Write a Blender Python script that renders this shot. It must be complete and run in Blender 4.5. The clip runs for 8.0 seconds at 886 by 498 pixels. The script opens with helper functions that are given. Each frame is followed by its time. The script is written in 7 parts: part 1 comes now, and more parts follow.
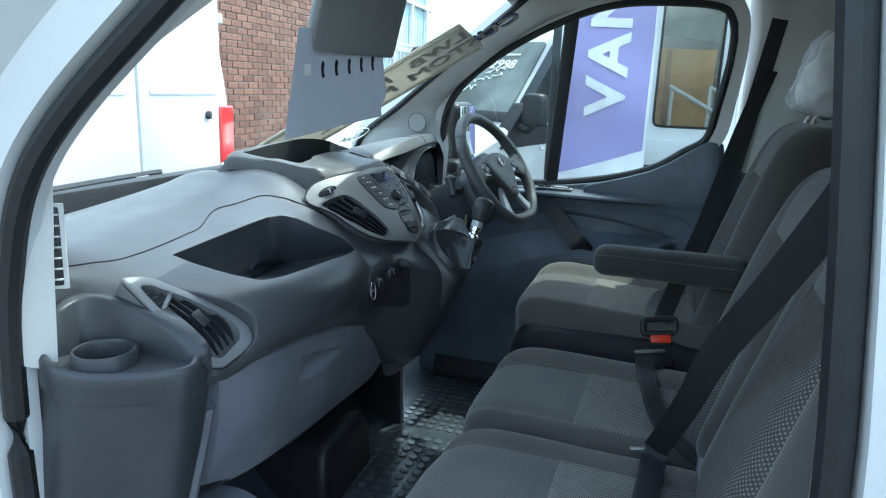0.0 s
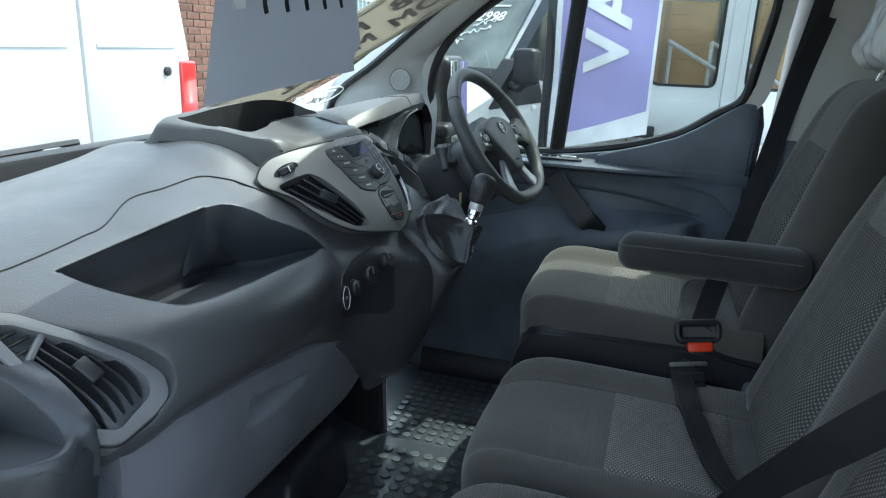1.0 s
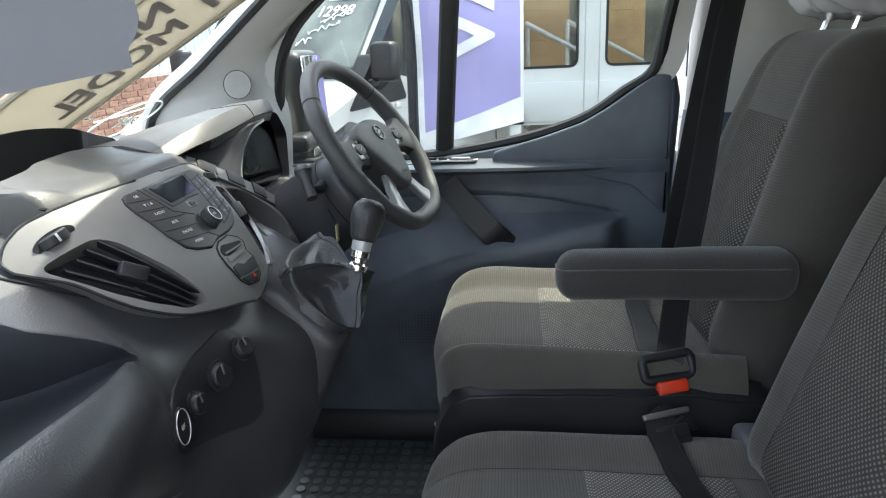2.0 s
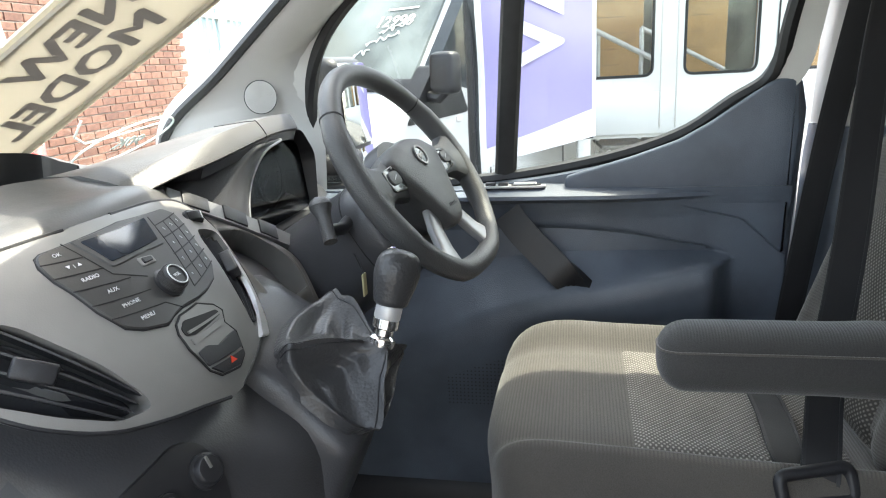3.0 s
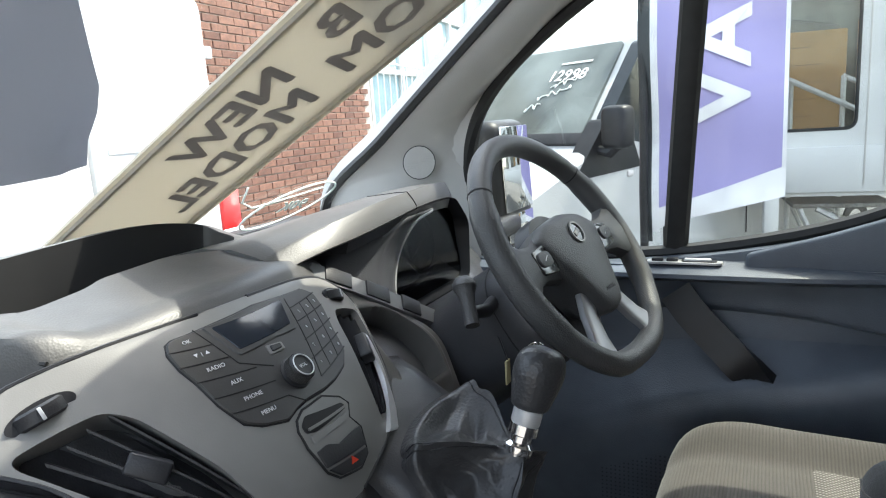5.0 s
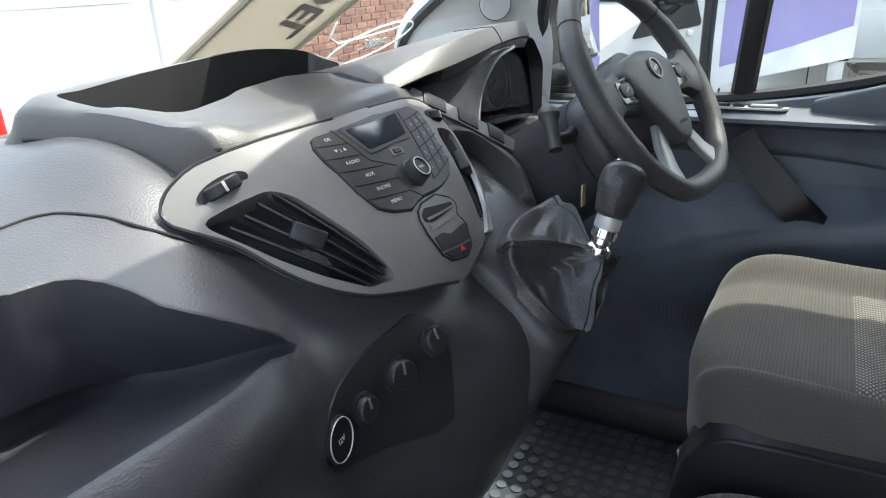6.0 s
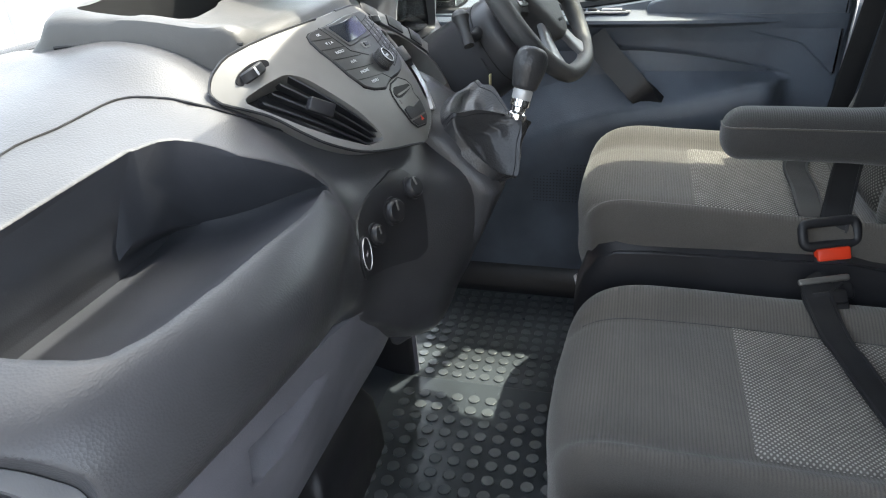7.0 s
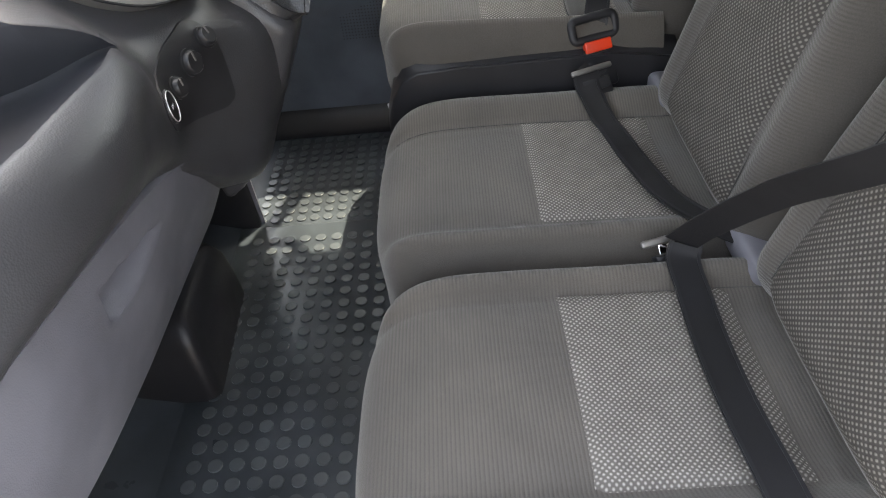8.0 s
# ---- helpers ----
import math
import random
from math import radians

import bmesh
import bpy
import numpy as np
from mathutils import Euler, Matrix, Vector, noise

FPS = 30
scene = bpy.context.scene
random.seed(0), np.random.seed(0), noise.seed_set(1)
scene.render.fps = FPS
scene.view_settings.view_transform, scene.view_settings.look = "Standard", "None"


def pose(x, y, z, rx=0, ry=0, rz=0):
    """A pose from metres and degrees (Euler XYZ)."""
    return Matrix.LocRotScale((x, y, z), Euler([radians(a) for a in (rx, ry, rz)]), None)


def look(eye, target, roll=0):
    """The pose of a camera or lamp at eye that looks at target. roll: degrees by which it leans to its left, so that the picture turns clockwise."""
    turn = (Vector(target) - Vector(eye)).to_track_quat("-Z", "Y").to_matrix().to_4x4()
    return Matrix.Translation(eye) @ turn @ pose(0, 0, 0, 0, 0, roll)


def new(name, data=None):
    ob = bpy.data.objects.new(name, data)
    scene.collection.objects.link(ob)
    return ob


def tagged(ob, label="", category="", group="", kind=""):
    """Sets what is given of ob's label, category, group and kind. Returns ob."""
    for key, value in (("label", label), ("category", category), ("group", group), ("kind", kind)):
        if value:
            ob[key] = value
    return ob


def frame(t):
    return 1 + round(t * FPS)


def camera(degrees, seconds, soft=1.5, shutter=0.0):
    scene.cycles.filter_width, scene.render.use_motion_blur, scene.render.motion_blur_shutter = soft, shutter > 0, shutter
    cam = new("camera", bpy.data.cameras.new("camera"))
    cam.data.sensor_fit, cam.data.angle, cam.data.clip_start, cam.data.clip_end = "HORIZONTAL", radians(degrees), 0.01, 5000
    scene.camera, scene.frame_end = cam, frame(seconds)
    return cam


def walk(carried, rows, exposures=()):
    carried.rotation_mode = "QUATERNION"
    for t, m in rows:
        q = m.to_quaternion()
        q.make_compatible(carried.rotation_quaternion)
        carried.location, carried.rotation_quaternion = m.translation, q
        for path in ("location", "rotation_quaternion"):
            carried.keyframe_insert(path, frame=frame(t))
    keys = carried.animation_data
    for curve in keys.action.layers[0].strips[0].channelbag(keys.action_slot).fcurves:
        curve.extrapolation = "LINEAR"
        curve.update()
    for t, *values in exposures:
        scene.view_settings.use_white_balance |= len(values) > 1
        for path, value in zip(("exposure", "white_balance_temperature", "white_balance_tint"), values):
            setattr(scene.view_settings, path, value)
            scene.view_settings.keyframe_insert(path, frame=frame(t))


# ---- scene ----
cam = camera(65.7, 8.0, 1.1)
PATH = [
    (0, (-1.709, -0.159, 1.718), (0.135, 0.46, 1.251), 2.3),
    (0.5, (-1.602, -0.061, 1.704), (0.233, 0.529, 1.17), 2.2),
    (1, (-1.363, -0.019, 1.697), (0.469, 0.537, 1.118), 2.5),
    (1.5, (-1.178, 0.013, 1.711), (0.703, 0.369, 1.13), -0.4),
    (1.7, (-1.083, 0.058, 1.684), (0.825, 0.262, 1.119), -1.7),
    (2.8, (-0.677, 0.135, 1.637), (1.213, 0.415, 1.048), -4.7),
    (3, (-0.629, 0.13, 1.632), (1.258, 0.519, 1.097), -3.1),
    (3.5, (-0.523, 0.131, 1.66), (1.306, 0.822, 1.241), -1.8),
    (4, (-0.462, 0.114, 1.67), (1.346, 0.901, 1.335), -3.1),
    (4.2, (-0.457, 0.102, 1.662), (1.356, 0.886, 1.348), -3.8),
    (5.3, (-0.584, 0.136, 1.662), (1.161, 1.015, 1.233), -3.6),
    (5.5, (-0.61, 0.137, 1.653), (1.112, 1.028, 1.161), -3.7),
    (6, (-0.676, 0.145, 1.632), (0.945, 1.056, 0.894), -2.8),
    (6.5, (-0.828, 0.178, 1.605), (0.821, 0.932, 0.762), -2.4),
    (7, (-0.993, 0.188, 1.64), (0.713, 0.678, 0.719), -3.1),
    (7.5, (-1.068, 0.147, 1.668), (0.606, 0.304, 0.585), -6.2),
    (8, (-1.106, 0.111, 1.658), (0.414, 0.19, 0.36), -6.3),
]
EXPOSURES = [(0.0, 2.66, 5600, -9), (1.0, 2.62, 6100, -5), (2.0, 3.10, 6900, 3), (3.0, 3.68, 7200, 5), (3.5, 3.47, 7200, 7), (4.0, 3.30, 7200, 7), (5.5, 2.86, 6700, 4), (6.5, 3.38, 6800, 5), (7.0, 3.52, 7000, 5), (8.0, 3.82, 7800, 9)]
walk(cam, [(t, look(eye, target, roll)) for t, eye, target, roll in PATH], EXPOSURES)
SKY, SUNPOWER = 0.15, 1.2
from mathutils.bvhtree import BVHTree
# ---- light ----
SUN = Vector((0.37, -0.28, 0.868)).normalized()
world = bpy.data.worlds.new("sky")
scene.world = world
world.use_nodes = True
wn = world.node_tree
sky = wn.nodes.new("ShaderNodeTexSky")
sky.sky_type, sky.sun_disc = "NISHITA", False
sky.sun_elevation = math.asin(SUN.z)
sky.sun_rotation = math.atan2(SUN.x, SUN.y)
sky.air_density, sky.dust_density = 1.0, 2.0
haze = wn.nodes.new("ShaderNodeHueSaturation")
haze.inputs["Saturation"].default_value = 0.6
wn.links.new(sky.outputs[0], haze.inputs["Color"])
wn.links.new(haze.outputs[0], wn.nodes["Background"].inputs[0])
wn.nodes["Background"].inputs[1].default_value = SKY
lamp = bpy.data.lights.new("sun", "SUN")
lamp.energy, lamp.angle, lamp.color = SUNPOWER, radians(0.6), (1.0, 0.965, 0.91)
sun = new("sun", lamp)
sun.matrix_world = look(SUN * 30, (0, 0, 0))


# ---- materials ----
def nodes_of(name):
    m = bpy.data.materials.new(name)
    m.use_nodes = True
    t = m.node_tree
    return m, t, t.nodes["Principled BSDF"]


def ramp(t, fac, lo, hi, a=0.35, b=0.65):
    r = t.nodes.new("ShaderNodeValToRGB")
    r.color_ramp.elements[0].position, r.color_ramp.elements[1].position = a, b
    r.color_ramp.elements[0].color, r.color_ramp.elements[1].color = (*lo, 1), (*hi, 1)
    t.links.new(fac, r.inputs[0])
    return r.outputs[0]


def noise_tex(t, scale, detail=3.0, co=None, kind="ShaderNodeTexNoise"):
    n = t.nodes.new(kind)
    n.inputs["Scale"].default_value = scale
    if kind == "ShaderNodeTexNoise":
        n.inputs["Detail"].default_value = detail
    if co is not None:
        t.links.new(co, n.inputs["Vector"])
    return n


def coords(t):
    return t.nodes.new("ShaderNodeTexCoord").outputs["Object"]


def add_bump(t, bsdf, height, strength, distance=0.002):
    b = t.nodes.new("ShaderNodeBump")
    b.inputs["Strength"].default_value, b.inputs["Distance"].default_value = strength, distance
    t.links.new(height, b.inputs["Height"])
    t.links.new(b.outputs[0], bsdf.inputs["Normal"])
    return b


def shade(c, f):
    return tuple(max(0.0, min(1.0, v * f)) for v in c)


def plastic(name, c, rough=0.5, grain=0.25, scale=420.0, vary=0.2):
    """Moulded plastic with a leather grain, faint dust and worn gloss."""
    m, t, p = nodes_of(name)
    co = coords(t)
    big = noise_tex(t, 6.0, 4, co)
    col = ramp(t, big.outputs[0], shade(c, 1 - vary), shade(c, 1 + vary))
    t.links.new(col, p.inputs["Base Color"])
    r = t.nodes.new("ShaderNodeMapRange")
    r.inputs["To Min"].default_value, r.inputs["To Max"].default_value = rough - 0.07, rough + 0.08
    t.links.new(noise_tex(t, 22.0, 4, co).outputs[0], r.inputs["Value"])
    t.links.new(r.outputs[0], p.inputs["Roughness"])
    p.inputs["Specular IOR Level"].default_value = 0.4
    if grain:
        v = noise_tex(t, scale, 2, co, "ShaderNodeTexVoronoi")
        add_bump(t, p, v.outputs["Distance"], grain, 0.0015)
    return m


def simple(name, c, rough=0.5, metal=0.0, vary=0.08, scale=12.0, coat=0.0):
    m, t, p = nodes_of(name)
    co = coords(t)
    col = ramp(t, noise_tex(t, scale, 4, co).outputs[0], shade(c, 1 - vary), shade(c, 1 + vary))
    t.links.new(col, p.inputs["Base Color"])
    p.inputs["Roughness"].default_value, p.inputs["Metallic"].default_value = rough, metal
    p.inputs["Coat Weight"].default_value = coat
    return m


def wave(t, axis_out, pitch):
    """0..1 sine along one coordinate."""
    a = t.nodes.new("ShaderNodeMath")
    a.operation = "MULTIPLY"
    a.inputs[1].default_value = 2 * math.pi / pitch
    t.links.new(axis_out, a.inputs[0])
    s = t.nodes.new("ShaderNodeMath")
    s.operation = "SINE"
    t.links.new(a.outputs[0], s.inputs[0])
    h = t.nodes.new("ShaderNodeMath")
    h.operation = "MULTIPLY_ADD"
    h.inputs[1].default_value, h.inputs[2].default_value = 0.5, 0.5
    t.links.new(s.outputs[0], h.inputs[0])
    return h.outputs[0]


def mul(t, a, b):
    m = t.nodes.new("ShaderNodeMath")
    m.operation = "MULTIPLY"
    t.links.new(a, m.inputs[0])
    t.links.new(b, m.inputs[1])
    return m.outputs[0]


def fabric(name, c, pitch=0.0035, second="Y"):
    """Ribbed seat cloth: fine ribs, fluff and faint soiling."""
    m, t, p = nodes_of(name)
    co = coords(t)
    sep = t.nodes.new("ShaderNodeSeparateXYZ")
    t.links.new(co, sep.inputs[0])
    rib = wave(t, sep.outputs[second], pitch)
    nsep = t.nodes.new("ShaderNodeSeparateXYZ")
    t.links.new(t.nodes.new("ShaderNodeNewGeometry").outputs["Normal"], nsep.inputs[0])
    flat = t.nodes.new("ShaderNodeMath")
    flat.operation = "ABSOLUTE"
    t.links.new(nsep.outputs["Z" if second == "Y" else "Y"], flat.inputs[0])
    keen = t.nodes.new("ShaderNodeMath")
    keen.operation = "POWER"
    keen.inputs[1].default_value = 5.0
    t.links.new(flat.outputs[0], keen.inputs[0])
    rib = mul(t, rib, keen.outputs[0])
    fluff = noise_tex(t, 650.0, 3, co)
    both = t.nodes.new("ShaderNodeMath")
    both.operation = "ADD"
    t.links.new(rib, both.inputs[0])
    t.links.new(fluff.outputs[0], both.inputs[1])
    base = ramp(t, both.outputs[0], shade(c, 0.78), shade(c, 1.20), 0.30, 1.25)
    soil = ramp(t, noise_tex(t, 5.0, 5, co).outputs[0], (0.8, 0.8, 0.8), (1.1, 1.08, 1.05), 0.3, 0.7)
    mix = t.nodes.new("ShaderNodeMix")
    mix.data_type, mix.blend_type = "RGBA", "MULTIPLY"
    mix.inputs[0].default_value = 1.0
    t.links.new(base, mix.inputs[6])
    t.links.new(soil, mix.inputs[7])
    t.links.new(mix.outputs[2], p.inputs["Base Color"])
    p.inputs["Roughness"].default_value = 0.95
    p.inputs["Specular IOR Level"].default_value = 0.15
    p.inputs["Sheen Weight"].default_value = 0.25
    add_bump(t, p, both.outputs[0], 0.5, 0.0012)
    return m


def weave(name, dark, light, pitch=0.0075, second="Y"):
    """Woven seat insert: staggered light knots on dark cloth."""
    m, t, p = nodes_of(name)
    co = coords(t)
    sep = t.nodes.new("ShaderNodeSeparateXYZ")
    t.links.new(co, sep.inputs[0])
    add = t.nodes.new("ShaderNodeMath")
    sub = t.nodes.new("ShaderNodeMath")
    sub.operation = "SUBTRACT"
    for n in (add, sub):
        t.links.new(sep.outputs["X"], n.inputs[0])
        t.links.new(sep.outputs[second], n.inputs[1])
    dots = mul(t, wave(t, add.outputs[0], pitch), wave(t, sub.outputs[0], pitch))
    base = ramp(t, dots, dark, light, 0.15, 0.75)
    soil = ramp(t, noise_tex(t, 40.0, 3, co).outputs[0], (0.9, 0.9, 0.9), (1.06, 1.06, 1.06), 0.3, 0.7)
    mix = t.nodes.new("ShaderNodeMix")
    mix.data_type, mix.blend_type = "RGBA", "MULTIPLY"
    mix.inputs[0].default_value = 1.0
    t.links.new(base, mix.inputs[6])
    t.links.new(soil, mix.inputs[7])
    t.links.new(mix.outputs[2], p.inputs["Base Color"])
    p.inputs["Roughness"].default_value = 0.9
    p.inputs["Specular IOR Level"].default_value = 0.2
    add_bump(t, p, dots, 0.7, 0.0015)
    return m


def tinted(name, tint, gloss=0.05):
    """Thin tinted pane: lets light straight through and mirrors a little."""
    m, t, p = nodes_of(name)
    clear, shine, mix = (t.nodes.new(k) for k in ("ShaderNodeBsdfTransparent", "ShaderNodeBsdfGlossy", "ShaderNodeMixShader"))
    clear.inputs[0].default_value = (*tint, 1)
    shine.inputs["Roughness"].default_value = 0.02
    mix.inputs[0].default_value = gloss
    t.links.new(clear.outputs[0], mix.inputs[1])
    t.links.new(shine.outputs[0], mix.inputs[2])
    t.links.new(mix.outputs[0], t.nodes["Material Output"].inputs[0])
    t.nodes.remove(p)
    return m


def brickwork(name):
    m, t, p = nodes_of(name)
    co = coords(t)
    info = t.nodes.new("ShaderNodeObjectInfo")
    geo = t.nodes.new("ShaderNodeNewGeometry")
    both = t.nodes.new("ShaderNodeMath")
    both.operation = "ADD"
    t.links.new(geo.outputs["Random Per Island"], both.inputs[0])
    t.links.new(info.outputs["Random"], both.inputs[1])
    part_of = t.nodes.new("ShaderNodeMath")
    part_of.operation = "FRACT"
    t.links.new(both.outputs[0], part_of.inputs[0])
    tone = ramp(t, part_of.outputs[0], (0.125, 0.058, 0.042), (0.215, 0.108, 0.076), 0.0, 1.0)
    spots = ramp(t, noise_tex(t, 30.0, 5, co).outputs[0], (0.6, 0.58, 0.56), (1.2, 1.15, 1.1), 0.3, 0.7)
    mix = t.nodes.new("ShaderNodeMix")
    mix.data_type, mix.blend_type = "RGBA", "MULTIPLY"
    mix.inputs[0].default_value = 1.0
    t.links.new(tone, mix.inputs[6])
    t.links.new(spots, mix.inputs[7])
    t.links.new(mix.outputs[2], p.inputs["Base Color"])
    p.inputs["Roughness"].default_value = 0.9
    add_bump(t, p, noise_tex(t, 120.0, 4, co).outputs[0], 0.5, 0.003)
    return m


def asphalt(name):
    m, t, p = nodes_of(name)
    co = coords(t)
    col = ramp(t, noise_tex(t, 1.2, 6, co).outputs[0], (0.055, 0.055, 0.056), (0.105, 0.103, 0.10))
    t.links.new(col, p.inputs["Base Color"])
    p.inputs["Roughness"].default_value = 0.9
    add_bump(t, p, noise_tex(t, 90.0, 4, co).outputs[0], 0.6, 0.01)
    return m


DASH = plastic("dash_plastic", (0.056, 0.056, 0.061), 0.33, 0.15, 420)
edge = DASH.node_tree.nodes.new("ShaderNodeBevel")
edge.samples = 4
edge.inputs["Radius"].default_value = 0.010
for n in DASH.node_tree.nodes:
    if n.type == "BUMP":
        DASH.node_tree.links.new(edge.outputs[0], n.inputs["Normal"])
DASHTOP = plastic("dash_top_plastic", (0.074, 0.072, 0.071), 0.42, 0.12, 420)
PANEL = plastic("panel_plastic", (0.172, 0.167, 0.161), 0.42, 0.06, 700)
GLOVE = plastic("glovebox_plastic", (0.150, 0.150, 0.176), 0.5, 0.15, 500)
BLACK = plastic("black_plastic", (0.020, 0.020, 0.023), 0.42, 0.1, 500)
GLOSS = simple("gloss_black", (0.012, 0.012, 0.014), 0.12, 0, 0.1, 10, 0.3)
DOORTRIM = plastic("door_trim_plastic", (0.096, 0.112, 0.140), 0.31, 0.25, 420)
PILLAR = plastic("pillar_trim_plastic", (0.52, 0.507, 0.485), 0.6, 0.15, 500, 0.06)
HEADLINER = fabric("headliner_cloth", (0.64, 0.625, 0.59), 0.004)
RUBBER = simple("rubber_seal", (0.008, 0.008, 0.009), 0.55, 0, 0.3, 40)
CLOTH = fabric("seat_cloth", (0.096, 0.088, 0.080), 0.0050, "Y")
# backrest copies of cloth and weave are darker, standing in for shade there
CLOTHB = fabric("shaded_back_cloth", (0.080, 0.074, 0.069), 0.0050, "Z")
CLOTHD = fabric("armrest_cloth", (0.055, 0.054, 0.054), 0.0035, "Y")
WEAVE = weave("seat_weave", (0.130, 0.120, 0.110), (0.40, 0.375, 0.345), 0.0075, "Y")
WEAVEB = weave("shaded_back_weave", (0.060, 0.055, 0.051), (0.19, 0.178, 0.163), 0.0085, "Z")
LEATHER = plastic("gaiter_leather", (0.046, 0.046, 0.049), 0.34, 0.3, 260)
WHEELSKIN = plastic("wheel_skin", (0.07, 0.07, 0.072), 0.42, 0.35, 450)
CHROME = simple("chrome", (0.82, 0.82, 0.83), 0.08, 1.0, 0.03)
SILVER = simple("silver_plastic", (0.55, 0.55, 0.56), 0.35, 0.3, 0.04)
MAT = plastic("rubber_mat", (0.055, 0.064, 0.074), 0.30, 0.05, 300, 0.3)
WEBBING = plastic("belt_webbing", (0.014, 0.014, 0.016), 0.55, 0.10, 900)
RED = simple("red_plastic", (0.75, 0.05, 0.015), 0.4)
WHITE = simple("van_white_paint", (0.54, 0.545, 0.55), 0.25, 0, 0.03, 4, 0.5)
LETTER = simple("printed_letters", (0.62, 0.62, 0.64), 0.6)
SCREEN = simple("display_glass", (0.015, 0.02, 0.03), 0.12, 0, 0.1)
GLASS = tinted("door_glass", (0.78, 0.80, 0.785))
GLASSDARK = simple("dark_window_glass", (0.03, 0.035, 0.04), 0.05, 0, 0.2, 3)


# ---- building helpers ----
def part(name, bm, mat, parent=None, label="", smooth=True, sharp=38):
    me = bpy.data.meshes.new(name)
    bmesh.ops.recalc_face_normals(bm, faces=bm.faces)
    bm.to_mesh(me)
    bm.free()
    return link(name, me, mat, parent, label, smooth, sharp)


def link(name, me, mat, parent=None, label="", smooth=True, sharp=38):
    if smooth:
        me.shade_smooth()
        me.set_sharp_from_angle(angle=radians(sharp))
    if mat is not None and not me.materials:
        me.materials.append(mat)
    ob = new(name, me)
    if parent is not None:
        ob.parent = parent
        if parent.type == "EMPTY" and parent.parent is None:
            ob.matrix_parent_inverse = Matrix.Translation(-parent.location)
    if label:
        tagged(ob, label)
    return ob


def thing(name, label, category, at=(0, 0, 0), group="", kind=""):
    ob = new(name)
    ob.location = at
    ob.empty_display_size = 0.05
    return tagged(ob, label, category, group, kind)


def transform(bm, m):
    bmesh.ops.transform(bm, matrix=m, verts=bm.verts)
    return bm


def join(*bms):
    out = bms[0]
    for b in bms[1:]:
        me = bpy.data.meshes.new("tmp")
        b.to_mesh(me)
        b.free()
        out.from_mesh(me)
        bpy.data.meshes.remove(me)
    return out


def rbox(sx, sy, sz, r=0.01, n=2, at=(0, 0, 0), grid=None, f=None):
    """Box with rounded edges, centred at 'at'. grid: cuts on each axis, f: a function that bends its points."""
    h = Vector((sx / 2, sy / 2, sz / 2))
    r = min(r, h.x, h.y, h.z)
    bm = bmesh.new()
    axes = []
    for k in range(3):
        core = h[k] - r
        mid = (grid[k] if grid else 1)
        c = [-core - r * math.cos(math.pi / 2 * i / n) for i in range(n)]
        c += [-core + 2 * core * i / mid for i in range(mid + 1)] if core > 1e-6 else [0.0]
        c += [core + r * math.sin(math.pi / 2 * (i + 1) / n) for i in range(n)]
        axes.append(c)
    lattice = {}

    def vert(i, j, k):
        key = (i, j, k)
        if key not in lattice:
            p = Vector((axes[0][i], axes[1][j], axes[2][k]))
            q = Vector([max(-(h[a] - r), min(h[a] - r, p[a])) for a in range(3)])
            d = p - q
            if d.length > 1e-9:
                p = q + d.normalized() * r
            p = p + Vector(at)
            lattice[key] = bm.verts.new(f(p) if f else p)
        return lattice[key]

    N = [len(a) for a in axes]
    for a in range(3):
        b, c = (a + 1) % 3, (a + 2) % 3
        for side in (0, N[a] - 1):
            for i in range(N[b] - 1):
                for j in range(N[c] - 1):
                    vs = []
                    for di, dj in ((0, 0), (1, 0), (1, 1), (0, 1)):
                        key = [0, 0, 0]
                        key[a], key[b], key[c] = side, i + di, j + dj
                        vs.append(vert(*key))
                    if len(set(vs)) >= 3:
                        try:
                            bm.faces.new(list(dict.fromkeys(vs)))
                        except ValueError:
                            pass
    bmesh.ops.remove_doubles(bm, verts=bm.verts, dist=1e-5)
    return bm


def catmull(pts, n=8, closed=False):
    pts = [Vector(p) for p in pts]
    out, m = [], len(pts)
    for i in range(m if closed else m - 1):
        if closed:
            a, b, c, d = pts[i - 1], pts[i], pts[(i + 1) % m], pts[(i + 2) % m]
        else:
            b, c = pts[i], pts[i + 1]
            a = pts[i - 1] if i else b * 2 - c
            d = pts[i + 2] if i + 2 < m else c * 2 - b
        for k in range(n):
            s = k / n
            out.append(0.5 * ((2 * b) + (c - a) * s + (2 * a - 5 * b + 4 * c - d) * s * s + (3 * b - a - 3 * c + d) * s ** 3))
    if not closed:
        out.append(pts[-1])
    return out


def loft(sections, closed=True, cap=True):
    bm = bmesh.new()
    rows = [[bm.verts.new(p) for p in s] for s in sections]
    n = len(rows[0])
    for a, b in zip(rows, rows[1:]):
        for i in range(n if closed else n - 1):
            j = (i + 1) % n
            try:
                bm.faces.new((a[i], a[j], b[j], b[i]))
            except ValueError:
                pass
    if cap and closed:
        bm.faces.new(rows[0])
        bm.faces.new(list(reversed(rows[-1])))
    return bm


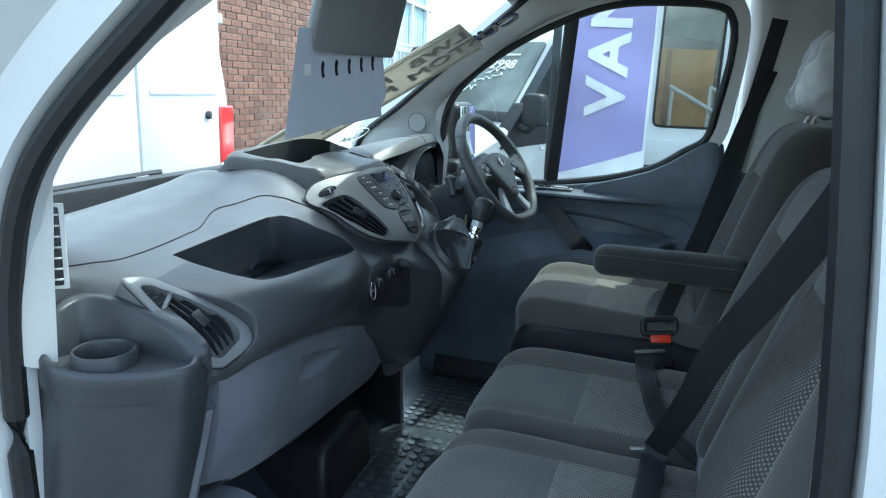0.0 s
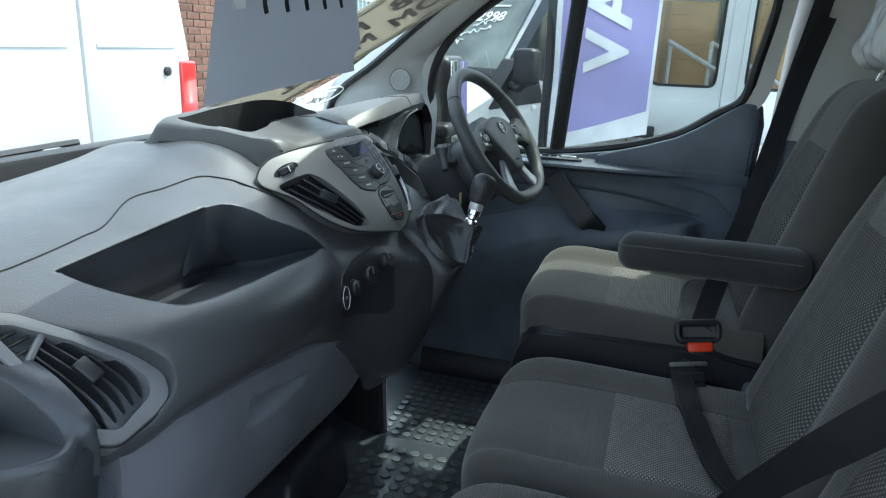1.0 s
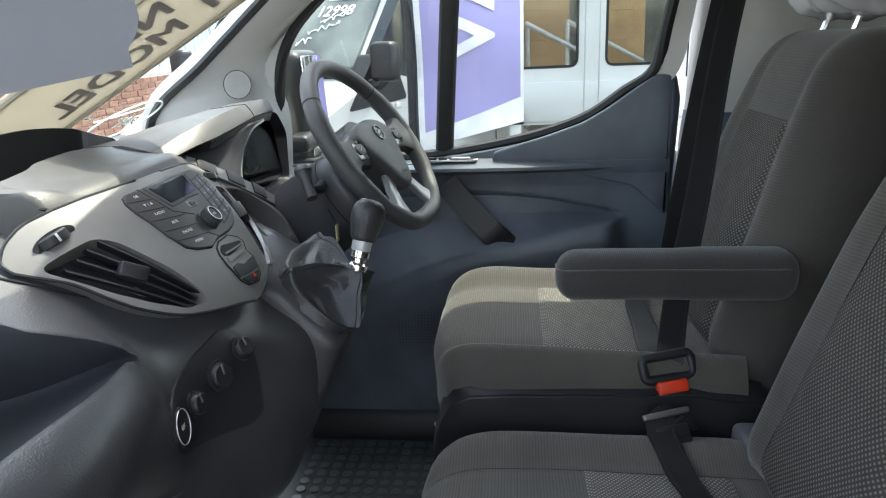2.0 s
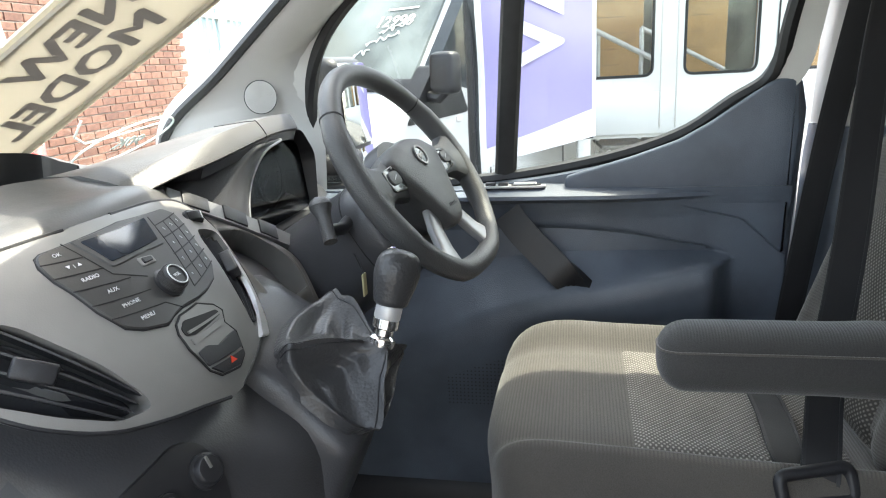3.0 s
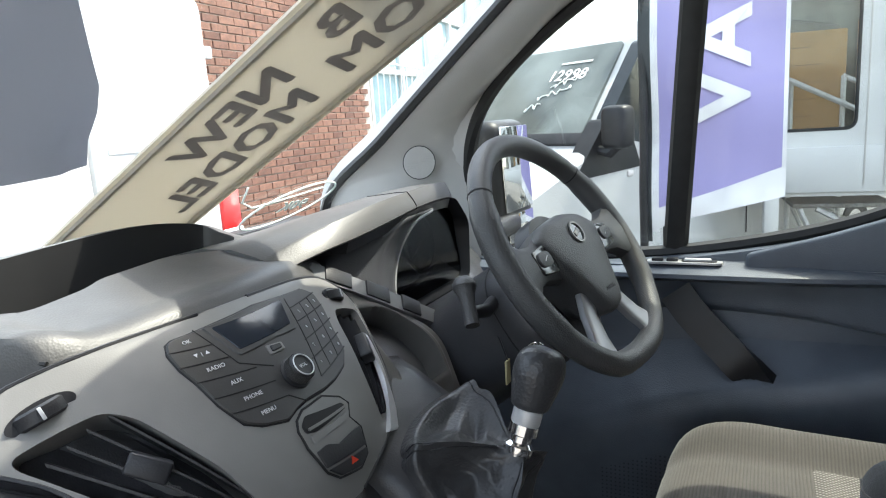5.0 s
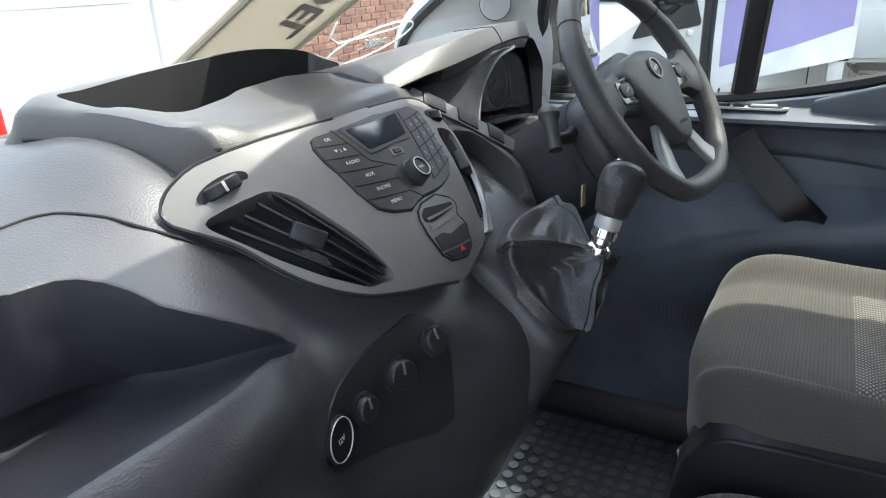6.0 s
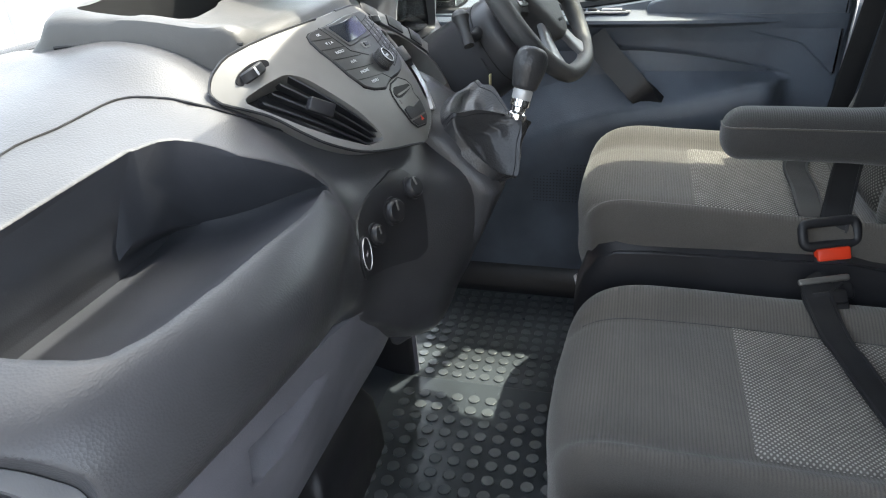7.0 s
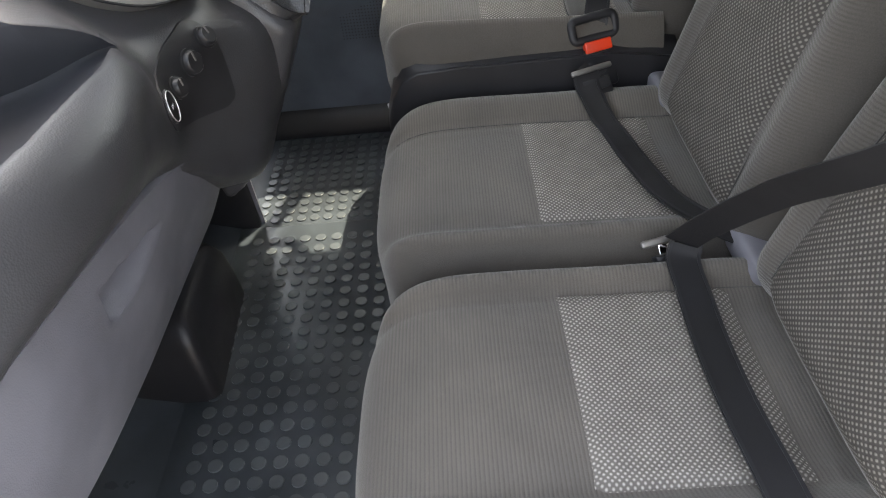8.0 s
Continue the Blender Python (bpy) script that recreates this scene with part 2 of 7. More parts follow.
def tube(path, r, n=8, closed=False, cap=True, flat=1.0, up=(0, 0, 1)):
    """A round or flat bar along a path; r: a radius or one for each point."""
    path = [Vector(p) for p in path]
    m = len(path)
    secs = []
    for i, p in enumerate(path):
        a = path[i - 1] if (i or closed) else p
        b = path[(i + 1) % m] if (i + 1 < m or closed) else p
        d = (b - a).normalized()
        u = Vector(up) - d * Vector(up).dot(d)
        if u.length < 1e-3:
            u = d.orthogonal()
        u.normalize()
        s = d.cross(u)
        rr = r[i] if isinstance(r, (list, tuple)) else r
        secs.append([p + rr * (math.cos(2 * math.pi * k / n) * s + flat * math.sin(2 * math.pi * k / n) * u) for k in range(n)])
    if closed:
        secs.append(secs[0])
        bm = loft(secs, True, False)
        bmesh.ops.remove_doubles(bm, verts=bm.verts, dist=1e-6)
        return bm
    return loft(secs, True, cap)


def band(path, width, thick, side):
    """A strap: flat strip along a path; side: the direction of its width, or one for each point."""
    path = [Vector(p) for p in path]
    secs = []
    for i, p in enumerate(path):
        d = (path[min(i + 1, len(path) - 1)] - path[max(i - 1, 0)]).normalized()
        s = Vector(side[i] if isinstance(side, list) else side)
        s = (s - d * s.dot(d)).normalized()
        u = d.cross(s)
        secs.append([p + s * width / 2 + u * thick / 2, p - s * width / 2 + u * thick / 2, p - s * width / 2 - u * thick / 2, p + s * width / 2 - u * thick / 2])
    return loft(secs)


def lathe(profile, n=24, m=None, closed=False):
    """Turned body: profile of (radius, height) round z."""
    secs = [[Vector((r * math.cos(2 * math.pi * k / n), r * math.sin(2 * math.pi * k / n), z)) for k in range(n)] for r, z in profile]
    if closed:
        secs.append(secs[0])
    bm = loft(secs, True, not closed)
    return transform(bm, m) if m else bm


def prism(outline, lo, hi, axis="z", bevel=0.0, seg=2):
    """A slab from an outline in the plane across the axis (x: (y, z), y: (x, z), z: (x, y)), from lo to hi."""
    def place(a, b, c):
        return {"x": (c, a, b), "y": (a, c, b), "z": (a, b, c)}[axis]
    bm = bmesh.new()
    low = [bm.verts.new(place(a, b, lo)) for a, b in outline]
    top = [bm.verts.new(place(a, b, hi)) for a, b in outline]
    bm.faces.new(low)
    bm.faces.new(list(reversed(top)))
    for i in range(len(low)):
        j = (i + 1) % len(low)
        bm.faces.new((low[i], low[j], top[j], top[i]))
    bmesh.ops.recalc_face_normals(bm, faces=bm.faces)
    if bevel:
        sharp = [e for e in bm.edges if len(e.link_faces) == 2 and e.calc_face_angle() > 0.7]
        bmesh.ops.bevel(bm, geom=sharp, offset=bevel, segments=seg, profile=0.5, affect="EDGES")
    return bm


def rounded(pts, r, n=5):
    """Outline with its corners rounded."""
    pts = [Vector((*p, 0)) for p in pts]
    out = []
    for i, p in enumerate(pts):
        a, b = pts[i - 1] - p, pts[(i + 1) % len(pts)] - p
        rr = r[i] if isinstance(r, (list, tuple)) else r
        ra, rb = min(rr, a.length * 0.48), min(rr, b.length * 0.48)
        s, e = p + a.normalized() * ra, p + b.normalized() * rb
        for k in range(n + 1):
            u = k / n
            q = s * (1 - u) ** 2 + p * 2 * u * (1 - u) + e * u * u
            out.append((q.x, q.y))
    return out


def mesh_of(ob):
    bpy.context.view_layer.update()
    dg = bpy.context.evaluated_depsgraph_get()
    return bpy.data.meshes.new_from_object(ob.evaluated_get(dg), depsgraph=dg)


def carve(bm, cutters):
    """Cuts closed bodies out of a closed body. Returns a mesh."""
    me = bpy.data.meshes.new("body")
    bmesh.ops.recalc_face_normals(bm, faces=bm.faces)
    bm.to_mesh(me)
    bm.free()
    ob = new("body", me)
    spare = []
    for c in cutters:
        cm = bpy.data.meshes.new("cutter")
        bmesh.ops.recalc_face_normals(c, faces=c.faces)
        c.to_mesh(cm)
        c.free()
        co = new("cutter", cm)
        spare.append(co)
        mod = ob.modifiers.new("cut", "BOOLEAN")
        mod.operation, mod.object, mod.solver = "DIFFERENCE", co, "EXACT"
    out = mesh_of(ob)
    if not out.vertices:
        for mod in ob.modifiers:
            mod.solver = "FAST"
        out = mesh_of(ob)
    for o in spare + [ob]:
        bpy.data.objects.remove(o)
    return out


def words(text, size, depth=0.0008, align="CENTER", bold=0.0):
    """Letters in the x-y plane, a little thick."""
    cu = bpy.data.curves.new("words", "FONT")
    cu.body, cu.size, cu.extrude, cu.align_x, cu.align_y, cu.offset = text, size, depth, align, "CENTER", bold
    cu.resolution_u = 2
    ob = new("words", cu)
    me = mesh_of(ob)
    bpy.data.objects.remove(ob)
    bm = bmesh.new()
    bm.from_mesh(me)
    bpy.data.meshes.remove(me)
    return bm


def axes(origin, x, y):
    """Frame with the given x and y directions."""
    x = Vector(x).normalized()
    z = x.cross(Vector(y)).normalized()
    y = z.cross(x)
    return Matrix.Translation(origin) @ Matrix((x, y, z)).transposed().to_4x4()


def between(xs, rows, x):
    """Smooth value of a table of rows at x."""
    xs = list(xs)
    if x <= xs[0]:
        return list(rows[0])
    if x >= xs[-1]:
        return list(rows[-1])
    i = max(k for k in range(len(xs) - 1) if xs[k] <= x)
    h = xs[i + 1] - xs[i]
    s = (x - xs[i]) / h
    out = []
    for c in range(len(rows[0])):
        def slope(k):
            a, b = max(k - 1, 0), min(k + 1, len(xs) - 1)
            return (rows[b][c] - rows[a][c]) / (xs[b] - xs[a])
        p, q = rows[i][c], rows[i + 1][c]
        out.append((2 * s ** 3 - 3 * s * s + 1) * p + (s ** 3 - 2 * s * s + s) * h * slope(i) + (3 * s * s - 2 * s ** 3) * q + (s ** 3 - s * s) * h * slope(i + 1))
    return out


# ---- the cab: floor, shell, glass ----
FLOOR = 0.55
MID = -0.045


def setting(name, label, category):
    return thing(name, label, category, kind="structure")


ground = bmesh.new()
bmesh.ops.create_grid(ground, x_segments=40, y_segments=40, size=150)
tagged(part("ground", ground, asphalt("asphalt"), None, "", False), "worn grey tarmac yard under the vans", "ground", kind="structure")

floor = setting("floor", "black rubber cab floor with raised round studs", "floor")
deck = loft([[Vector((x, y, z)) for x, y, z in ((-0.95, y0, z0 - 0.06), (-0.95, y0, z0), (0.93, y0, z0), (0.93, y0, z0 - 0.06))] for y0, z0 in ((-0.95, FLOOR), (0.70, FLOOR), (0.80, FLOOR + 0.03), (1.0, FLOOR + 0.22), (1.12, FLOOR + 0.6), (1.14, 1.3))])
part("floor_mat", deck, MAT, floor, "", True, 50)
studs = bmesh.new()
disc = [(math.cos(a), math.sin(a)) for a in [2 * math.pi * k / 12 for k in range(12)]]
for x0, x1, cell, r, h in ((-0.90, 0.325, 0.041, 0.0142, 0.004), (0.343, 0.80, 0.036, 0.0128, 0.0)):
    for i in range(int((x1 - x0) / cell)):
        for j in range(int(1.17 / cell)):
            x, y, z = x0 + cell * (i + 0.5), -0.45 + j * cell, FLOOR + h
            lo = [studs.verts.new((x + r * c, y + r * q, z)) for c, q in disc]
            mi = [studs.verts.new((x + (r - 0.0002) * c, y + (r - 0.0002) * q, z + 0.0032)) for c, q in disc]
            hi = [studs.verts.new((x + (r - 0.0014) * c, y + (r - 0.0014) * q, z + 0.0037)) for c, q in disc]
            studs.faces.new(hi)
            for a, b in ((lo, mi), (mi, hi)):
                for k in range(12):
                    studs.faces.new((a[k], a[(k + 1) % 12], b[(k + 1) % 12], b[k]))
tagged(part("studs", studs, plastic("stud_rubber", (0.085, 0.096, 0.106), 0.36, 0.04, 300, 0.25), floor, "", False), kind="stuff")
part("overlay_mat", loft([[Vector((x, y, z)) for x, y, z in ((-0.93, y0, FLOOR - 0.01), (-0.93, y0, FLOOR + 0.004), (0.328, y0, FLOOR + 0.004), (0.338, y0, FLOOR - 0.001), (0.338, y0, FLOOR - 0.01))] for y0 in (-0.5, 0.1, 0.72)]), MAT, floor, "", True, 30)

roof = loft([[Vector((-0.98, y, z - 0.05)), Vector((-0.82, y, z)), Vector((MID, y, z + 0.03)), Vector((0.68, y, z)), Vector((0.80, y, z - 0.03)), Vector((0.80, y, z + 0.05)), Vector((MID, y, z + 0.09)), Vector((-0.98, y, z + 0.05))]
             for y, z in ((-1.0, 2.06), (0.0, 2.06), (0.26, 2.045), (0.44, 1.995))])
tagged(part("ceiling", roof, HEADLINER, None, "", True), "pale cloth headliner under the van roof", "ceiling", kind="structure")
bulk = rbox(1.86, 0.04, 1.72, 0.01, 1, (MID, -0.90, 1.29))
tagged(part("wall_bulkhead", bulk, PILLAR), "pale grey bulkhead panel behind the seats", "bulkhead", kind="structure")
front = rbox(1.8, 0.05, 0.95, 0.01, 1, (MID, 1.18, 0.97))
tagged(part("wall_firewall", front, BLACK), "black firewall below the windscreen", "firewall", kind="structure")

WSLOPE = 0.797


def screen_y(x, z):
    """The windscreen's place, bowed forwards in the middle."""
    u = (x - MID) / 0.80
    return 1.03 + (1.48 - z) / WSLOPE + 0.075 * (1 - u * u)


wind = setting("window_1", "large raked clear windscreen with a black border", "windscreen")
secs = []
for i in range(15):
    x = MID - 0.80 + 1.60 * i / 14
    secs.append([Vector((x * (1 - 0.08 * j / 6) + 0.08 * j / 6 * MID, screen_y(x, 1.40 + 0.62 * j / 6), 1.40 + 0.62 * j / 6)) for j in range(7)])
back = [[p + Vector((0, 0.004, 0.005)) for p in s] for s in secs]
bm = loft([s + list(reversed(b)) for s, b in zip(secs, back)])
part("pane", bm, tinted("windscreen_glass", (0.95, 0.96, 0.955), 0.04), wind)
border = tube(catmull([(MID - 0.80, screen_y(MID - 0.8, 1.40) , 1.402), (MID - 0.4, screen_y(MID - 0.4, 1.402), 1.402), (MID, screen_y(MID, 1.402), 1.402), (MID + 0.4, screen_y(MID + 0.4, 1.402), 1.402), (MID + 0.8, screen_y(MID + 0.8, 1.402), 1.41)], 6), 0.022, 8, flat=0.5)
part("lower_border", border, RUBBER, wind)


def wiper(x0, x1):
    w = thing("wiper", "black wiper arm and blade resting under the windscreen", "wiper", (x0, screen_y(x0, 1.42) + 0.03, 1.41), "wipers")
    path = [(x, screen_y(x, 1.425) + 0.03, 1.435) for x in np.linspace(x0, x1, 9)]
    part("blade", tube(path, 0.006, 6), BLACK, w)
    part("arm", tube([(x, y + 0.012, z + 0.012) for x, y, z in path[:6]], 0.009, 6), BLACK, w)
    part("joint", rbox(0.05, 0.02, 0.02, 0.006, 2, tuple(path[4])), SILVER, w)


wiper(-0.55, 0.10)
wiper(0.15, 0.75)


def a_pillar(side, name, label):
    """Broad pillar trim between windscreen and door window, with its seal. side: 1 driver's, -1 passenger's."""
    root = setting(name, label, "pillar trim")

    def sx(x):
        return x if side > 0 else 2 * MID - x
    inner = catmull([(sx(0.765), 1.06, 1.30), (sx(0.755), 1.02, 1.49), (sx(0.735), 0.86, 1.617), (sx(0.715), 0.70, 1.745), (sx(0.69), 0.48, 1.92), (sx(0.672), 0.34, 2.03)], 5)
    crest = catmull([(sx(0.80), 0.88, 1.26), (sx(0.79), 0.86, 1.50), (sx(0.775), 0.79, 1.62), (sx(0.755), 0.63, 1.735), (sx(0.72), 0.43, 1.895), (sx(0.69), 0.20, 2.04)], 5)
    outer = catmull([(sx(0.87), 0.715, 1.26), (sx(0.868), 0.70, 1.48), (sx(0.845), 0.715, 1.63), (sx(0.81), 0.58, 1.775), (sx(0.775), 0.36, 1.925), (sx(0.745), 0.08, 2.03)] if side > 0 else [(sx(0.87), 0.715, 1.26), (sx(0.868), 0.70, 1.48), (sx(0.845), 0.695, 1.61), (sx(0.81), 0.58, 1.735), (sx(0.765), 0.34, 1.90), (sx(0.74), 0.12, 2.04)], 5)
    far = [p + Vector((sx(0.06) - sx(0), 0.05, 0.03)) for p in outer]
    hid = [p + Vector((sx(0.05) - sx(0), 0.05, 0.035)) for p in inner]
    part("cover", loft([[a, b, c, d, e] for a, b, c, d, e in zip(inner, crest, outer, far, hid)]), PILLAR, root, "", True, 60)
    part("glass_seal", tube([p + Vector((0, 0.008, 0.006)) for p in inner], 0.012, 6), RUBBER, root)
    return root


pil = a_pillar(1, "trim_pillar_driver", "light grey windscreen pillar cover with a round tweeter grille")
tw = lathe([(0.0345, 0.0), (0.0345, 0.0034), (0.0335, 0.0040), (0.0322, 0.0034)] + [(0.0315 - 0.0021 * k - d, 0.0030 + e) for k in range(15) for d, e in ((0.0, 0.0009), (0.0007, 0.0009), (0.0010, 0.0), (0.0017, 0.0))] + [(0.0002, 0.0036)], 40)
pil2 = a_pillar(-1, "trim_pillar_passenger", "light grey windscreen pillar cover with a slotted side vent")
n = Vector((-0.72, -0.62, 0.30)).normalized()
spk = axes((0.773, 0.80, 1.572), n.cross(Vector((0, 0, 1))), Vector((0, 0, 1)))
zdir = spk.to_3x3().col[2]
if zdir.dot(n) < 0:
    spk = spk @ pose(0, 0, 0, 180, 0, 0)
part("tweeter_grille", transform(tw, spk), PILLAR, pil, "round grille of fine rings")
part("grille_groove", transform(lathe([(0.0342, 0.0036), (0.0360, 0.0036), (0.0360, 0.0024), (0.0342, 0.0024)], 40, None, True), spk), BLACK, pil)
sv = axes((-0.950, 0.714, 1.458), (0.62, -0.78, 0.0), (0, 0.05, 1))
part("vent_frame", transform(join(rbox(0.038, 0.132, 0.004, 0.004, 3)), sv), PILLAR, pil2)
part("vent_well", transform(rbox(0.024, 0.12, 0.006, 0.005, 2, (0, 0, 0.002)), sv), BLACK, pil2)
for k in range(7):
    part("vent_slat", transform(rbox(0.024, 0.003, 0.006, 0.001, 1, (0, -0.05 + k * 0.0165, 0.004)), sv), PILLAR, pil2)


def aperture(side, name, label, colour):
    """Body frame round a door opening, as a hoop of sheet metal with a rubber seal."""
    root = setting(name, label, "door frame")

    def sx(x):
        return x if side > 0 else 2 * MID - x
    hoop = catmull([(-0.293, 0.48), (-0.335, 0.9), (-0.329, 1.30), (-0.317, 1.48), (-0.299, 1.66), (-0.277, 1.84), (-0.262, 1.96), (-0.15, 2.02), (0.05, 2.01), (0.20, 1.955), (0.33, 1.875), (0.47, 1.765), (0.60, 1.655), (0.68, 1.56), (0.722, 1.45), (0.745, 1.3), (0.745, 1.0), (0.70, 0.62), (0.55, 0.48), (0.1, 0.46)], 5, True)
    hoop = [(p.x, p.y) for p in [Vector((a[0], a[1], 0)) for a in hoop]]
    cy, cz = 0.2, 1.2
    def grow(k):
        out = []
        for y, z in hoop:
            d = Vector((y - cy, z - cz))
            d.normalize()
            out.append((y + d.x * k, z + d.y * k))
        return out
    rings = [(grow(0.0), 0.905), (grow(0.03), 0.90), (grow(0.035), 0.935), (grow(0.09), 0.945), (grow(0.12), 0.985), (grow(0.30), 0.985), (grow(0.30), 0.93), (grow(0.05), 0.88), (grow(0.0), 0.88)]
    secs = [[Vector((sx(x), y, z)) for y, z in r] for r, x in rings]
    secs.append(secs[0])
    b = loft(secs, True, False)
    bmesh.ops.remove_doubles(b, verts=b.verts, dist=1e-5)
    part("body_panel", b, colour, root)
    part("door_seal", tube([(sx(0.912), y, z) for y, z in grow(0.012)], 0.018, 8, True), RUBBER, root)
    return root


aperture(-1, "wall_passenger_side", "white painted body round the open passenger doorway", WHITE)

# lower parts of the door surround, inside
for s, nm in ((1, "trim_rear_post_driver"), (-1, "trim_rear_post_passenger")):
    def sx(x, s=s):
        return x if s > 0 else 2 * MID - x
    post = setting(nm, "pale upper and dark grey lower trim over the post behind the door" if s > 0 else "dark grey trim over the post behind the door", "pillar trim")
    if s > 0:
        runs = (("lower_cover", DOORTRIM, [(-0.315, 0.5), (-0.330, 1.3), (-0.340, 1.466)]), ("upper_cover", PILLAR, [(-0.342, 1.468), (-0.350, 1.7), (-0.350, 1.88), (-0.335, 2.08)]))
    else:
        runs = (("cover", DOORTRIM, [(-0.34, 0.5), (-0.36, 1.3), (-0.34, 1.6), (-0.30, 1.86), (-0.28, 2.08)]),)
    for title, skin_, line_ in runs:
        bp = catmull(line_, 5)
        secs = [[Vector((sx(0.905), p[0] + (0.01 if s > 0 else 0.03), p[1])), Vector((sx(0.845 if s > 0 else 0.83), p[0] + (0.004 if s > 0 else 0.01), p[1])), Vector((sx(0.815 if s > 0 else 0.80), p[0] - (0.02 if s > 0 else 0.04), p[1])), Vector((sx(0.80), p[0] - 0.06, p[1])), Vector((sx(0.80), p[0] - 0.55, p[1])), Vector((sx(0.905), p[0] - 0.55, p[1]))] for p in bp]
        part(title, loft(secs), skin_, post, "", True, 50)


# ---- driver's door ----
door = setting("door_1", "closed dark plastic driver's door with a window", "door")
out = catmull([(0.78, 1.345), (0.60, 1.345), (0.38, 1.352), (0.113, 1.388), (-0.07, 1.44), (-0.18, 1.515), (-0.235, 1.553)], 4)
top = [(p.x, p.y) for p in [Vector((a[0], a[1], 0)) for a in out]]
outline = top + [(-0.30, 1.557), (-0.312, 1.50), (-0.30, 1.2), (-0.29, 0.6), (0.78, 0.6)]
part("trim_panel", prism(outline, 0.858, 0.90, "x", 0.006), DOORTRIM, door)


def sheet_x(fn, ys, zs, back):
    """A pressed panel: depth fn(y, z) over a patch, closed behind."""
    bm = bmesh.new()
    g = [[bm.verts.new((fn(y, z), y, z)) for z in zs] for y in ys]
    h = [[bm.verts.new((back, y, z)) for z in zs] for y in ys]
    for a, b in zip(g, g[1:]):
        for i in range(len(zs) - 1):
            bm.faces.new((a[i], a[i + 1], b[i + 1], b[i]))
    for a, b in zip(h, h[1:]):
        for i in range(len(zs) - 1):
            bm.faces.new((a[i], b[i], b[i + 1], a[i + 1]))
    for i in range(len(ys) - 1):
        for k in (0, len(zs) - 1):
            bm.faces.new((g[i][k], g[i + 1][k], h[i + 1][k], h[i][k]))
    for i in range(len(zs) - 1):
        for k in (0, len(ys) - 1):
            bm.faces.new((g[k][i], g[k][i + 1], h[k][i + 1], h[k][i]))
    return bm


def step(a, b, v):
    s = max(0.0, min(1.0, (v - a) / (b - a)))
    return s * s * (3 - 2 * s)


def crease(y):
    return between([-0.185, -0.08, 0.04, 0.16, 0.30, 0.76], [[1.207], [1.232], [1.258], [1.272], [1.277], [1.262]], y)[0]


def ledge(y):
    return between([-0.185, -0.11, -0.016, 0.082, 0.172, 0.32, 0.467, 0.76], [[1.200], [1.190], [1.166], [1.143], [1.128], [1.088], [1.030], [0.93]], y)[0]


def door_depth(y, z):
    """Inner face of the door card: upper band, scooped recess, arm ledge, lower panel."""
    x = 0.846 - 0.010 * step(1.28, 1.335, z)
    k = step(-0.19, -0.13, y)
    zc, zl = crease(y), ledge(y)
    if z < zc:
        s = min(1.0, (zc - z) / max(0.02, zc - zl))
        hollow = 0.030 * step(0.0, 0.22, s) - 0.088 * s ** 2.1
        if z < zl:
            fall = zl - z
            hollow = -0.058 - 0.010 * math.sin(min(1.0, fall / 0.05) * math.pi / 2) + 0.030 * step(0.03, 0.30, fall)
        x += k * hollow
    x += 0.022 * step(0.30, 0.80, y) * step(1.0, 1.2, z)
    return x


ys = list(np.linspace(-0.29, 0.77, 80))
zs = list(np.linspace(0.53, 1.35, 130))
part("door_card", sheet_x(door_depth, ys, zs, 0.882), DOORTRIM, door, "", True, 75)
def sill_top(y):
    return between([-0.235, -0.18, -0.07, 0.113, 0.38, 0.60, 0.78], [[1.553], [1.515], [1.44], [1.388], [1.352], [1.345], [1.345]], y)[0]


corner = rounded([(0.16, 1.375), (0.02, 1.415), (-0.07, 1.446), (-0.13, 1.480), (-0.20, 1.530), (-0.245, 1.560), (-0.290, 1.562), (-0.298, 1.46), (-0.290, 1.330), (-0.285, 1.20), (-0.20, 1.28), (0.0, 1.325), (0.16, 1.335)], 0.012, 4)
part("rear_corner", prism(corner, 0.839, 0.862, "x", 0.007, 3), DOORTRIM, door, "", True, 60)
secs = []
for y in np.linspace(0.77, -0.25, 34):
    w = 0.026 + 0.036 * step(-0.24, 0.10, y)
    zi = 1.338
    secs.append([Vector((0.850, y, zi - 0.024)), Vector((0.868 - w, y, zi - 0.006)), Vector((0.870 - w, y, zi + 0.002)), Vector((0.878 - w, y, zi + 0.006)), Vector((0.878, y, min(sill_top(y) + 0.002, zi + 0.030))), Vector((0.89, y, sill_top(y) + 0.002)), Vector((0.89, y, zi - 0.02))])
part("sill_cap", loft(secs), DOORTRIM, door, "", True, 40)
strap = [(0.832, 0.285, 1.300), (0.822, 0.255, 1.262), (0.812, 0.205, 1.210), (0.804, 0.165, 1.170), (0.812, 0.135, 1.145), (0.840, 0.115, 1.125)]
part("pull_handle", band(catmull(strap, 5), 0.062, 0.020, (0, 1.0, 0.15)), BLACK, door)
part("switch_plate", prism(rounded([(0.862, 0.20), (0.83, 0.20), (0.83, 0.34), (0.862, 0.34)], 0.012), 1.3545, 1.3585, "z"), SILVER, door, "silver switch surround")
part("release_cup", prism(rounded([(0.858, 0.21), (0.836, 0.21), (0.836, 0.275), (0.858, 0.275)], 0.01), 1.3575, 1.3600, "z"), BLACK, door)
part("release_lever", rbox(0.014, 0.05, 0.006, 0.003, 2, (0.847, 0.245, 1.361)), SILVER, door)
part("window_switch", rbox(0.014, 0.022, 0.01, 0.003, 2, (0.846, 0.292, 1.360)), BLACK, door)
part("window_switch", rbox(0.014, 0.022, 0.01, 0.003, 2, (0.846, 0.32, 1.360)), BLACK, door)
grid = bmesh.new()
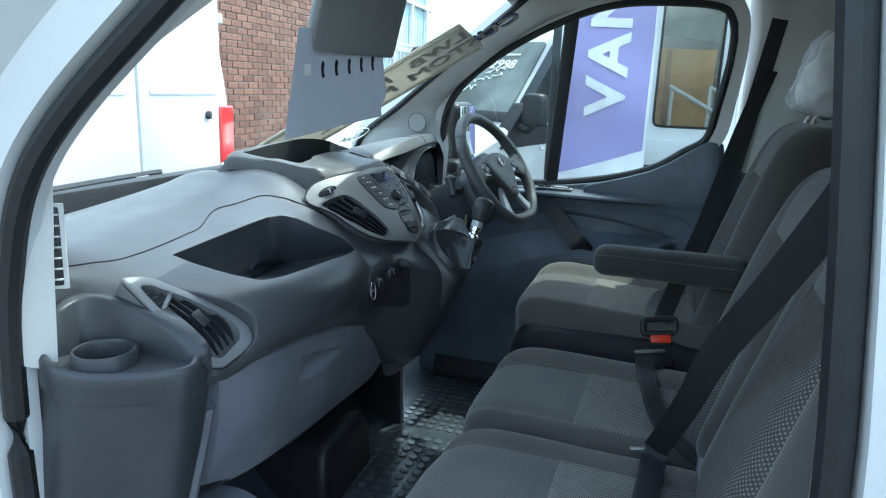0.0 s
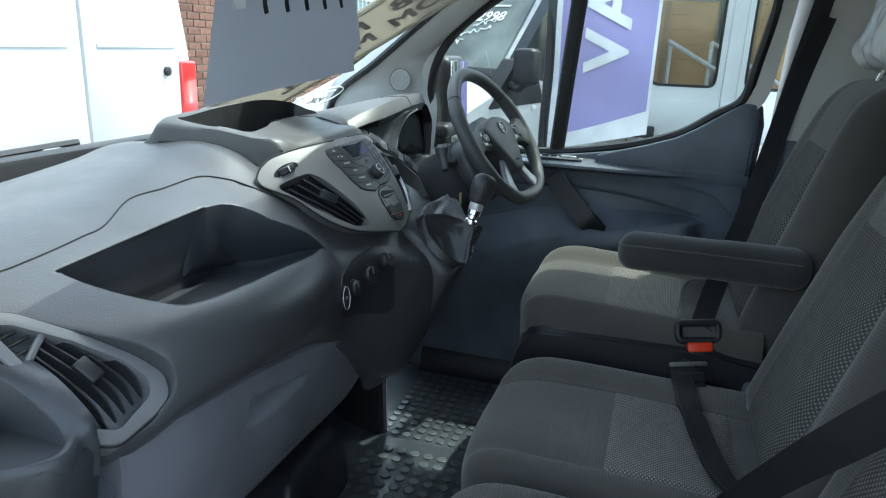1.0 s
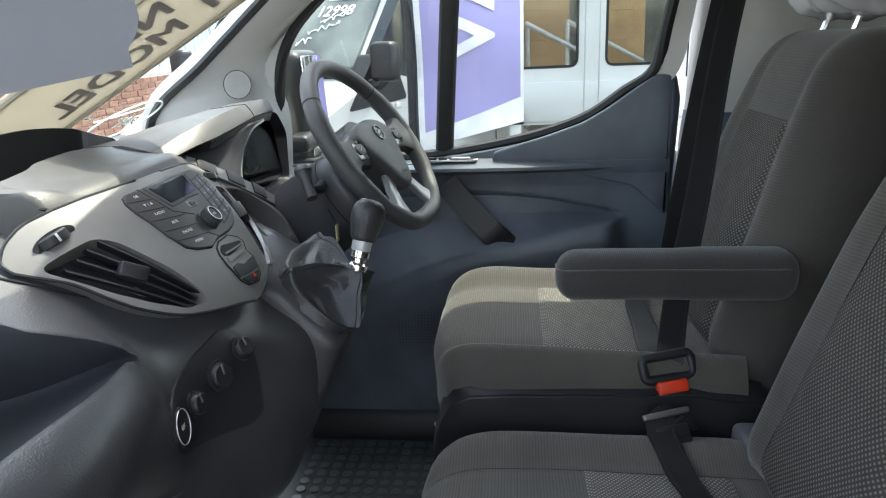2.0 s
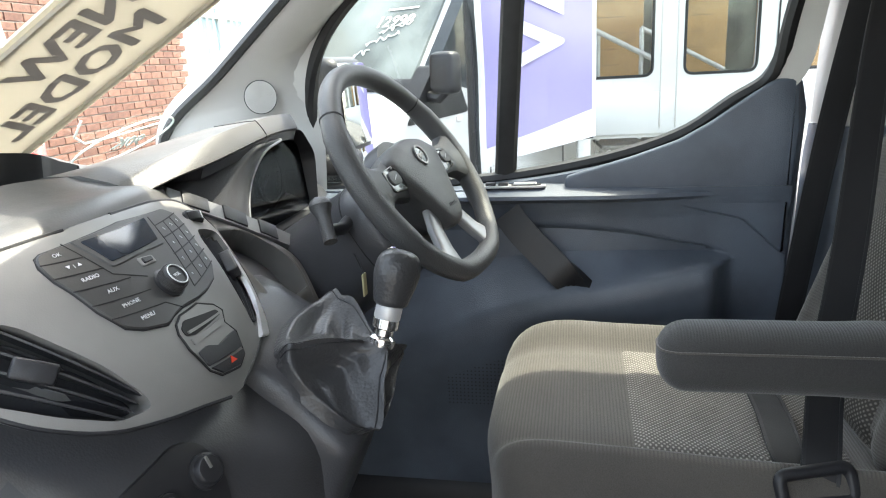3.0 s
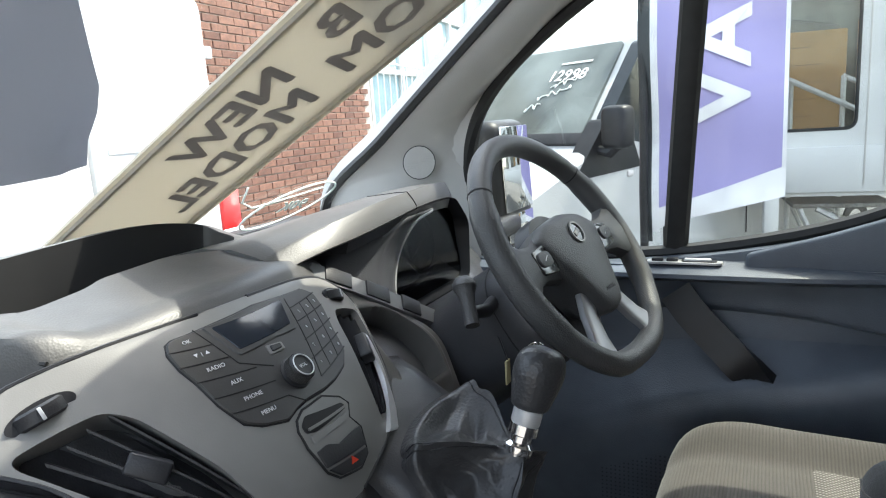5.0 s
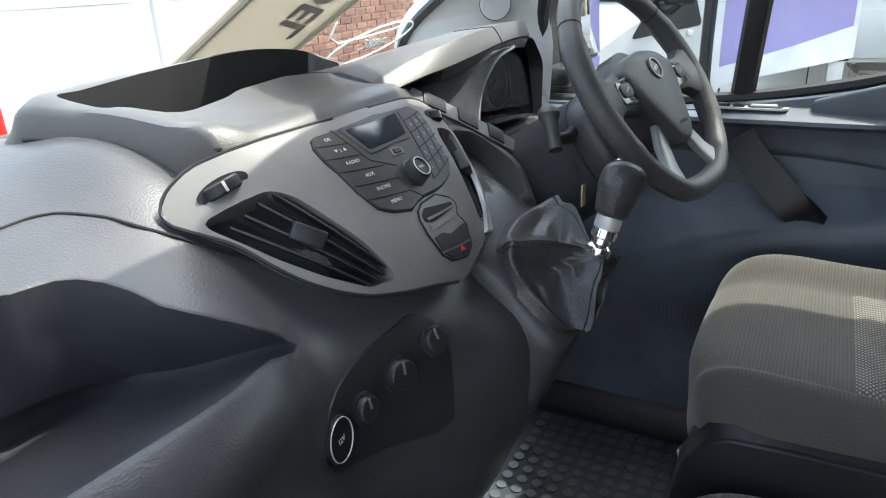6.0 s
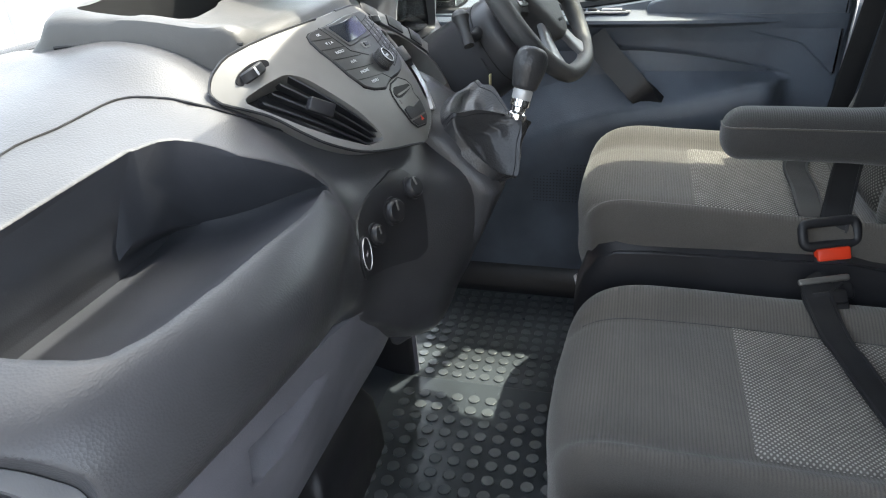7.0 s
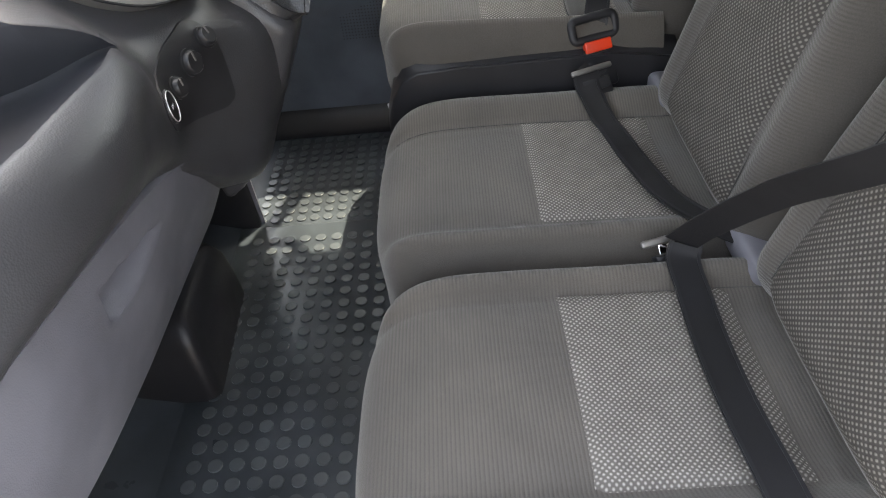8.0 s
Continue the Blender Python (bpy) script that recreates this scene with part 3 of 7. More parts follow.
for i in range(16):
    for j in range(16):
        bmesh.ops.create_circle(grid, cap_ends=True, segments=6, radius=0.0020, matrix=pose(0.786, 0.29 + i * 0.009, 0.86 + j * 0.009, 0, 90, 0))
part("speaker_grille", grid, simple("grille_shade", (0.045, 0.05, 0.06), 0.6), door, "", False)
ring = catmull([(0.78, 1.35), (0.38, 1.358), (0.113, 1.394), (-0.07, 1.446), (-0.18, 1.515), (-0.255, 1.570), (-0.288, 1.70), (-0.318, 1.86), (-0.315, 1.98), (-0.25, 2.035), (0.0, 2.045), (0.16, 2.02), (0.307, 1.964), (0.433, 1.90), (0.559, 1.818), (0.655, 1.735), (0.712, 1.655), (0.735, 1.56), (0.74, 1.42)], 5, True)
ring = [(p.x, p.y) for p in [Vector((a[0], a[1], 0)) for a in ring]]


def lean(y, z, x=0.90):
    """The window leans inwards above the sill."""
    k = 1 - 0.07 * max(0.0, z - 1.38) / 0.5
    return Vector((x - 1.45 * (1 - k), 0.13 + (y - 0.13) * k, 1.66 + (z - 1.66) * k))


part("window_seal", tube([lean(y, z, 0.895) for y, z in ring], 0.016, 8, True), RUBBER, door)
frame_out = []
for y, z in ring:
    d = Vector((y - 0.2, z - 1.6))
    d.normalize()
    frame_out.append((y + 0.055 * d.x, z + 0.055 * d.y))
secs = [[lean(*p, 0.885) for p in ring], [lean(*p, 0.872) for p in frame_out], [lean(*p, 0.92) for p in frame_out], [lean(*p, 0.92) for p in ring]]
secs.append(secs[0])
b = loft(secs, True, False)
bmesh.ops.remove_doubles(b, verts=b.verts, dist=1e-5)
part("window_frame", b, PILLAR, door)
part("window_pane", loft([[lean(*p, 0.905) for p in ring], [lean(*p, 0.909) for p in ring]]), GLASS, door, "", False)
part("divider_bar", tube([lean(0.293, 1.36, 0.897), lean(0.276, 1.62, 0.897), lean(0.249, 1.99, 0.897)], 0.024, 8, flat=0.5, up=(1, 0, 0)), RUBBER, door)
outer = prism([(0.80, 1.35), (-0.33, 1.36), (-0.33, 0.5), (0.80, 0.5)], 0.93, 0.98, "x", 0.01)
part("outer_skin", outer, WHITE, door)
roofside = loft([[Vector((0.78, y, 2.03)), Vector((0.84, y, 2.025)), Vector((0.86, y, 2.12)), Vector((0.74, y, 2.12))] for y in (-1.0, 0.35)])
tagged(part("wall_driver_side", join(roofside, rbox(0.08, 0.58, 1.68, 0.01, 1, (0.95, -0.66, 1.28))), WHITE), "white painted body side behind the driver's door", "body side", kind="structure")


# ---- dashboard ----
dash = thing("dashboard", "dark grey grained plastic dashboard with open tray and raised centre", "dashboard", (MID, 0.9, 0.9))
STX = [-0.95, -0.89, -0.82, -0.70, -0.50, -0.32, -0.22, -0.10, 0.0, 0.10, 0.20, 0.33, 0.50, 0.70, 0.86]
# windscreen foot, top middle, pad edge, lip, nose, lower edge, underside, back: y and z of each
STY = [
    (1.00, 1.395, 0.90, 1.40, 0.84, 1.392, 0.80, 1.375, 0.78, 1.30, 0.78, 1.20, 0.80, 1.16, 1.0, 1.15),
    (1.02, 1.40, 0.88, 1.41, 0.82, 1.395, 0.768, 1.378, 0.748, 1.30, 0.748, 1.20, 0.77, 1.16, 1.02, 1.15),
    (1.03, 1.40, 0.87, 1.42, 0.745, 1.40, 0.625, 1.345, 0.560, 1.275, 0.555, 1.215, 0.62, 1.19, 1.03, 1.15),
    (1.05, 1.40, 0.88, 1.43, 0.735, 1.405, 0.535, 1.352, 0.492, 1.285, 0.510, 1.232, 0.60, 1.20, 1.05, 1.15),
    (1.08, 1.405, 0.90, 1.44, 0.745, 1.425, 0.505, 1.345, 0.460, 1.275, 0.505, 1.212, 0.60, 1.185, 1.08, 1.13),
    (1.10, 1.41, 0.90, 1.468, 0.745, 1.444, 0.522, 1.335, 0.492, 1.25, 0.516, 1.172, 0.60, 1.145, 1.10, 1.10),
    (1.11, 1.42, 0.90, 1.484, 0.745, 1.470, 0.575, 1.325, 0.518, 1.24, 0.518, 1.125, 0.58, 1.08, 1.11, 1.08),
    (1.12, 1.41, 0.93, 1.43, 0.64, 1.375, 0.515, 1.285, 0.484, 1.22, 0.49, 1.06, 0.56, 0.98, 1.12, 1.00),
    (1.12, 1.41, 0.93, 1.43, 0.63, 1.37, 0.495, 1.275, 0.432, 1.20, 0.46, 1.03, 0.56, 0.93, 1.12, 0.95),
    (1.12, 1.41, 0.93, 1.43, 0.63, 1.37, 0.49, 1.275, 0.418, 1.18, 0.46, 1.03, 0.58, 0.95, 1.12, 0.97),
    (1.11, 1.41, 0.93, 1.43, 0.65, 1.39, 0.53, 1.30, 0.47, 1.20, 0.52, 1.08, 0.62, 1.00, 1.11, 1.02),
    (1.10, 1.41, 0.92, 1.46, 0.70, 1.39, 0.60, 1.325, 0.57, 1.24, 0.62, 1.10, 0.70, 1.04, 1.10, 1.05),
    (1.08, 1.41, 0.90, 1.46, 0.74, 1.335, 0.645, 1.285, 0.60, 1.24, 0.64, 1.08, 0.72, 1.02, 1.08, 1.05),
    (1.05, 1.41, 0.88, 1.46, 0.74, 1.40, 0.66, 1.34, 0.62, 1.26, 0.66, 1.10, 0.74, 1.05, 1.05, 1.08),
    (1.00, 1.40, 0.86, 1.44, 0.76, 1.40, 0.70, 1.34, 0.68, 1.26, 0.70, 1.12, 0.76, 1.08, 1.00, 1.10),
]
secs = []
for x in np.linspace(-0.93, 0.855, 75):
    v = between(STX, STY, x)
    ctl = [(x, v[2 * i], v[2 * i + 1]) for i in range(8)]
    secs.append(catmull(ctl, 6, True))
def tray_floor(x, y):
    """Floor of the open tray: sloping down from its slanting front lip to the back wall."""
    front, top, fall = between([-0.72, -0.66, -0.60, -0.42, -0.33, -0.243], [[0.550, 1.340, 0.064], [0.535, 1.343, 0.066], [0.524, 1.343, 0.066], [0.516, 1.338, 0.060], [0.526, 1.322, 0.036], [0.548, 1.308, 0.004]], x)
    d = y - front
    return top - 2.5 * d if d < 0 else top - fall * step(-0.03, 0.12, d)


cut_secs = []
for y in (0.500, 0.512, 0.520, 0.528, 0.536, 0.544, 0.552, 0.560, 0.575, 0.59, 0.61, 0.635, 0.655, 0.670, 0.680, 0.687, 0.689, 0.700, 0.710, 0.716):
    cap = 1.60 if y < 0.688 else between([0.688, 0.70, 0.717], [[1.42], [1.380], [1.31]], y)[0]
    xl = between([0.50, 0.537, 0.60, 0.68, 0.72], [[-0.660], [-0.680], [-0.706], [-0.716], [-0.700]], y)[0]
    xf = between([0.50, 0.525, 0.548, 0.60, 0.70, 0.72], [[-0.420], [-0.320], [-0.243], [-0.276], [-0.334], [-0.352]], y)[0]
    xr = between([0.50, 0.525, 0.546, 0.558, 0.605, 0.64, 0.665, 0.68, 0.688, 0.72], [[-0.415], [-0.315], [-0.240], [-0.300], [-0.336], [-0.346], [-0.361], [-0.380], [-0.415], [-0.45]], y)[0]
    zl, zf = tray_floor(xl, y), tray_floor(xf, y)
    row = [(xl - 0.004, 1.60), (xl, max(1.40, zl + 0.045)), (xl + 0.004, tray_floor(xl, y) + 0.03), (xl + 0.012, tray_floor(xl + 0.012, y) + 0.010)]
    for i in range(13):
        x = xl + 0.035 + (xf - 0.012 - xl - 0.035) * i / 12
        row.append((x, tray_floor(x, y)))
    row += [(xf - 0.003, zf + 0.006), (xf * 0.35 + xr * 0.65, max(1.345, zf + 0.016)), (xr, max(1.385, zf + 0.03)), (xr + 0.002, 1.60)]
    press = (cap - 1.29) / 0.31
    cut_secs.append([Vector((x, y, z if z < 1.29 else 1.29 + (z - 1.29) * press)) for x, z in row])
tray_cut = loft(cut_secs)
vc = axes((-0.8215, 0.606, 1.330), (0.167, -0.729, -0.664), (0.964, -0.016, 0.26))
va = rounded([(-0.096, -0.030), (-0.090, -0.012), (-0.070, 0.014), (0.0, 0.050), (0.060, 0.073), (0.100, 0.080), (0.125, 0.062), (0.128, 0.030), (0.122, -0.025), (0.093, -0.047), (0.007, -0.036)], 0.012, 5)
tray_tree = BVHTree.FromBMesh(tray_cut)
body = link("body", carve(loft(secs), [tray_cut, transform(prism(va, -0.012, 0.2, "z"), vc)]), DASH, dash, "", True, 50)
# tray walls and low floor take a darker plastic, shade put into colour
body.data.materials.append(plastic("tray_shaded_plastic", (0.042, 0.044, 0.052), 0.46, 0.05, 600))
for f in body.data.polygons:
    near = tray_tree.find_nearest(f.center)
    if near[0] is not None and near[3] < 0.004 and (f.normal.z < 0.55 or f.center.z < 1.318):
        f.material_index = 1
# seam between the top pad and the middle of the dash
seam = [(x, between(STX, STY, x)[4], between(STX, STY, x)[5] + 0.001) for x in np.linspace(-0.90, -0.58, 8)]
seam += [(-0.488, 0.777, 1.433), (-0.420, 0.769, 1.439), (-0.379, 0.766, 1.442), (-0.346, 0.762, 1.445), (-0.327, 0.754, 1.446), (-0.314, 0.741, 1.444), (-0.297, 0.716, 1.438), (-0.284, 0.689, 1.427), (-0.256, 0.655, 1.407), (-0.208, 0.623, 1.373)]
body_tree = BVHTree.FromPolygons([v.co for v in body.data.vertices], [list(f.vertices) for f in body.data.polygons])
seam = [body_tree.find_nearest(p) for p in catmull([Vector(p) for p in seam], 4)]
part("pad_seam", tube([p[0] + p[1] * 0.0004 for p in seam], 0.0016, 6), BLACK, dash)

def rounded3(pts, r, z, n=5):
    return [Vector((x, y, z)) for x, y in rounded(pts, r, n)]


# glovebox
GX = [-0.80, -0.70, -0.50, -0.30, -0.16, -0.09, -0.055]
GV = [(0.540, 1.230, 0.580, 0.99), (0.528, 1.224, 0.572, 0.955), (0.518, 1.204, 0.574, 0.93), (0.520, 1.158, 0.582, 0.915), (0.520, 1.105, 0.588, 0.905), (0.528, 1.078, 0.585, 0.91), (0.545, 1.04, 0.58, 0.93)]


def lid_point(x, s, off=0.0):
    y0, zt, yb, zb = between(GX, GV, x)
    z = zt + (zb - zt) * s
    y = y0 + (yb - y0) * s - 0.012 * math.sin(math.pi * s)
    u = (x + 0.555) / 0.205
    if 0 < u < 1:
        ztop, zlow = 1.165 - 0.048 * u, 1.112 - 0.018 * math.sin(math.pi * min(1, u * 0.9)) + 0.01 * u
        y += 0.026 * step(0, 0.06, u) * (1 - step(0.80, 1.0, u)) * step(zlow - 0.004, zlow + 0.012 + 0.03 * u, z) * (1 - step(ztop - 0.008, ztop, z))
    y += 0.018 * (step(0.93, 1.0, s) + 1 - step(0.0, 0.05, s))
    return Vector((x, y + off, z))


secs = []
for x in np.linspace(-0.80, -0.055, 90):
    ss = np.linspace(0, 1, 46)
    secs.append([lid_point(x, s) for s in ss] + [lid_point(x, 1.0, 0.12), lid_point(x, 0.0, 0.12)])
part("glovebox_lid", loft(secs), GLOVE, dash, "lighter blue-grey glovebox lid", True, 50)
low = loft([catmull([(x, 0.60, zb + 0.03), (x, 0.62, zb - 0.01), (x, 0.72, zb - 0.06), (x, 1.0, zb - 0.05), (x, 1.0, zb + 0.04)], 4, True) for x, zb in ((-0.85, 0.98), (-0.5, 0.92), (-0.1, 0.91))])
part("lower_tray", low, BLACK, dash)

# end of the dash beside the door: cup holder, side vent, bin
PODGREY = plastic("pod_plastic", (0.036, 0.037, 0.042), 0.40, 0.12, 420)
pod_line = [(-0.958, 0.76), (-0.975, 0.72), (-0.997, 0.672), (-0.998, 0.641), (-0.982, 0.604), (-0.955, 0.553), (-0.924, 0.508), (-0.882, 0.503), (-0.845, 0.515)]
cup_c = Vector((-0.933, 0.648, 1.281))
pod = loft([rounded3([(-1.0 + (x + 1.0) * q, y + d) for x, y in pod_line] + [(-1.0 + 0.20 * q, 0.62 + d), (-1.0 + 0.20 * q, 0.82), (-0.95, 0.82)], 0.016, z)
            for z, d, q in ((0.60, 0.10, 0.42), (0.85, 0.06, 0.62), (1.05, 0.030, 0.82), (1.14, 0.016, 0.93), (1.20, 0.008, 0.98), (1.262, 0.0, 1.0), (1.274, 0.004, 0.995))])
cup_hole = lathe([(0.001, -0.085), (0.037, -0.085), (0.0405, 0.05), (0.001, 0.05)], 32, Matrix.Translation(cup_c))
link("end_pod", carve(pod, [cup_hole]), PODGREY, dash, "", True, 40)
ring = part("cup_ring", lathe([(0.0400, -0.020), (0.0490, -0.020), (0.0485, 0.014), (0.0460, 0.0185), (0.0425, 0.0185), (0.0400, 0.013)], 40, Matrix.Translation(cup_c), True), PODGREY, dash, "grey cup holder ring")
part("cup_well", lathe([(0.001, -0.082), (0.038, -0.082), (0.038, -0.078), (0.001, -0.078)], 28, Matrix.Translation(cup_c)), BLACK, ring, "dark well")
crest = catmull([(-0.968, 0.735, 1.296), (-0.958, 0.742, 1.325), (-0.935, 0.735, 1.350), (-0.896, 0.730, 1.361), (-0.876, 0.698, 1.360), (-0.870, 0.640, 1.348), (-0.870, 0.590, 1.330), (-0.874, 0.545, 1.306), (-0.882, 0.522, 1.290), (-0.905, 0.516, 1.284), (-0.935, 0.536, 1.283), (-0.962, 0.576, 1.283), (-0.984, 0.620, 1.284), (-0.991, 0.655, 1.285), (-0.986, 0.695, 1.288)], 4, True)
heart = sum(crest, Vector()) / len(crest)
bowl = []
for p in crest:
    out = Vector((p.x - heart.x, p.y - heart.y, 0)).normalized()
    broad = 0.004 + 0.028 * step(-0.2, 0.5, out.x) * step(1.288, 1.305, p.z)
    hub_ = Vector((p.x - cup_c.x, p.y - cup_c.y, 0)).normalized()
    foot = Vector((p.x, p.y, 1.2765)) - out * (0.010 + 0.04 * (p.z - 1.284))
    lap = Vector((cup_c.x + 0.0475 * hub_.x, cup_c.y + 0.0475 * hub_.y, 1.2765))
    bowl.append([Vector((p.x, p.y, 1.235)) + out * (broad + 0.004), Vector((p.x, p.y, 1.262)) + out * (broad + 0.006), p + out * (broad + 0.006) - Vector((0, 0, 0.008)), p + out * (broad + 0.002) - Vector((0, 0, 0.001)), p + out * broad * 0.5 + Vector((0, 0, 0.001)), p - out * 0.003 - Vector((0, 0, 0.001)), p - out * 0.006 - Vector((0, 0, 0.005)), foot.lerp(p, 0.12), foot, foot.lerp(lap, 0.12), lap, lap - Vector((0, 0, 0.03))])
bowl.append(bowl[0])
b = loft(bowl, False, False)
bmesh.ops.remove_doubles(b, verts=b.verts, dist=1e-5)
part("pod_rim", b, PODGREY, dash, "raised rim and bowl round the cup holder", True, 60)
part("bin_crease", tube([(-0.925, 0.615, 1.215), (-0.905, 0.572, 1.214), (-0.893, 0.545, 1.208)], 0.0018, 5), BLACK, dash)
part("bin_strip", tube(catmull([(-0.822, 0.555, 1.175), (-0.842, 0.575, 1.04), (-0.872, 0.610, 0.85), (-0.905, 0.65, 0.62)], 4), 0.030, 10, flat=0.6), GLOVE, dash)
part("door_bin", loft([catmull([(-0.80, 0.52, z), (-0.72, 0.53 + 0.02 * k, z), (-0.68, 0.60, z), (-0.72, 0.70, z), (-0.80, 0.70, z)], 4, True) for k, z in ((0, 0.66), (0, 0.82), (-1, 0.92))]), GLOVE, dash)

GROOVE = simple("groove_black", (0.008, 0.008, 0.009), 0.7)
HEATBLACK = plastic("heater_black", (0.026, 0.026, 0.029), 0.36, 0.03, 500)
VENTGREY = plastic("vent_frame_plastic", (0.15, 0.15, 0.155), 0.38, 0.08, 600)
# side air vent, set in a pale frame
vb = rounded([(-0.070, -0.017), (-0.060, 0.0), (0.0, 0.034), (0.055, 0.056), (0.090, 0.060), (0.107, 0.045), (0.110, -0.012), (0.085, -0.032), (0.010, -0.025)], 0.009, 5)
fr = link("side_vent", carve(prism(va, -0.03, 0.010, "z", 0.004), [prism(vb, -0.028, 0.05, "z")]), VENTGREY, dash, "grey frame round black vent slats", True, 40)
fr.data.transform(vc)
part("frame_gap", transform(tube([(x, y, 0.004) for x, y in va], 0.0022, 6, True), vc), BLACK, fr)
for k in range(6):
    y = -0.018 + 0.0135 * k
    path = catmull([(-0.012 - 0.004 * k, y * 0.75, 0.0), (0.030, y * 1.0 + 0.002, 0.003), (0.070, y * 1.12, 0.001), (0.100, y * 1.08 - 0.006, -0.010)], 5)
    part("slat", transform(loft([[p + Vector(o) for o in ((0, 0.0012, 0.001), (0, -0.0012, 0.001), (0, -0.0042, -0.016), (0, -0.0018, -0.016))] for p in path]), vc), BLACK, fr)
for k in range(3):
    x = -0.054 + 0.013 * k
    part("slat", transform(tube([(x, -0.018, 0.0), (x + 0.004, 0.004 + 0.006 * k, 0.0)], 0.0022, 6), vc), BLACK, fr)
part("divider", transform(tube([(-0.008, -0.030, 0.003), (-0.030, 0.022, 0.003)], 0.0045, 8), vc), VENTGREY, fr)
part("vent_well", transform(prism(vb, -0.029, -0.024, "z"), vc), GROOVE, fr, "", False)
part("slider", transform(rbox(0.032, 0.020, 0.012, 0.003, 2, (0.036, 0.020, 0.006)), vc), BLACK, fr)


# centre console: a bowed panel with radio and vents
def bow(x, z):
    d = z - 1.31
    return 0.485 + 0.30 * d + 2.6 * d * d + (2.05 if x < -0.025 else 1.25) * (x + 0.025) ** 2


def on(x, z, off=0.0):
    """Point of the bowed panel, lifted off it."""
    e = 0.002
    a = Vector((x, bow(x, z), z))
    n = (Vector((x + e, bow(x + e, z), z)) - a).cross(Vector((x, bow(x, z + e), z + e)) - a).normalized()
    if n.y > 0:
        n.negate()
    return a + n * off


def refine(pts, size=0.012):
    out = []
    for i, p in enumerate(pts):
        q = pts[(i + 1) % len(pts)]
        k = max(1, int(math.hypot(q[0] - p[0], q[1] - p[1]) / size))
        out += [(p[0] + (q[0] - p[0]) * j / k, p[1] + (q[1] - p[1]) * j / k) for j in range(k)]
    return out


def plaque(pts, lo, hi, bevel=0.0, shrink=0.0):
    """A slab that follows the bowed panel, from an outline in x and z."""
    pts = refine(pts)
    c = (sum(p[0] for p in pts) / len(pts), sum(p[1] for p in pts) / len(pts))
    def ins(p, k):
        d = Vector((c[0] - p[0], c[1] - p[1]))
        l = d.length
        return (p[0] + d.x / l * k, p[1] + d.y / l * k) if l > k else p
    bm = bmesh.new()
    rings = [[bm.verts.new(on(*p, lo)) for p in pts], [bm.verts.new(on(*p, hi - bevel)) for p in pts]]
    if bevel:
        rings.append([bm.verts.new(on(*ins(p, bevel), hi)) for p in pts])
    for a, b in zip(rings, rings[1:]):
        for i in range(len(a)):
            j = (i + 1) % len(a)
            bm.faces.new((a[i], a[j], b[j], b[i]))
    bm.faces.new(list(reversed(rings[0])))
    last = rings[-1]
    flat = [ins(p, bevel) if bevel else p for p in pts]
    for k in (0.72, 0.44, 0.18):
        ring = [bm.verts.new(on(c[0] + (p[0] - c[0]) * k, c[1] + (p[1] - c[1]) * k, hi)) for p in flat]
        for i in range(len(ring)):
            j = (i + 1) % len(ring)
            bm.faces.new((last[i], last[j], ring[j], ring[i]))
        last = ring
    bm.faces.new(last)
    return bm


def mirror(pts):
    return [(-0.05 - x, z) for x, z in reversed(pts)]


LEFT = [(1.304, -0.035), (1.314, -0.075), (1.3208, -0.1152), (1.3306, -0.1575), (1.3519, -0.1945), (1.3727, -0.2145), (1.4012, -0.2343), (1.4150, -0.252), (1.425, -0.264), (1.44, -0.262), (1.46, -0.240), (1.475, -0.205), (1.487, -0.13), (1.490, -0.06)]
secs = []
for z in list(np.linspace(1.304, 1.44, 24)) + list(np.linspace(1.447, 1.490, 8)):
    l = between([p[0] for p in LEFT], [[p[1]] for p in LEFT], z)[0]
    xs = np.linspace(l, -0.05 - l, 33)
    secs.append([on(x, z) for x in xs] + [on(x, z, -0.05) for x in reversed(xs)])
LV = [(-0.2077, 1.4361), (-0.2408, 1.4250), (-0.2445, 1.4181), (-0.2323, 1.4051), (-0.2107, 1.3806), (-0.1841, 1.3577), (-0.1511, 1.3370), (-0.1218, 1.3366), (-0.1230, 1.3498), (-0.1350, 1.3815), (-0.1658, 1.4326), (-0.1817, 1.4415)]


def vent_cut(pts):
    b = bmesh.new()
    pts = refine(rounded(pts, 0.008, 4), 0.01)
    a = [b.verts.new(on(*p, 0.03)) for p in pts]
    c = [b.verts.new(on(*p, -0.045)) for p in pts]
    b.faces.new(a)
    b.faces.new(list(reversed(c)))
    for i in range(len(a)):
        j = (i + 1) % len(a)
        b.faces.new((a[i], c[i], c[j], a[j]))
    bmesh.ops.triangulate(b, faces=[f for f in b.faces if len(f.verts) > 4])
    return b


console = link("centre_panel", carve(loft(secs), [vent_cut(LV), vent_cut(mirror(LV))]), PANEL, dash, "smooth mid-grey panel with radio and two vents", True, 40)
part("panel_seam", tube([on(between([p[0] for p in LEFT], [[p[1]] for p in LEFT], z)[0], z, -0.001) for z in np.linspace(1.305, 1.49, 40)] , 0.0022, 6), BLACK, console)
part("panel_seam", tube([on(-0.05 - between([p[0] for p in LEFT], [[p[1]] for p in LEFT], z)[0], z, -0.001) for z in np.linspace(1.305, 1.49, 40)], 0.0022, 6), BLACK, console)


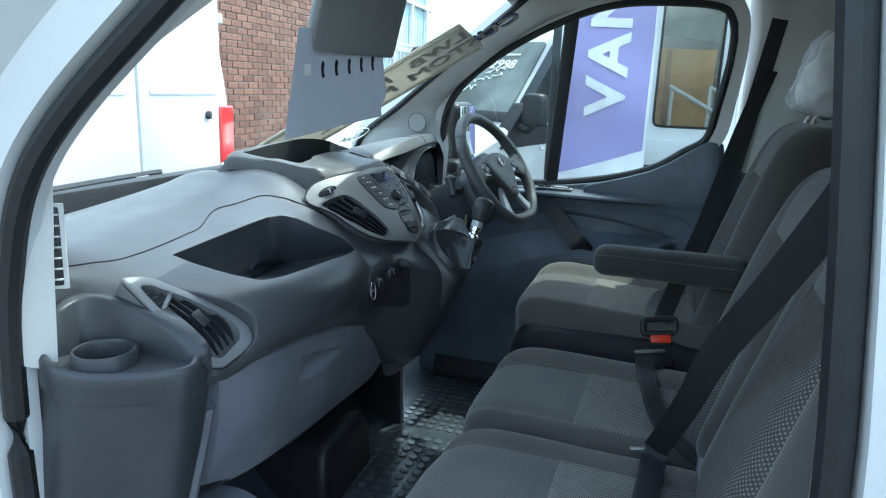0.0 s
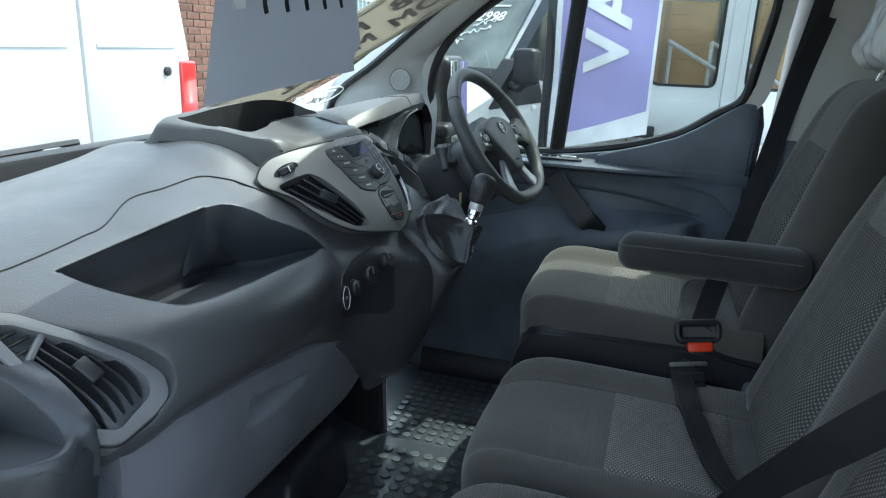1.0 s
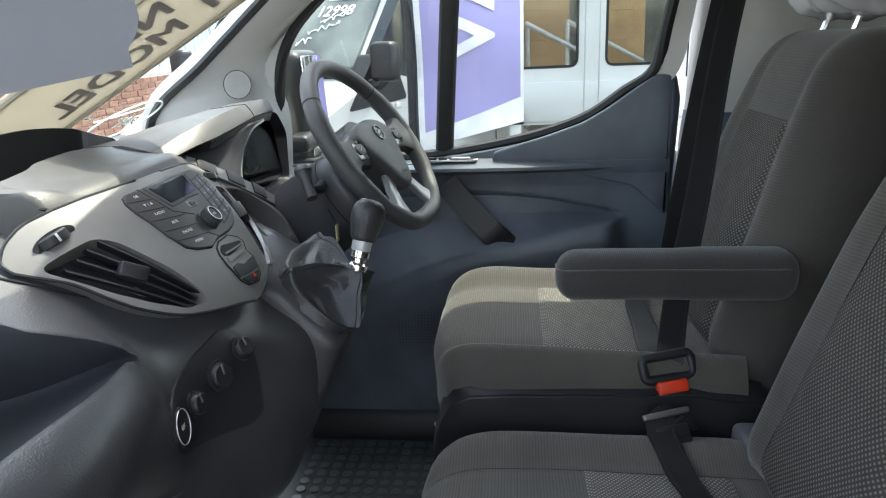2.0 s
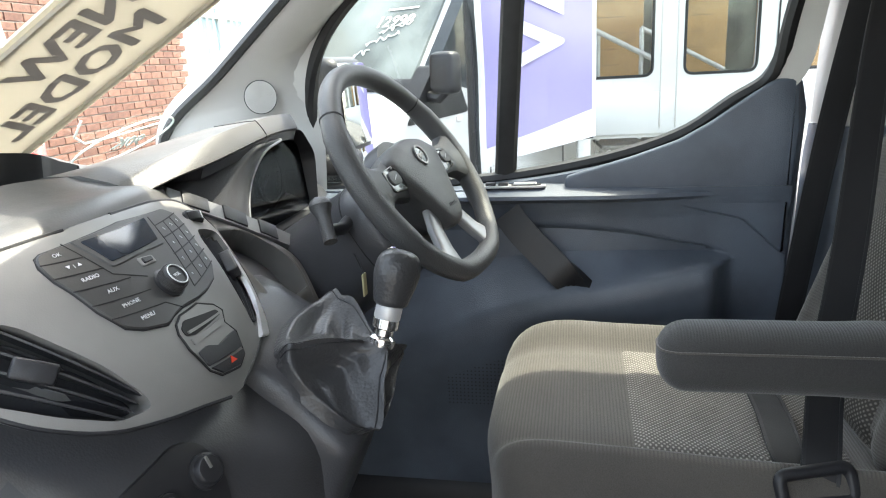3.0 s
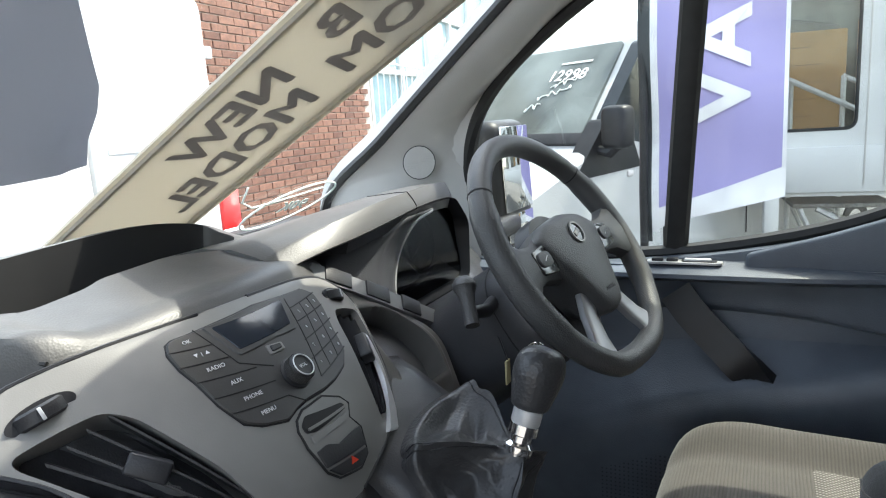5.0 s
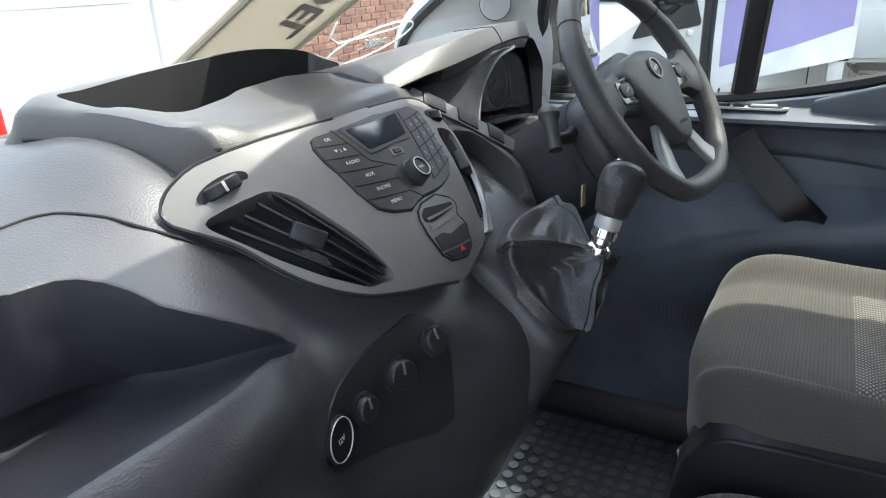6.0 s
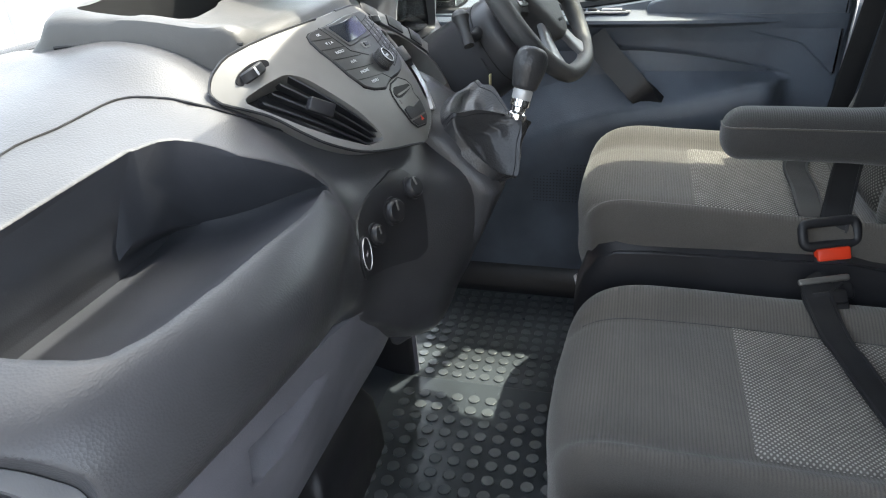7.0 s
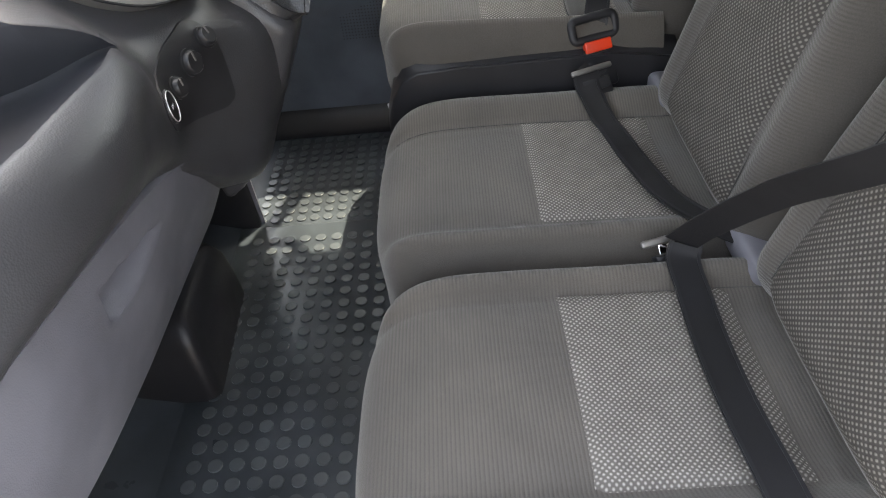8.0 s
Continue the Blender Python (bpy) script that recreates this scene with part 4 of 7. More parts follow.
def vent_fill(flip):
    f = (lambda x: -0.05 - x) if flip else (lambda x: x)
    well = bmesh.new()
    pts = refine(rounded(LV, 0.008, 4), 0.01)
    c = [well.verts.new(on(f(p[0]), p[1], -0.040)) for p in pts]
    well.faces.new(c)
    part("vent_well", well, BLACK, console, "", False)
    for k in range(4):
        s = (k + 0.6) / 4.2
        a = Vector((-0.238, 1.412)).lerp(Vector((-0.170, 1.446)), s)
        e = Vector((-0.150, 1.334)).lerp(Vector((-0.118, 1.352)), s)
        mid = a.lerp(e, 0.5)
        path = [a.lerp(e, i / 8) for i in range(9)]
        secs = []
        for p in path:
            w = on(f(p.x), p.y, -0.004)
            d = on(f(p.x), p.y, -0.022)
            up = Vector((0, 0.0006, 0.0016))
            secs.append([w + up, w - up, d - up * 1.2 + Vector((0, 0, 0.004)), d + up + Vector((0, 0, 0.004))])
        part("slat", loft(secs), BLACK, console)
    q = Vector((f(-0.178), 1.397))
    b = rbox(0.034, 0.014, 0.018, 0.003, 2)
    m = axes(on(q.x, q.y, 0.0), on(q.x + 0.01, q.y - 0.008 * (1 if not flip else -1)) - on(q.x, q.y), Vector((0, 0.4, 1)))
    part("slider", transform(rbox(0.036, 0.019, 0.016, 0.003, 2), m), BLACK, console)
    q = Vector((f(-0.2125), 1.4495))
    m = axes(on(q.x, q.y, 0.0), on(q.x + 0.01, q.y + 0.0033 * (1 if not flip else -1)) - on(q.x, q.y), Vector((0, 0.4, 1)))
    part("thumbwheel_recess", transform(lathe([(0.001, -0.002), (0.5, -0.002), (0.5, 0.0012), (0.001, 0.0012)], 28), m @ Matrix.Diagonal((0.056, 0.021, 1, 1))), BLACK, console)
    whl = part("thumbwheel", transform(lathe([(0.001, -0.007), (0.022, -0.007), (0.024, -0.005), (0.024, 0.005), (0.022, 0.007), (0.001, 0.007)], 40), m @ Matrix.Translation((0, 0, -0.013)) @ pose(0, 0, 0, 90, 0, 0)), BLACK, console, "ribbed black thumbwheel")
    part("mark", transform(rbox(0.003, 0.011, 0.001, 0.0004, 1, (0.0, 0, 0.0112)), m), LETTER, whl)


vent_fill(False)
vent_fill(True)
part("silver_blade", plaque([(0.066, 1.326), (0.088, 1.318), (0.104, 1.332), (0.124, 1.358), (0.145, 1.392), (0.150, 1.405), (0.140, 1.402), (0.118, 1.368), (0.096, 1.343)], 0.0, 0.006, 0.002), SILVER, console, "silver blade beside the vent")

# radio: one dark face, parted by fine grooves
RADIO = plastic("radio_plastic", (0.045, 0.044, 0.044), 0.40, 0.05, 600)
RO = [(-0.1098, 1.4737), (-0.1145, 1.4663), (-0.1147, 1.4545), (-0.1108, 1.4413), (-0.1076, 1.4223), (-0.0984, 1.4035), (-0.085, 1.3971), (-0.0594, 1.3921), (-0.0452, 1.3963), (-0.028, 1.3985), (0.0029, 1.3975), (0.0272, 1.3985), (0.055, 1.4020), (0.0780, 1.412), (0.0885, 1.432), (0.1054, 1.451), (0.1120, 1.4648), (0.0968, 1.4742), (0.0035, 1.481), (-0.0521, 1.4791), (-0.1028, 1.476)]
radio = part("radio", plaque(rounded(RO, 0.004, 3), -0.006, 0.003, 0.0012), RADIO, console, "black radio with display and worn buttons", True, 30)
part("radio_gap", tube([on(x, z, 0.0) for x, z in refine(RO, 0.008)], 0.0016, 6, True), GROOVE, radio)
bez = [(-0.0740, 1.4780), (0.0459, 1.4767), (0.0306, 1.4490), (-0.0620, 1.4490)]
part("display_bezel", plaque(rounded(bez, 0.003), 0.002, 0.0044, 0.003), RADIO, radio)
part("display", plaque(rounded([(-0.0640, 1.4752), (0.0406, 1.4745), (0.0240, 1.4545), (-0.0560, 1.4535)], 0.002), 0.004, 0.0052, 0.0005), SCREEN, radio, "dark glass display")


def tilt(x, z, off):
    """Frame on the panel: x along it, y up it, z off it."""
    a = on(x, z, off)
    return axes(a, on(x + 0.01, z, off) - a, on(x, z + 0.01, off) - a)


def groove(pts, r=0.0007):
    path = refine(list(pts) + [pts[-1]], 0.008)
    part("groove", tube([on(x, z, 0.0030) for x, z in path if True][:-1] or [on(*pts[0], 0.003), on(*pts[-1], 0.003)], r, 5), GROOVE, radio)


def line(a, b, n=5):
    return [(a[0] + (b[0] - a[0]) * i / n, a[1] + (b[1] - a[1]) * i / n) for i in range(n + 1)]


def stroke(a, b, r=0.0007):
    part("groove", tube([on(x, z, 0.0029) for x, z in line(a, b)], r, 5), GROOVE, radio)


for a, b in (((-0.1131, 1.4670), (-0.0742, 1.4643)), ((-0.1147, 1.4549), (-0.0680, 1.4519)), ((-0.1108, 1.4417), (-0.0540, 1.4375)), ((-0.1085, 1.4272), (-0.0460, 1.4228)), ((-0.1035, 1.4130), (-0.0440, 1.4085))):
    stroke(a, b)
stroke((-0.0800, 1.4785), (-0.0661, 1.4450))
stroke((-0.0661, 1.4450), (-0.0360, 1.4330))
stroke((-0.0440, 1.4085), (-0.0300, 1.3985))
for txt, x, z, size in (("\u25B6II OK", -0.0935, 1.4712, 0.0058), ("\u25BC  |  \u25B2", -0.0900, 1.4600, 0.0048), ("RADIO", -0.0878, 1.4478, 0.0062), ("AUX", -0.0808, 1.4335, 0.0062), ("PHONE", -0.0765, 1.4193, 0.0062), ("MENU", -0.0725, 1.4050, 0.0062)):
    part("lettering", transform(words(txt.replace("\u25B6II ", ""), size, 0.0002) if "\u25B6" in txt else words(txt, size, 0.0002), tilt(x, z, 0.0034)), LETTER, radio, "", False)
# number keys
kl = [(0.0476, 1.4654), (0.0406, 1.4536), (0.0265, 1.4383), (0.0151, 1.4230), (0.0097, 1.4072)]
kr = [(0.1110, 1.4652), (0.1060, 1.4532), (0.0985, 1.4398), (0.0900, 1.4264), (0.0800, 1.4140)]
for a, b in zip(kl, kr):
    stroke(a, b, 0.0008)
stroke((0.0510, 1.4740), (0.0097, 1.4072), 0.0008)
for j in range(4):
    for i in range(3):
        u = (i + 0.5) / 3
        x = (kl[j][0] + (kr[j][0] - kl[j][0]) * u + kl[j + 1][0] + (kr[j + 1][0] - kl[j + 1][0]) * u) / 2
        z = (kl[j][1] + (kr[j][1] - kl[j][1]) * u + kl[j + 1][1] + (kr[j + 1][1] - kl[j + 1][1]) * u) / 2
        part("lettering", transform(words("123456789*0#"[j * 3 + i], 0.0055, 0.0002), tilt(x, z, 0.0034)), LETTER, radio, "", False)
    for u in (1 / 3, 2 / 3):
        p = (kl[j][0] + (kr[j][0] - kl[j][0]) * u, kl[j][1] + (kr[j][1] - kl[j][1]) * u)
        q = (kl[j + 1][0] + (kr[j + 1][0] - kl[j + 1][0]) * u, kl[j + 1][1] + (kr[j + 1][1] - kl[j + 1][1]) * u)
        stroke(p, q, 0.0005)
kn = part("volume_knob", transform(lathe([(0.0175, 0.0), (0.0175, 0.002), (0.0150, 0.003), (0.0140, 0.014), (0.0130, 0.0155), (0.0115, 0.016), (0.0105, 0.0145), (0.001, 0.0145)], 40), tilt(-0.0190, 1.4205, 0.002)), BLACK, radio, "round ribbed volume knob")
ribs = bmesh.new()
for k in range(44):
    a = 2 * math.pi * k / 44
    ribs = join(ribs, rbox(0.0009, 0.0012, 0.010, 0.0003, 1, (0.0147 * math.cos(a), 0.0147 * math.sin(a), 0.0085)))
part("ribs", transform(ribs, tilt(-0.0190, 1.4205, 0.002)), RADIO, kn)
part("knob_rim", transform(lathe([(0.0112, 0.0158), (0.0125, 0.0158), (0.0122, 0.0166), (0.0115, 0.0166)], 36, None, True), tilt(-0.0190, 1.4205, 0.002)), SILVER, kn)
part("lettering", transform(words("VOL", 0.0055, 0.0002), tilt(-0.0190, 1.4205, 0.0170)), LETTER, kn, "", False)
sk_ = part("seek_switch", plaque(rounded([(-0.0285, 1.4488), (-0.0060, 1.4465), (-0.0075, 1.4400), (-0.0300, 1.4408)], 0.002), 0.002, 0.0042, 0.0008), PANEL, radio)
part("toggle", plaque(rounded([(-0.0245, 1.4470), (-0.0105, 1.4455), (-0.0120, 1.4418), (-0.0260, 1.4424)], 0.001), 0.003, 0.0060, 0.0008), BLACK, sk_)
# slot and switches below the radio
SL = [(-0.0575, 1.3800), (-0.0520, 1.3885), (-0.0400, 1.3935), (-0.0064, 1.3945), (0.0162, 1.3850), (0.0240, 1.3760), (0.0130, 1.3660), (0.0225, 1.3521), (0.0130, 1.3290), (-0.0050, 1.3230), (-0.0387, 1.3290), (-0.0505, 1.3394), (-0.0580, 1.3650)]
slot = part("switch_block", plaque(rounded(SL, 0.003, 3), -0.004, 0.0016, 0.0008), PANEL, console)
part("block_gap", tube([on(x, z, 0.0008) for x, z in refine(SL, 0.006)], 0.0014, 6, True), GROOVE, slot)
part("slot_mouth", plaque(rounded([(-0.0520, 1.3830), (-0.0420, 1.3885), (0.0120, 1.3805), (0.0150, 1.3745), (-0.0400, 1.3730), (-0.0520, 1.3760)], 0.003), 0.001, 0.0026), GROOVE, slot)
part("slot_lip", plaque(rounded([(-0.0480, 1.3790), (0.0120, 1.3770), (0.0120, 1.3750), (-0.0480, 1.3765)], 0.0008), 0.002, 0.0046), PANEL, slot)
part("slot_lip", plaque(rounded([(-0.0500, 1.3722), (0.0110, 1.3715), (0.0085, 1.3660), (-0.0500, 1.3660)], 0.001), 0.001, 0.0034, 0.0006), PANEL, slot)
part("switch", plaque(rounded([(-0.0520, 1.3590), (-0.0376, 1.3600), (-0.0225, 1.3540), (0.0040, 1.3550), (0.0190, 1.3542), (0.0150, 1.3370), (-0.0500, 1.3430)], 0.002), 0.001, 0.0036, 0.001), BLACK, slot)
hz = part("hazard_switch", plaque(rounded([(-0.0490, 1.3410), (0.0140, 1.3350), (0.0105, 1.3295), (-0.0050, 1.3245), (-0.0370, 1.3300)], 0.002), 0.001, 0.0036, 0.001), BLACK, slot, "black switch with a red triangle")
part("triangle", plaque([(-0.0200, 1.3325), (-0.0080, 1.3315), (-0.0150, 1.3385)], 0.0030, 0.0042), RED, hz)

# heater controls: a gloss black curved strip under the panel
def dash_y(x, z):
    """Depth of the dash's rear face at x and z."""
    v = between(STX, STY, x)
    ring = catmull([(x, v[2 * i], v[2 * i + 1]) for i in range(8)], 8, True)
    best = 9.0
    for a, b in zip(ring, ring[1:]):
        if (a.z - z) * (b.z - z) <= 0 and a.z != b.z:
            best = min(best, a.y + (b.y - a.y) * (z - a.z) / (b.z - a.z))
    return best


def dash_slab(pts, lo, hi, size=0.015):
    pts = refine(pts, size)
    c = (sum(p[0] for p in pts) / len(pts), sum(p[1] for p in pts) / len(pts))
    bm = bmesh.new()
    a = [bm.verts.new((x, dash_y(x, z) - lo, z)) for x, z in pts]
    last = [bm.verts.new((x, dash_y(x, z) - hi, z)) for x, z in pts]
    for i in range(len(a)):
        j = (i + 1) % len(a)
        bm.faces.new((a[i], a[j], last[j], last[i]))
    for k in (0.85, 0.7, 0.55, 0.4, 0.2):
        ring = []
        for p in pts:
            x, z = c[0] + (p[0] - c[0]) * k, c[1] + (p[1] - c[1]) * k
            ring.append(bm.verts.new((x, dash_y(x, z) - hi, z)))
        for i in range(len(ring)):
            j = (i + 1) % len(ring)
            bm.faces.new((last[i], last[j], ring[j], ring[i]))
        last = ring
    bm.faces.new(last)
    return bm


def dash_frame(x, z, off):
    a = Vector((x, dash_y(x, z) - off, z))
    return axes(a, Vector((x + 0.02, dash_y(x + 0.02, z) - off, z)) - a, Vector((x, dash_y(x, z + 0.01) - off, z + 0.01)) - a)


heat = part("heater_panel", dash_slab(rounded([(-0.288, 1.228), (-0.258, 1.254), (-0.17, 1.276), (-0.105, 1.287), (-0.082, 1.278), (-0.086, 1.148), (-0.11, 1.143), (-0.18, 1.165), (-0.262, 1.188)], 0.010), -0.01, 0.003), HEATBLACK, dash, "black heater control panel")
for x, z, r in ((-0.205, 1.228, 0.017), (-0.150, 1.240, 0.021), (-0.100, 1.256, 0.018)):
    k = part("heater_knob", transform(lathe([(r, 0), (r, 0.004), (r * 0.85, 0.005), (r * 0.8, 0.010), (r * 0.7, 0.012), (0.001, 0.012)], 28), dash_frame(x, z, 0.003)), HEATBLACK, heat)
    part("pointer", transform(rbox(0.003, r * 0.7, 0.002, 0.0005, 1, (0, r * 0.4, 0.0125)), dash_frame(x, z, 0.003)), PANEL, k)
sk = part("power_socket", transform(lathe([(0.001, 0.0), (0.024, 0.0), (0.024, 0.003), (0.001, 0.003)], 32), dash_frame(-0.253, 1.224, 0.003)), BLACK, heat, "black socket cap with a bright rim")
part("rim", transform(lathe([(0.0210, 0.003), (0.0222, 0.003), (0.0219, 0.0042), (0.0213, 0.0042)], 32, None, True), dash_frame(-0.253, 1.224, 0.003)), SILVER, sk)
part("lettering", transform(words("12V", 0.008, 0.0002), dash_frame(-0.253, 1.224, 0.0064)), LETTER, sk, "", False)

# centre hood with an open tray on top
HX = [-0.219, -0.212, -0.15, -0.03, 0.12, 0.22, 0.31]
HY = [
    (0.95, 1.46, 0.91, 1.474, 0.80, 1.472, 0.69, 1.462, 0.68, 1.42, 0.93, 1.42),
    (0.965, 1.46, 0.915, 1.517, 0.80, 1.514, 0.685, 1.494, 0.672, 1.42, 0.95, 1.42),
    (0.985, 1.44, 0.930, 1.530, 0.80, 1.509, 0.662, 1.484, 0.655, 1.40, 0.95, 1.40),
    (0.985, 1.43, 0.925, 1.537, 0.80, 1.512, 0.648, 1.491, 0.645, 1.40, 0.95, 1.40),
    (0.975, 1.43, 0.900, 1.544, 0.79, 1.516, 0.656, 1.489, 0.65, 1.40, 0.95, 1.40),
    (0.96, 1.43, 0.875, 1.525, 0.785, 1.508, 0.685, 1.474, 0.67, 1.40, 0.95, 1.40),
    (0.94, 1.42, 0.85, 1.462, 0.78, 1.462, 0.72, 1.440, 0.70, 1.40, 0.93, 1.40),
]


def splay(p):
    """The hood's end wall widens towards the windscreen."""
    return Vector((p.x - 0.20 * (p.y - 0.80) * (1 - step(-0.21, -0.08, p.x)), p.y, p.z))


secs = []
for x in [-0.219, -0.2165, -0.214, -0.212] + list(np.linspace(-0.206, 0.31, 42)):
    v = between(HX, HY, x)
    p = [Vector((x, v[2 * i], v[2 * i + 1])) for i in range(6)]
    secs.append([splay(q) for q in catmull([p[0], p[0].lerp(p[1], 0.6), p[1], p[1].lerp(p[2], 0.5), p[2], p[2].lerp(p[3], 0.6), p[3], p[4], p[5]], 3, True)])


def well_line(e):
    return [(-0.204 - e * 0.3, 0.818 - e), (-0.200 - e * 0.3, 0.900 + e * 0.3), (-0.02, 0.912 + e * 0.3), (0.15 + e, 0.885 + e * 0.3), (0.195 + e, 0.860), (0.190 + e, 0.800), (0.135 + e, 0.770 - e), (0.060, 0.800 - e), (-0.03, 0.798 - e), (-0.060, 0.784 - e), (-0.133, 0.774 - e)]


def inside(poly, x, y):
    hit = False
    for (xa, ya), (xb, yb) in zip(poly, poly[1:] + poly[:1]):
        if (ya > y) != (yb > y) and x < xa + (xb - xa) * (y - ya) / (yb - ya):
            hit = not hit
    return hit


well = loft([[Vector((x, y, z)) for x, y in rounded(well_line(e), 0.014, 5)] for z, e in ((1.462, 0.0), (1.50, 0.003), (1.56, 0.012), (1.62, 0.02))])
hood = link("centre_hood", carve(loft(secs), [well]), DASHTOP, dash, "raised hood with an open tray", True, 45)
part("hood_seam", tube(catmull([(-0.186, 0.672, 1.4795), (-0.200, 0.74, 1.4825), (-0.209, 0.806, 1.4855), (-0.228, 0.87, 1.4865), (-0.240, 0.915, 1.485)], 4), 0.0024, 6), GROOVE, dash)
# well faces: black plastic, coloured darker still in place of shade
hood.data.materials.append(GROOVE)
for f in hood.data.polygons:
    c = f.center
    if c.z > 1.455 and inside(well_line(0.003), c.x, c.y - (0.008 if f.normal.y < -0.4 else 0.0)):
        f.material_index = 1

# instrument cowl
CX = [0.13, 0.20, 0.26, 0.34, 0.43, 0.52, 0.60, 0.65, 0.69, 0.71]
# crest of the front strip and its lower edge: y and z of each
CY = [
    (0.700, 1.500, 0.678, 1.484),
    (0.682, 1.521, 0.656, 1.499),
    (0.666, 1.532, 0.644, 1.506),
    (0.656, 1.543, 0.637, 1.515),
    (0.651, 1.549, 0.634, 1.524),
    (0.655, 1.551, 0.640, 1.525),
    (0.666, 1.547, 0.652, 1.520),
    (0.684, 1.540, 0.672, 1.513),
    (0.706, 1.526, 0.694, 1.502),
    (0.730, 1.505, 0.722, 1.490),
]


def cowl_section(x, grow=0.0):
    uy, uz, ly, lz = between(CX, CY, x)
    u, l = Vector((x, uy, uz)), Vector((x, ly, lz))
    mid = Vector((x, 0.80, 1.512 + 0.010 * step(0.15, 0.40, x) - 0.02 * step(0.60, 0.71, x)))
    back = Vector((x, 0.90, 1.492 - 0.02 * step(0.60, 0.71, x)))
    face = [u.lerp(mid, 0.5) + Vector((0, 0, 0.006)), u.lerp(mid, 0.12) + Vector((0, 0, 0.002)), u.lerp(mid, 0.03), u, u.lerp(l, 0.12) + Vector((0, -0.001, 0)), u.lerp(l, 0.5) + Vector((0, -0.002, 0)), u.lerp(l, 0.88) + Vector((0, -0.001, 0)), l, l + Vector((0, 0.003, -0.003))]
    if grow:
        return [p + Vector((0, -0.7, 0.7)) * grow for p in face]
    return [Vector((x, 0.99, 1.43)), back, mid] + face + [l + Vector((0, 0.030, -0.008)), Vector((x, 0.80, lz - 0.02)), Vector((x, 0.95, 1.40))]


part("instrument_cowl", loft([cowl_section(x) for x in np.linspace(0.13, 0.71, 48)]), DASHTOP, dash, "padded cowl over the dials", True, 42)
part("cowl_seam", tube(cowl_section(0.432, 0.0002), 0.0013, 6), GROOVE, dash)
under = loft([[Vector((x, between(CX, CY, x)[2] + 0.004, between(CX, CY, x)[3] - 0.004)), Vector((x, between(CX, CY, x)[2] + 0.010, between(CX, CY, x)[3] - 0.020)), Vector((x, between(CX, CY, x)[2] + 0.06, between(CX, CY, x)[3] - 0.024)), Vector((x, between(CX, CY, x)[2] + 0.06, between(CX, CY, x)[3] - 0.010))] for x in np.linspace(0.25, 0.69, 20)])
part("cowl_underside", under, HEATBLACK, dash, "", True, 40)
part("cluster_well", loft([[Vector((x, y, z)) for x, z in rounded([(0.375 - e, 1.365 - e), (0.385 - e, 1.47), (0.45 - e, 1.515), (0.62 + e, 1.515), (0.68 + e, 1.46), (0.67 + e, 1.365 - e)], 0.02)] for y, e in ((0.735, 0.0), (0.66, 0.02))], True, False), BLACK, dash)
cm = axes((0.525, 0.728, 1.435), (1, 0, 0), (0, 0.12, 1))
face = part("cluster_face", transform(prism(rounded([(-0.15, -0.075), (-0.145, 0.05), (-0.09, 0.085), (0.10, 0.085), (0.15, 0.04), (0.145, -0.075)], 0.02), -0.004, 0.0, "z"), cm), GLOSS, dash, "dark instrument dials behind clear plastic")
for x in (-0.085, 0.085):
    d = part("dial", transform(lathe([(0.052, 0.0), (0.055, 0.0), (0.055, 0.004), (0.052, 0.004)], 36, None, True), cm @ Matrix.Translation((x, -0.005, 0.0))), BLACK, face)
    part("needle", transform(rbox(0.002, 0.04, 0.001, 0.0003, 1, (0, 0.015, 0.003)), cm @ Matrix.Translation((x, -0.005, 0)) @ pose(0, 0, 0, 0, 0, 120)), PANEL, d)
    for k in range(21):
        a = math.radians(-40 + 13 * k)
        part("tick", transform(rbox(0.0015, 0.006, 0.0006, 0.0002, 1, (0, 0.044, 0.002)), cm @ Matrix.Translation((x, -0.005, 0)) @ pose(0, 0, 0, 0, 0, 130 - 13 * k)), PANEL, d)
rim_line = catmull([(0.505, 0.640, 1.512), (0.445, 0.648, 1.497), (0.40, 0.656, 1.45), (0.378, 0.653, 1.39), (0.40, 0.638, 1.345)], 6)
back_line = catmull([(0.34, 0.668, 1.508), (0.285, 0.685, 1.488), (0.245, 0.690, 1.462), (0.240, 0.672, 1.430), (0.330, 0.625, 1.372)], 6)
side = []
for a, b in zip(rim_line, back_line):
    mid_ = a.lerp(b, 0.5) + Vector((-0.012, -0.020, 0.004))
    row = catmull([a, a.lerp(mid_, 0.5) + Vector((-0.004, -0.006, 0)), mid_, b], 4)
    side.append(row + [p + Vector((0.012, 0.030, 0)) for p in reversed(row)])
part("binnacle_side", loft(side), DASH, dash, "", True, 60)
part("cluster_rim", tube(catmull([(0.50, 0.642, 1.510), (0.445, 0.650, 1.495), (0.40, 0.658, 1.45), (0.378, 0.655, 1.39), (0.40, 0.64, 1.345)], 5), 0.0035, 6), SILVER, dash, "thin bright rim")

lens = prism(rounded([(-0.150, -0.085), (-0.148, 0.045), (-0.09, 0.075), (0.10, 0.075), (0.15, 0.04), (0.148, -0.085)], 0.02), 0.046, 0.048, "z")
pane = part("cluster_lens", transform(lens, cm), tinted("cluster_lens", (0.50, 0.51, 0.54), 0.03), dash, "clear plastic lens over the dials", False)
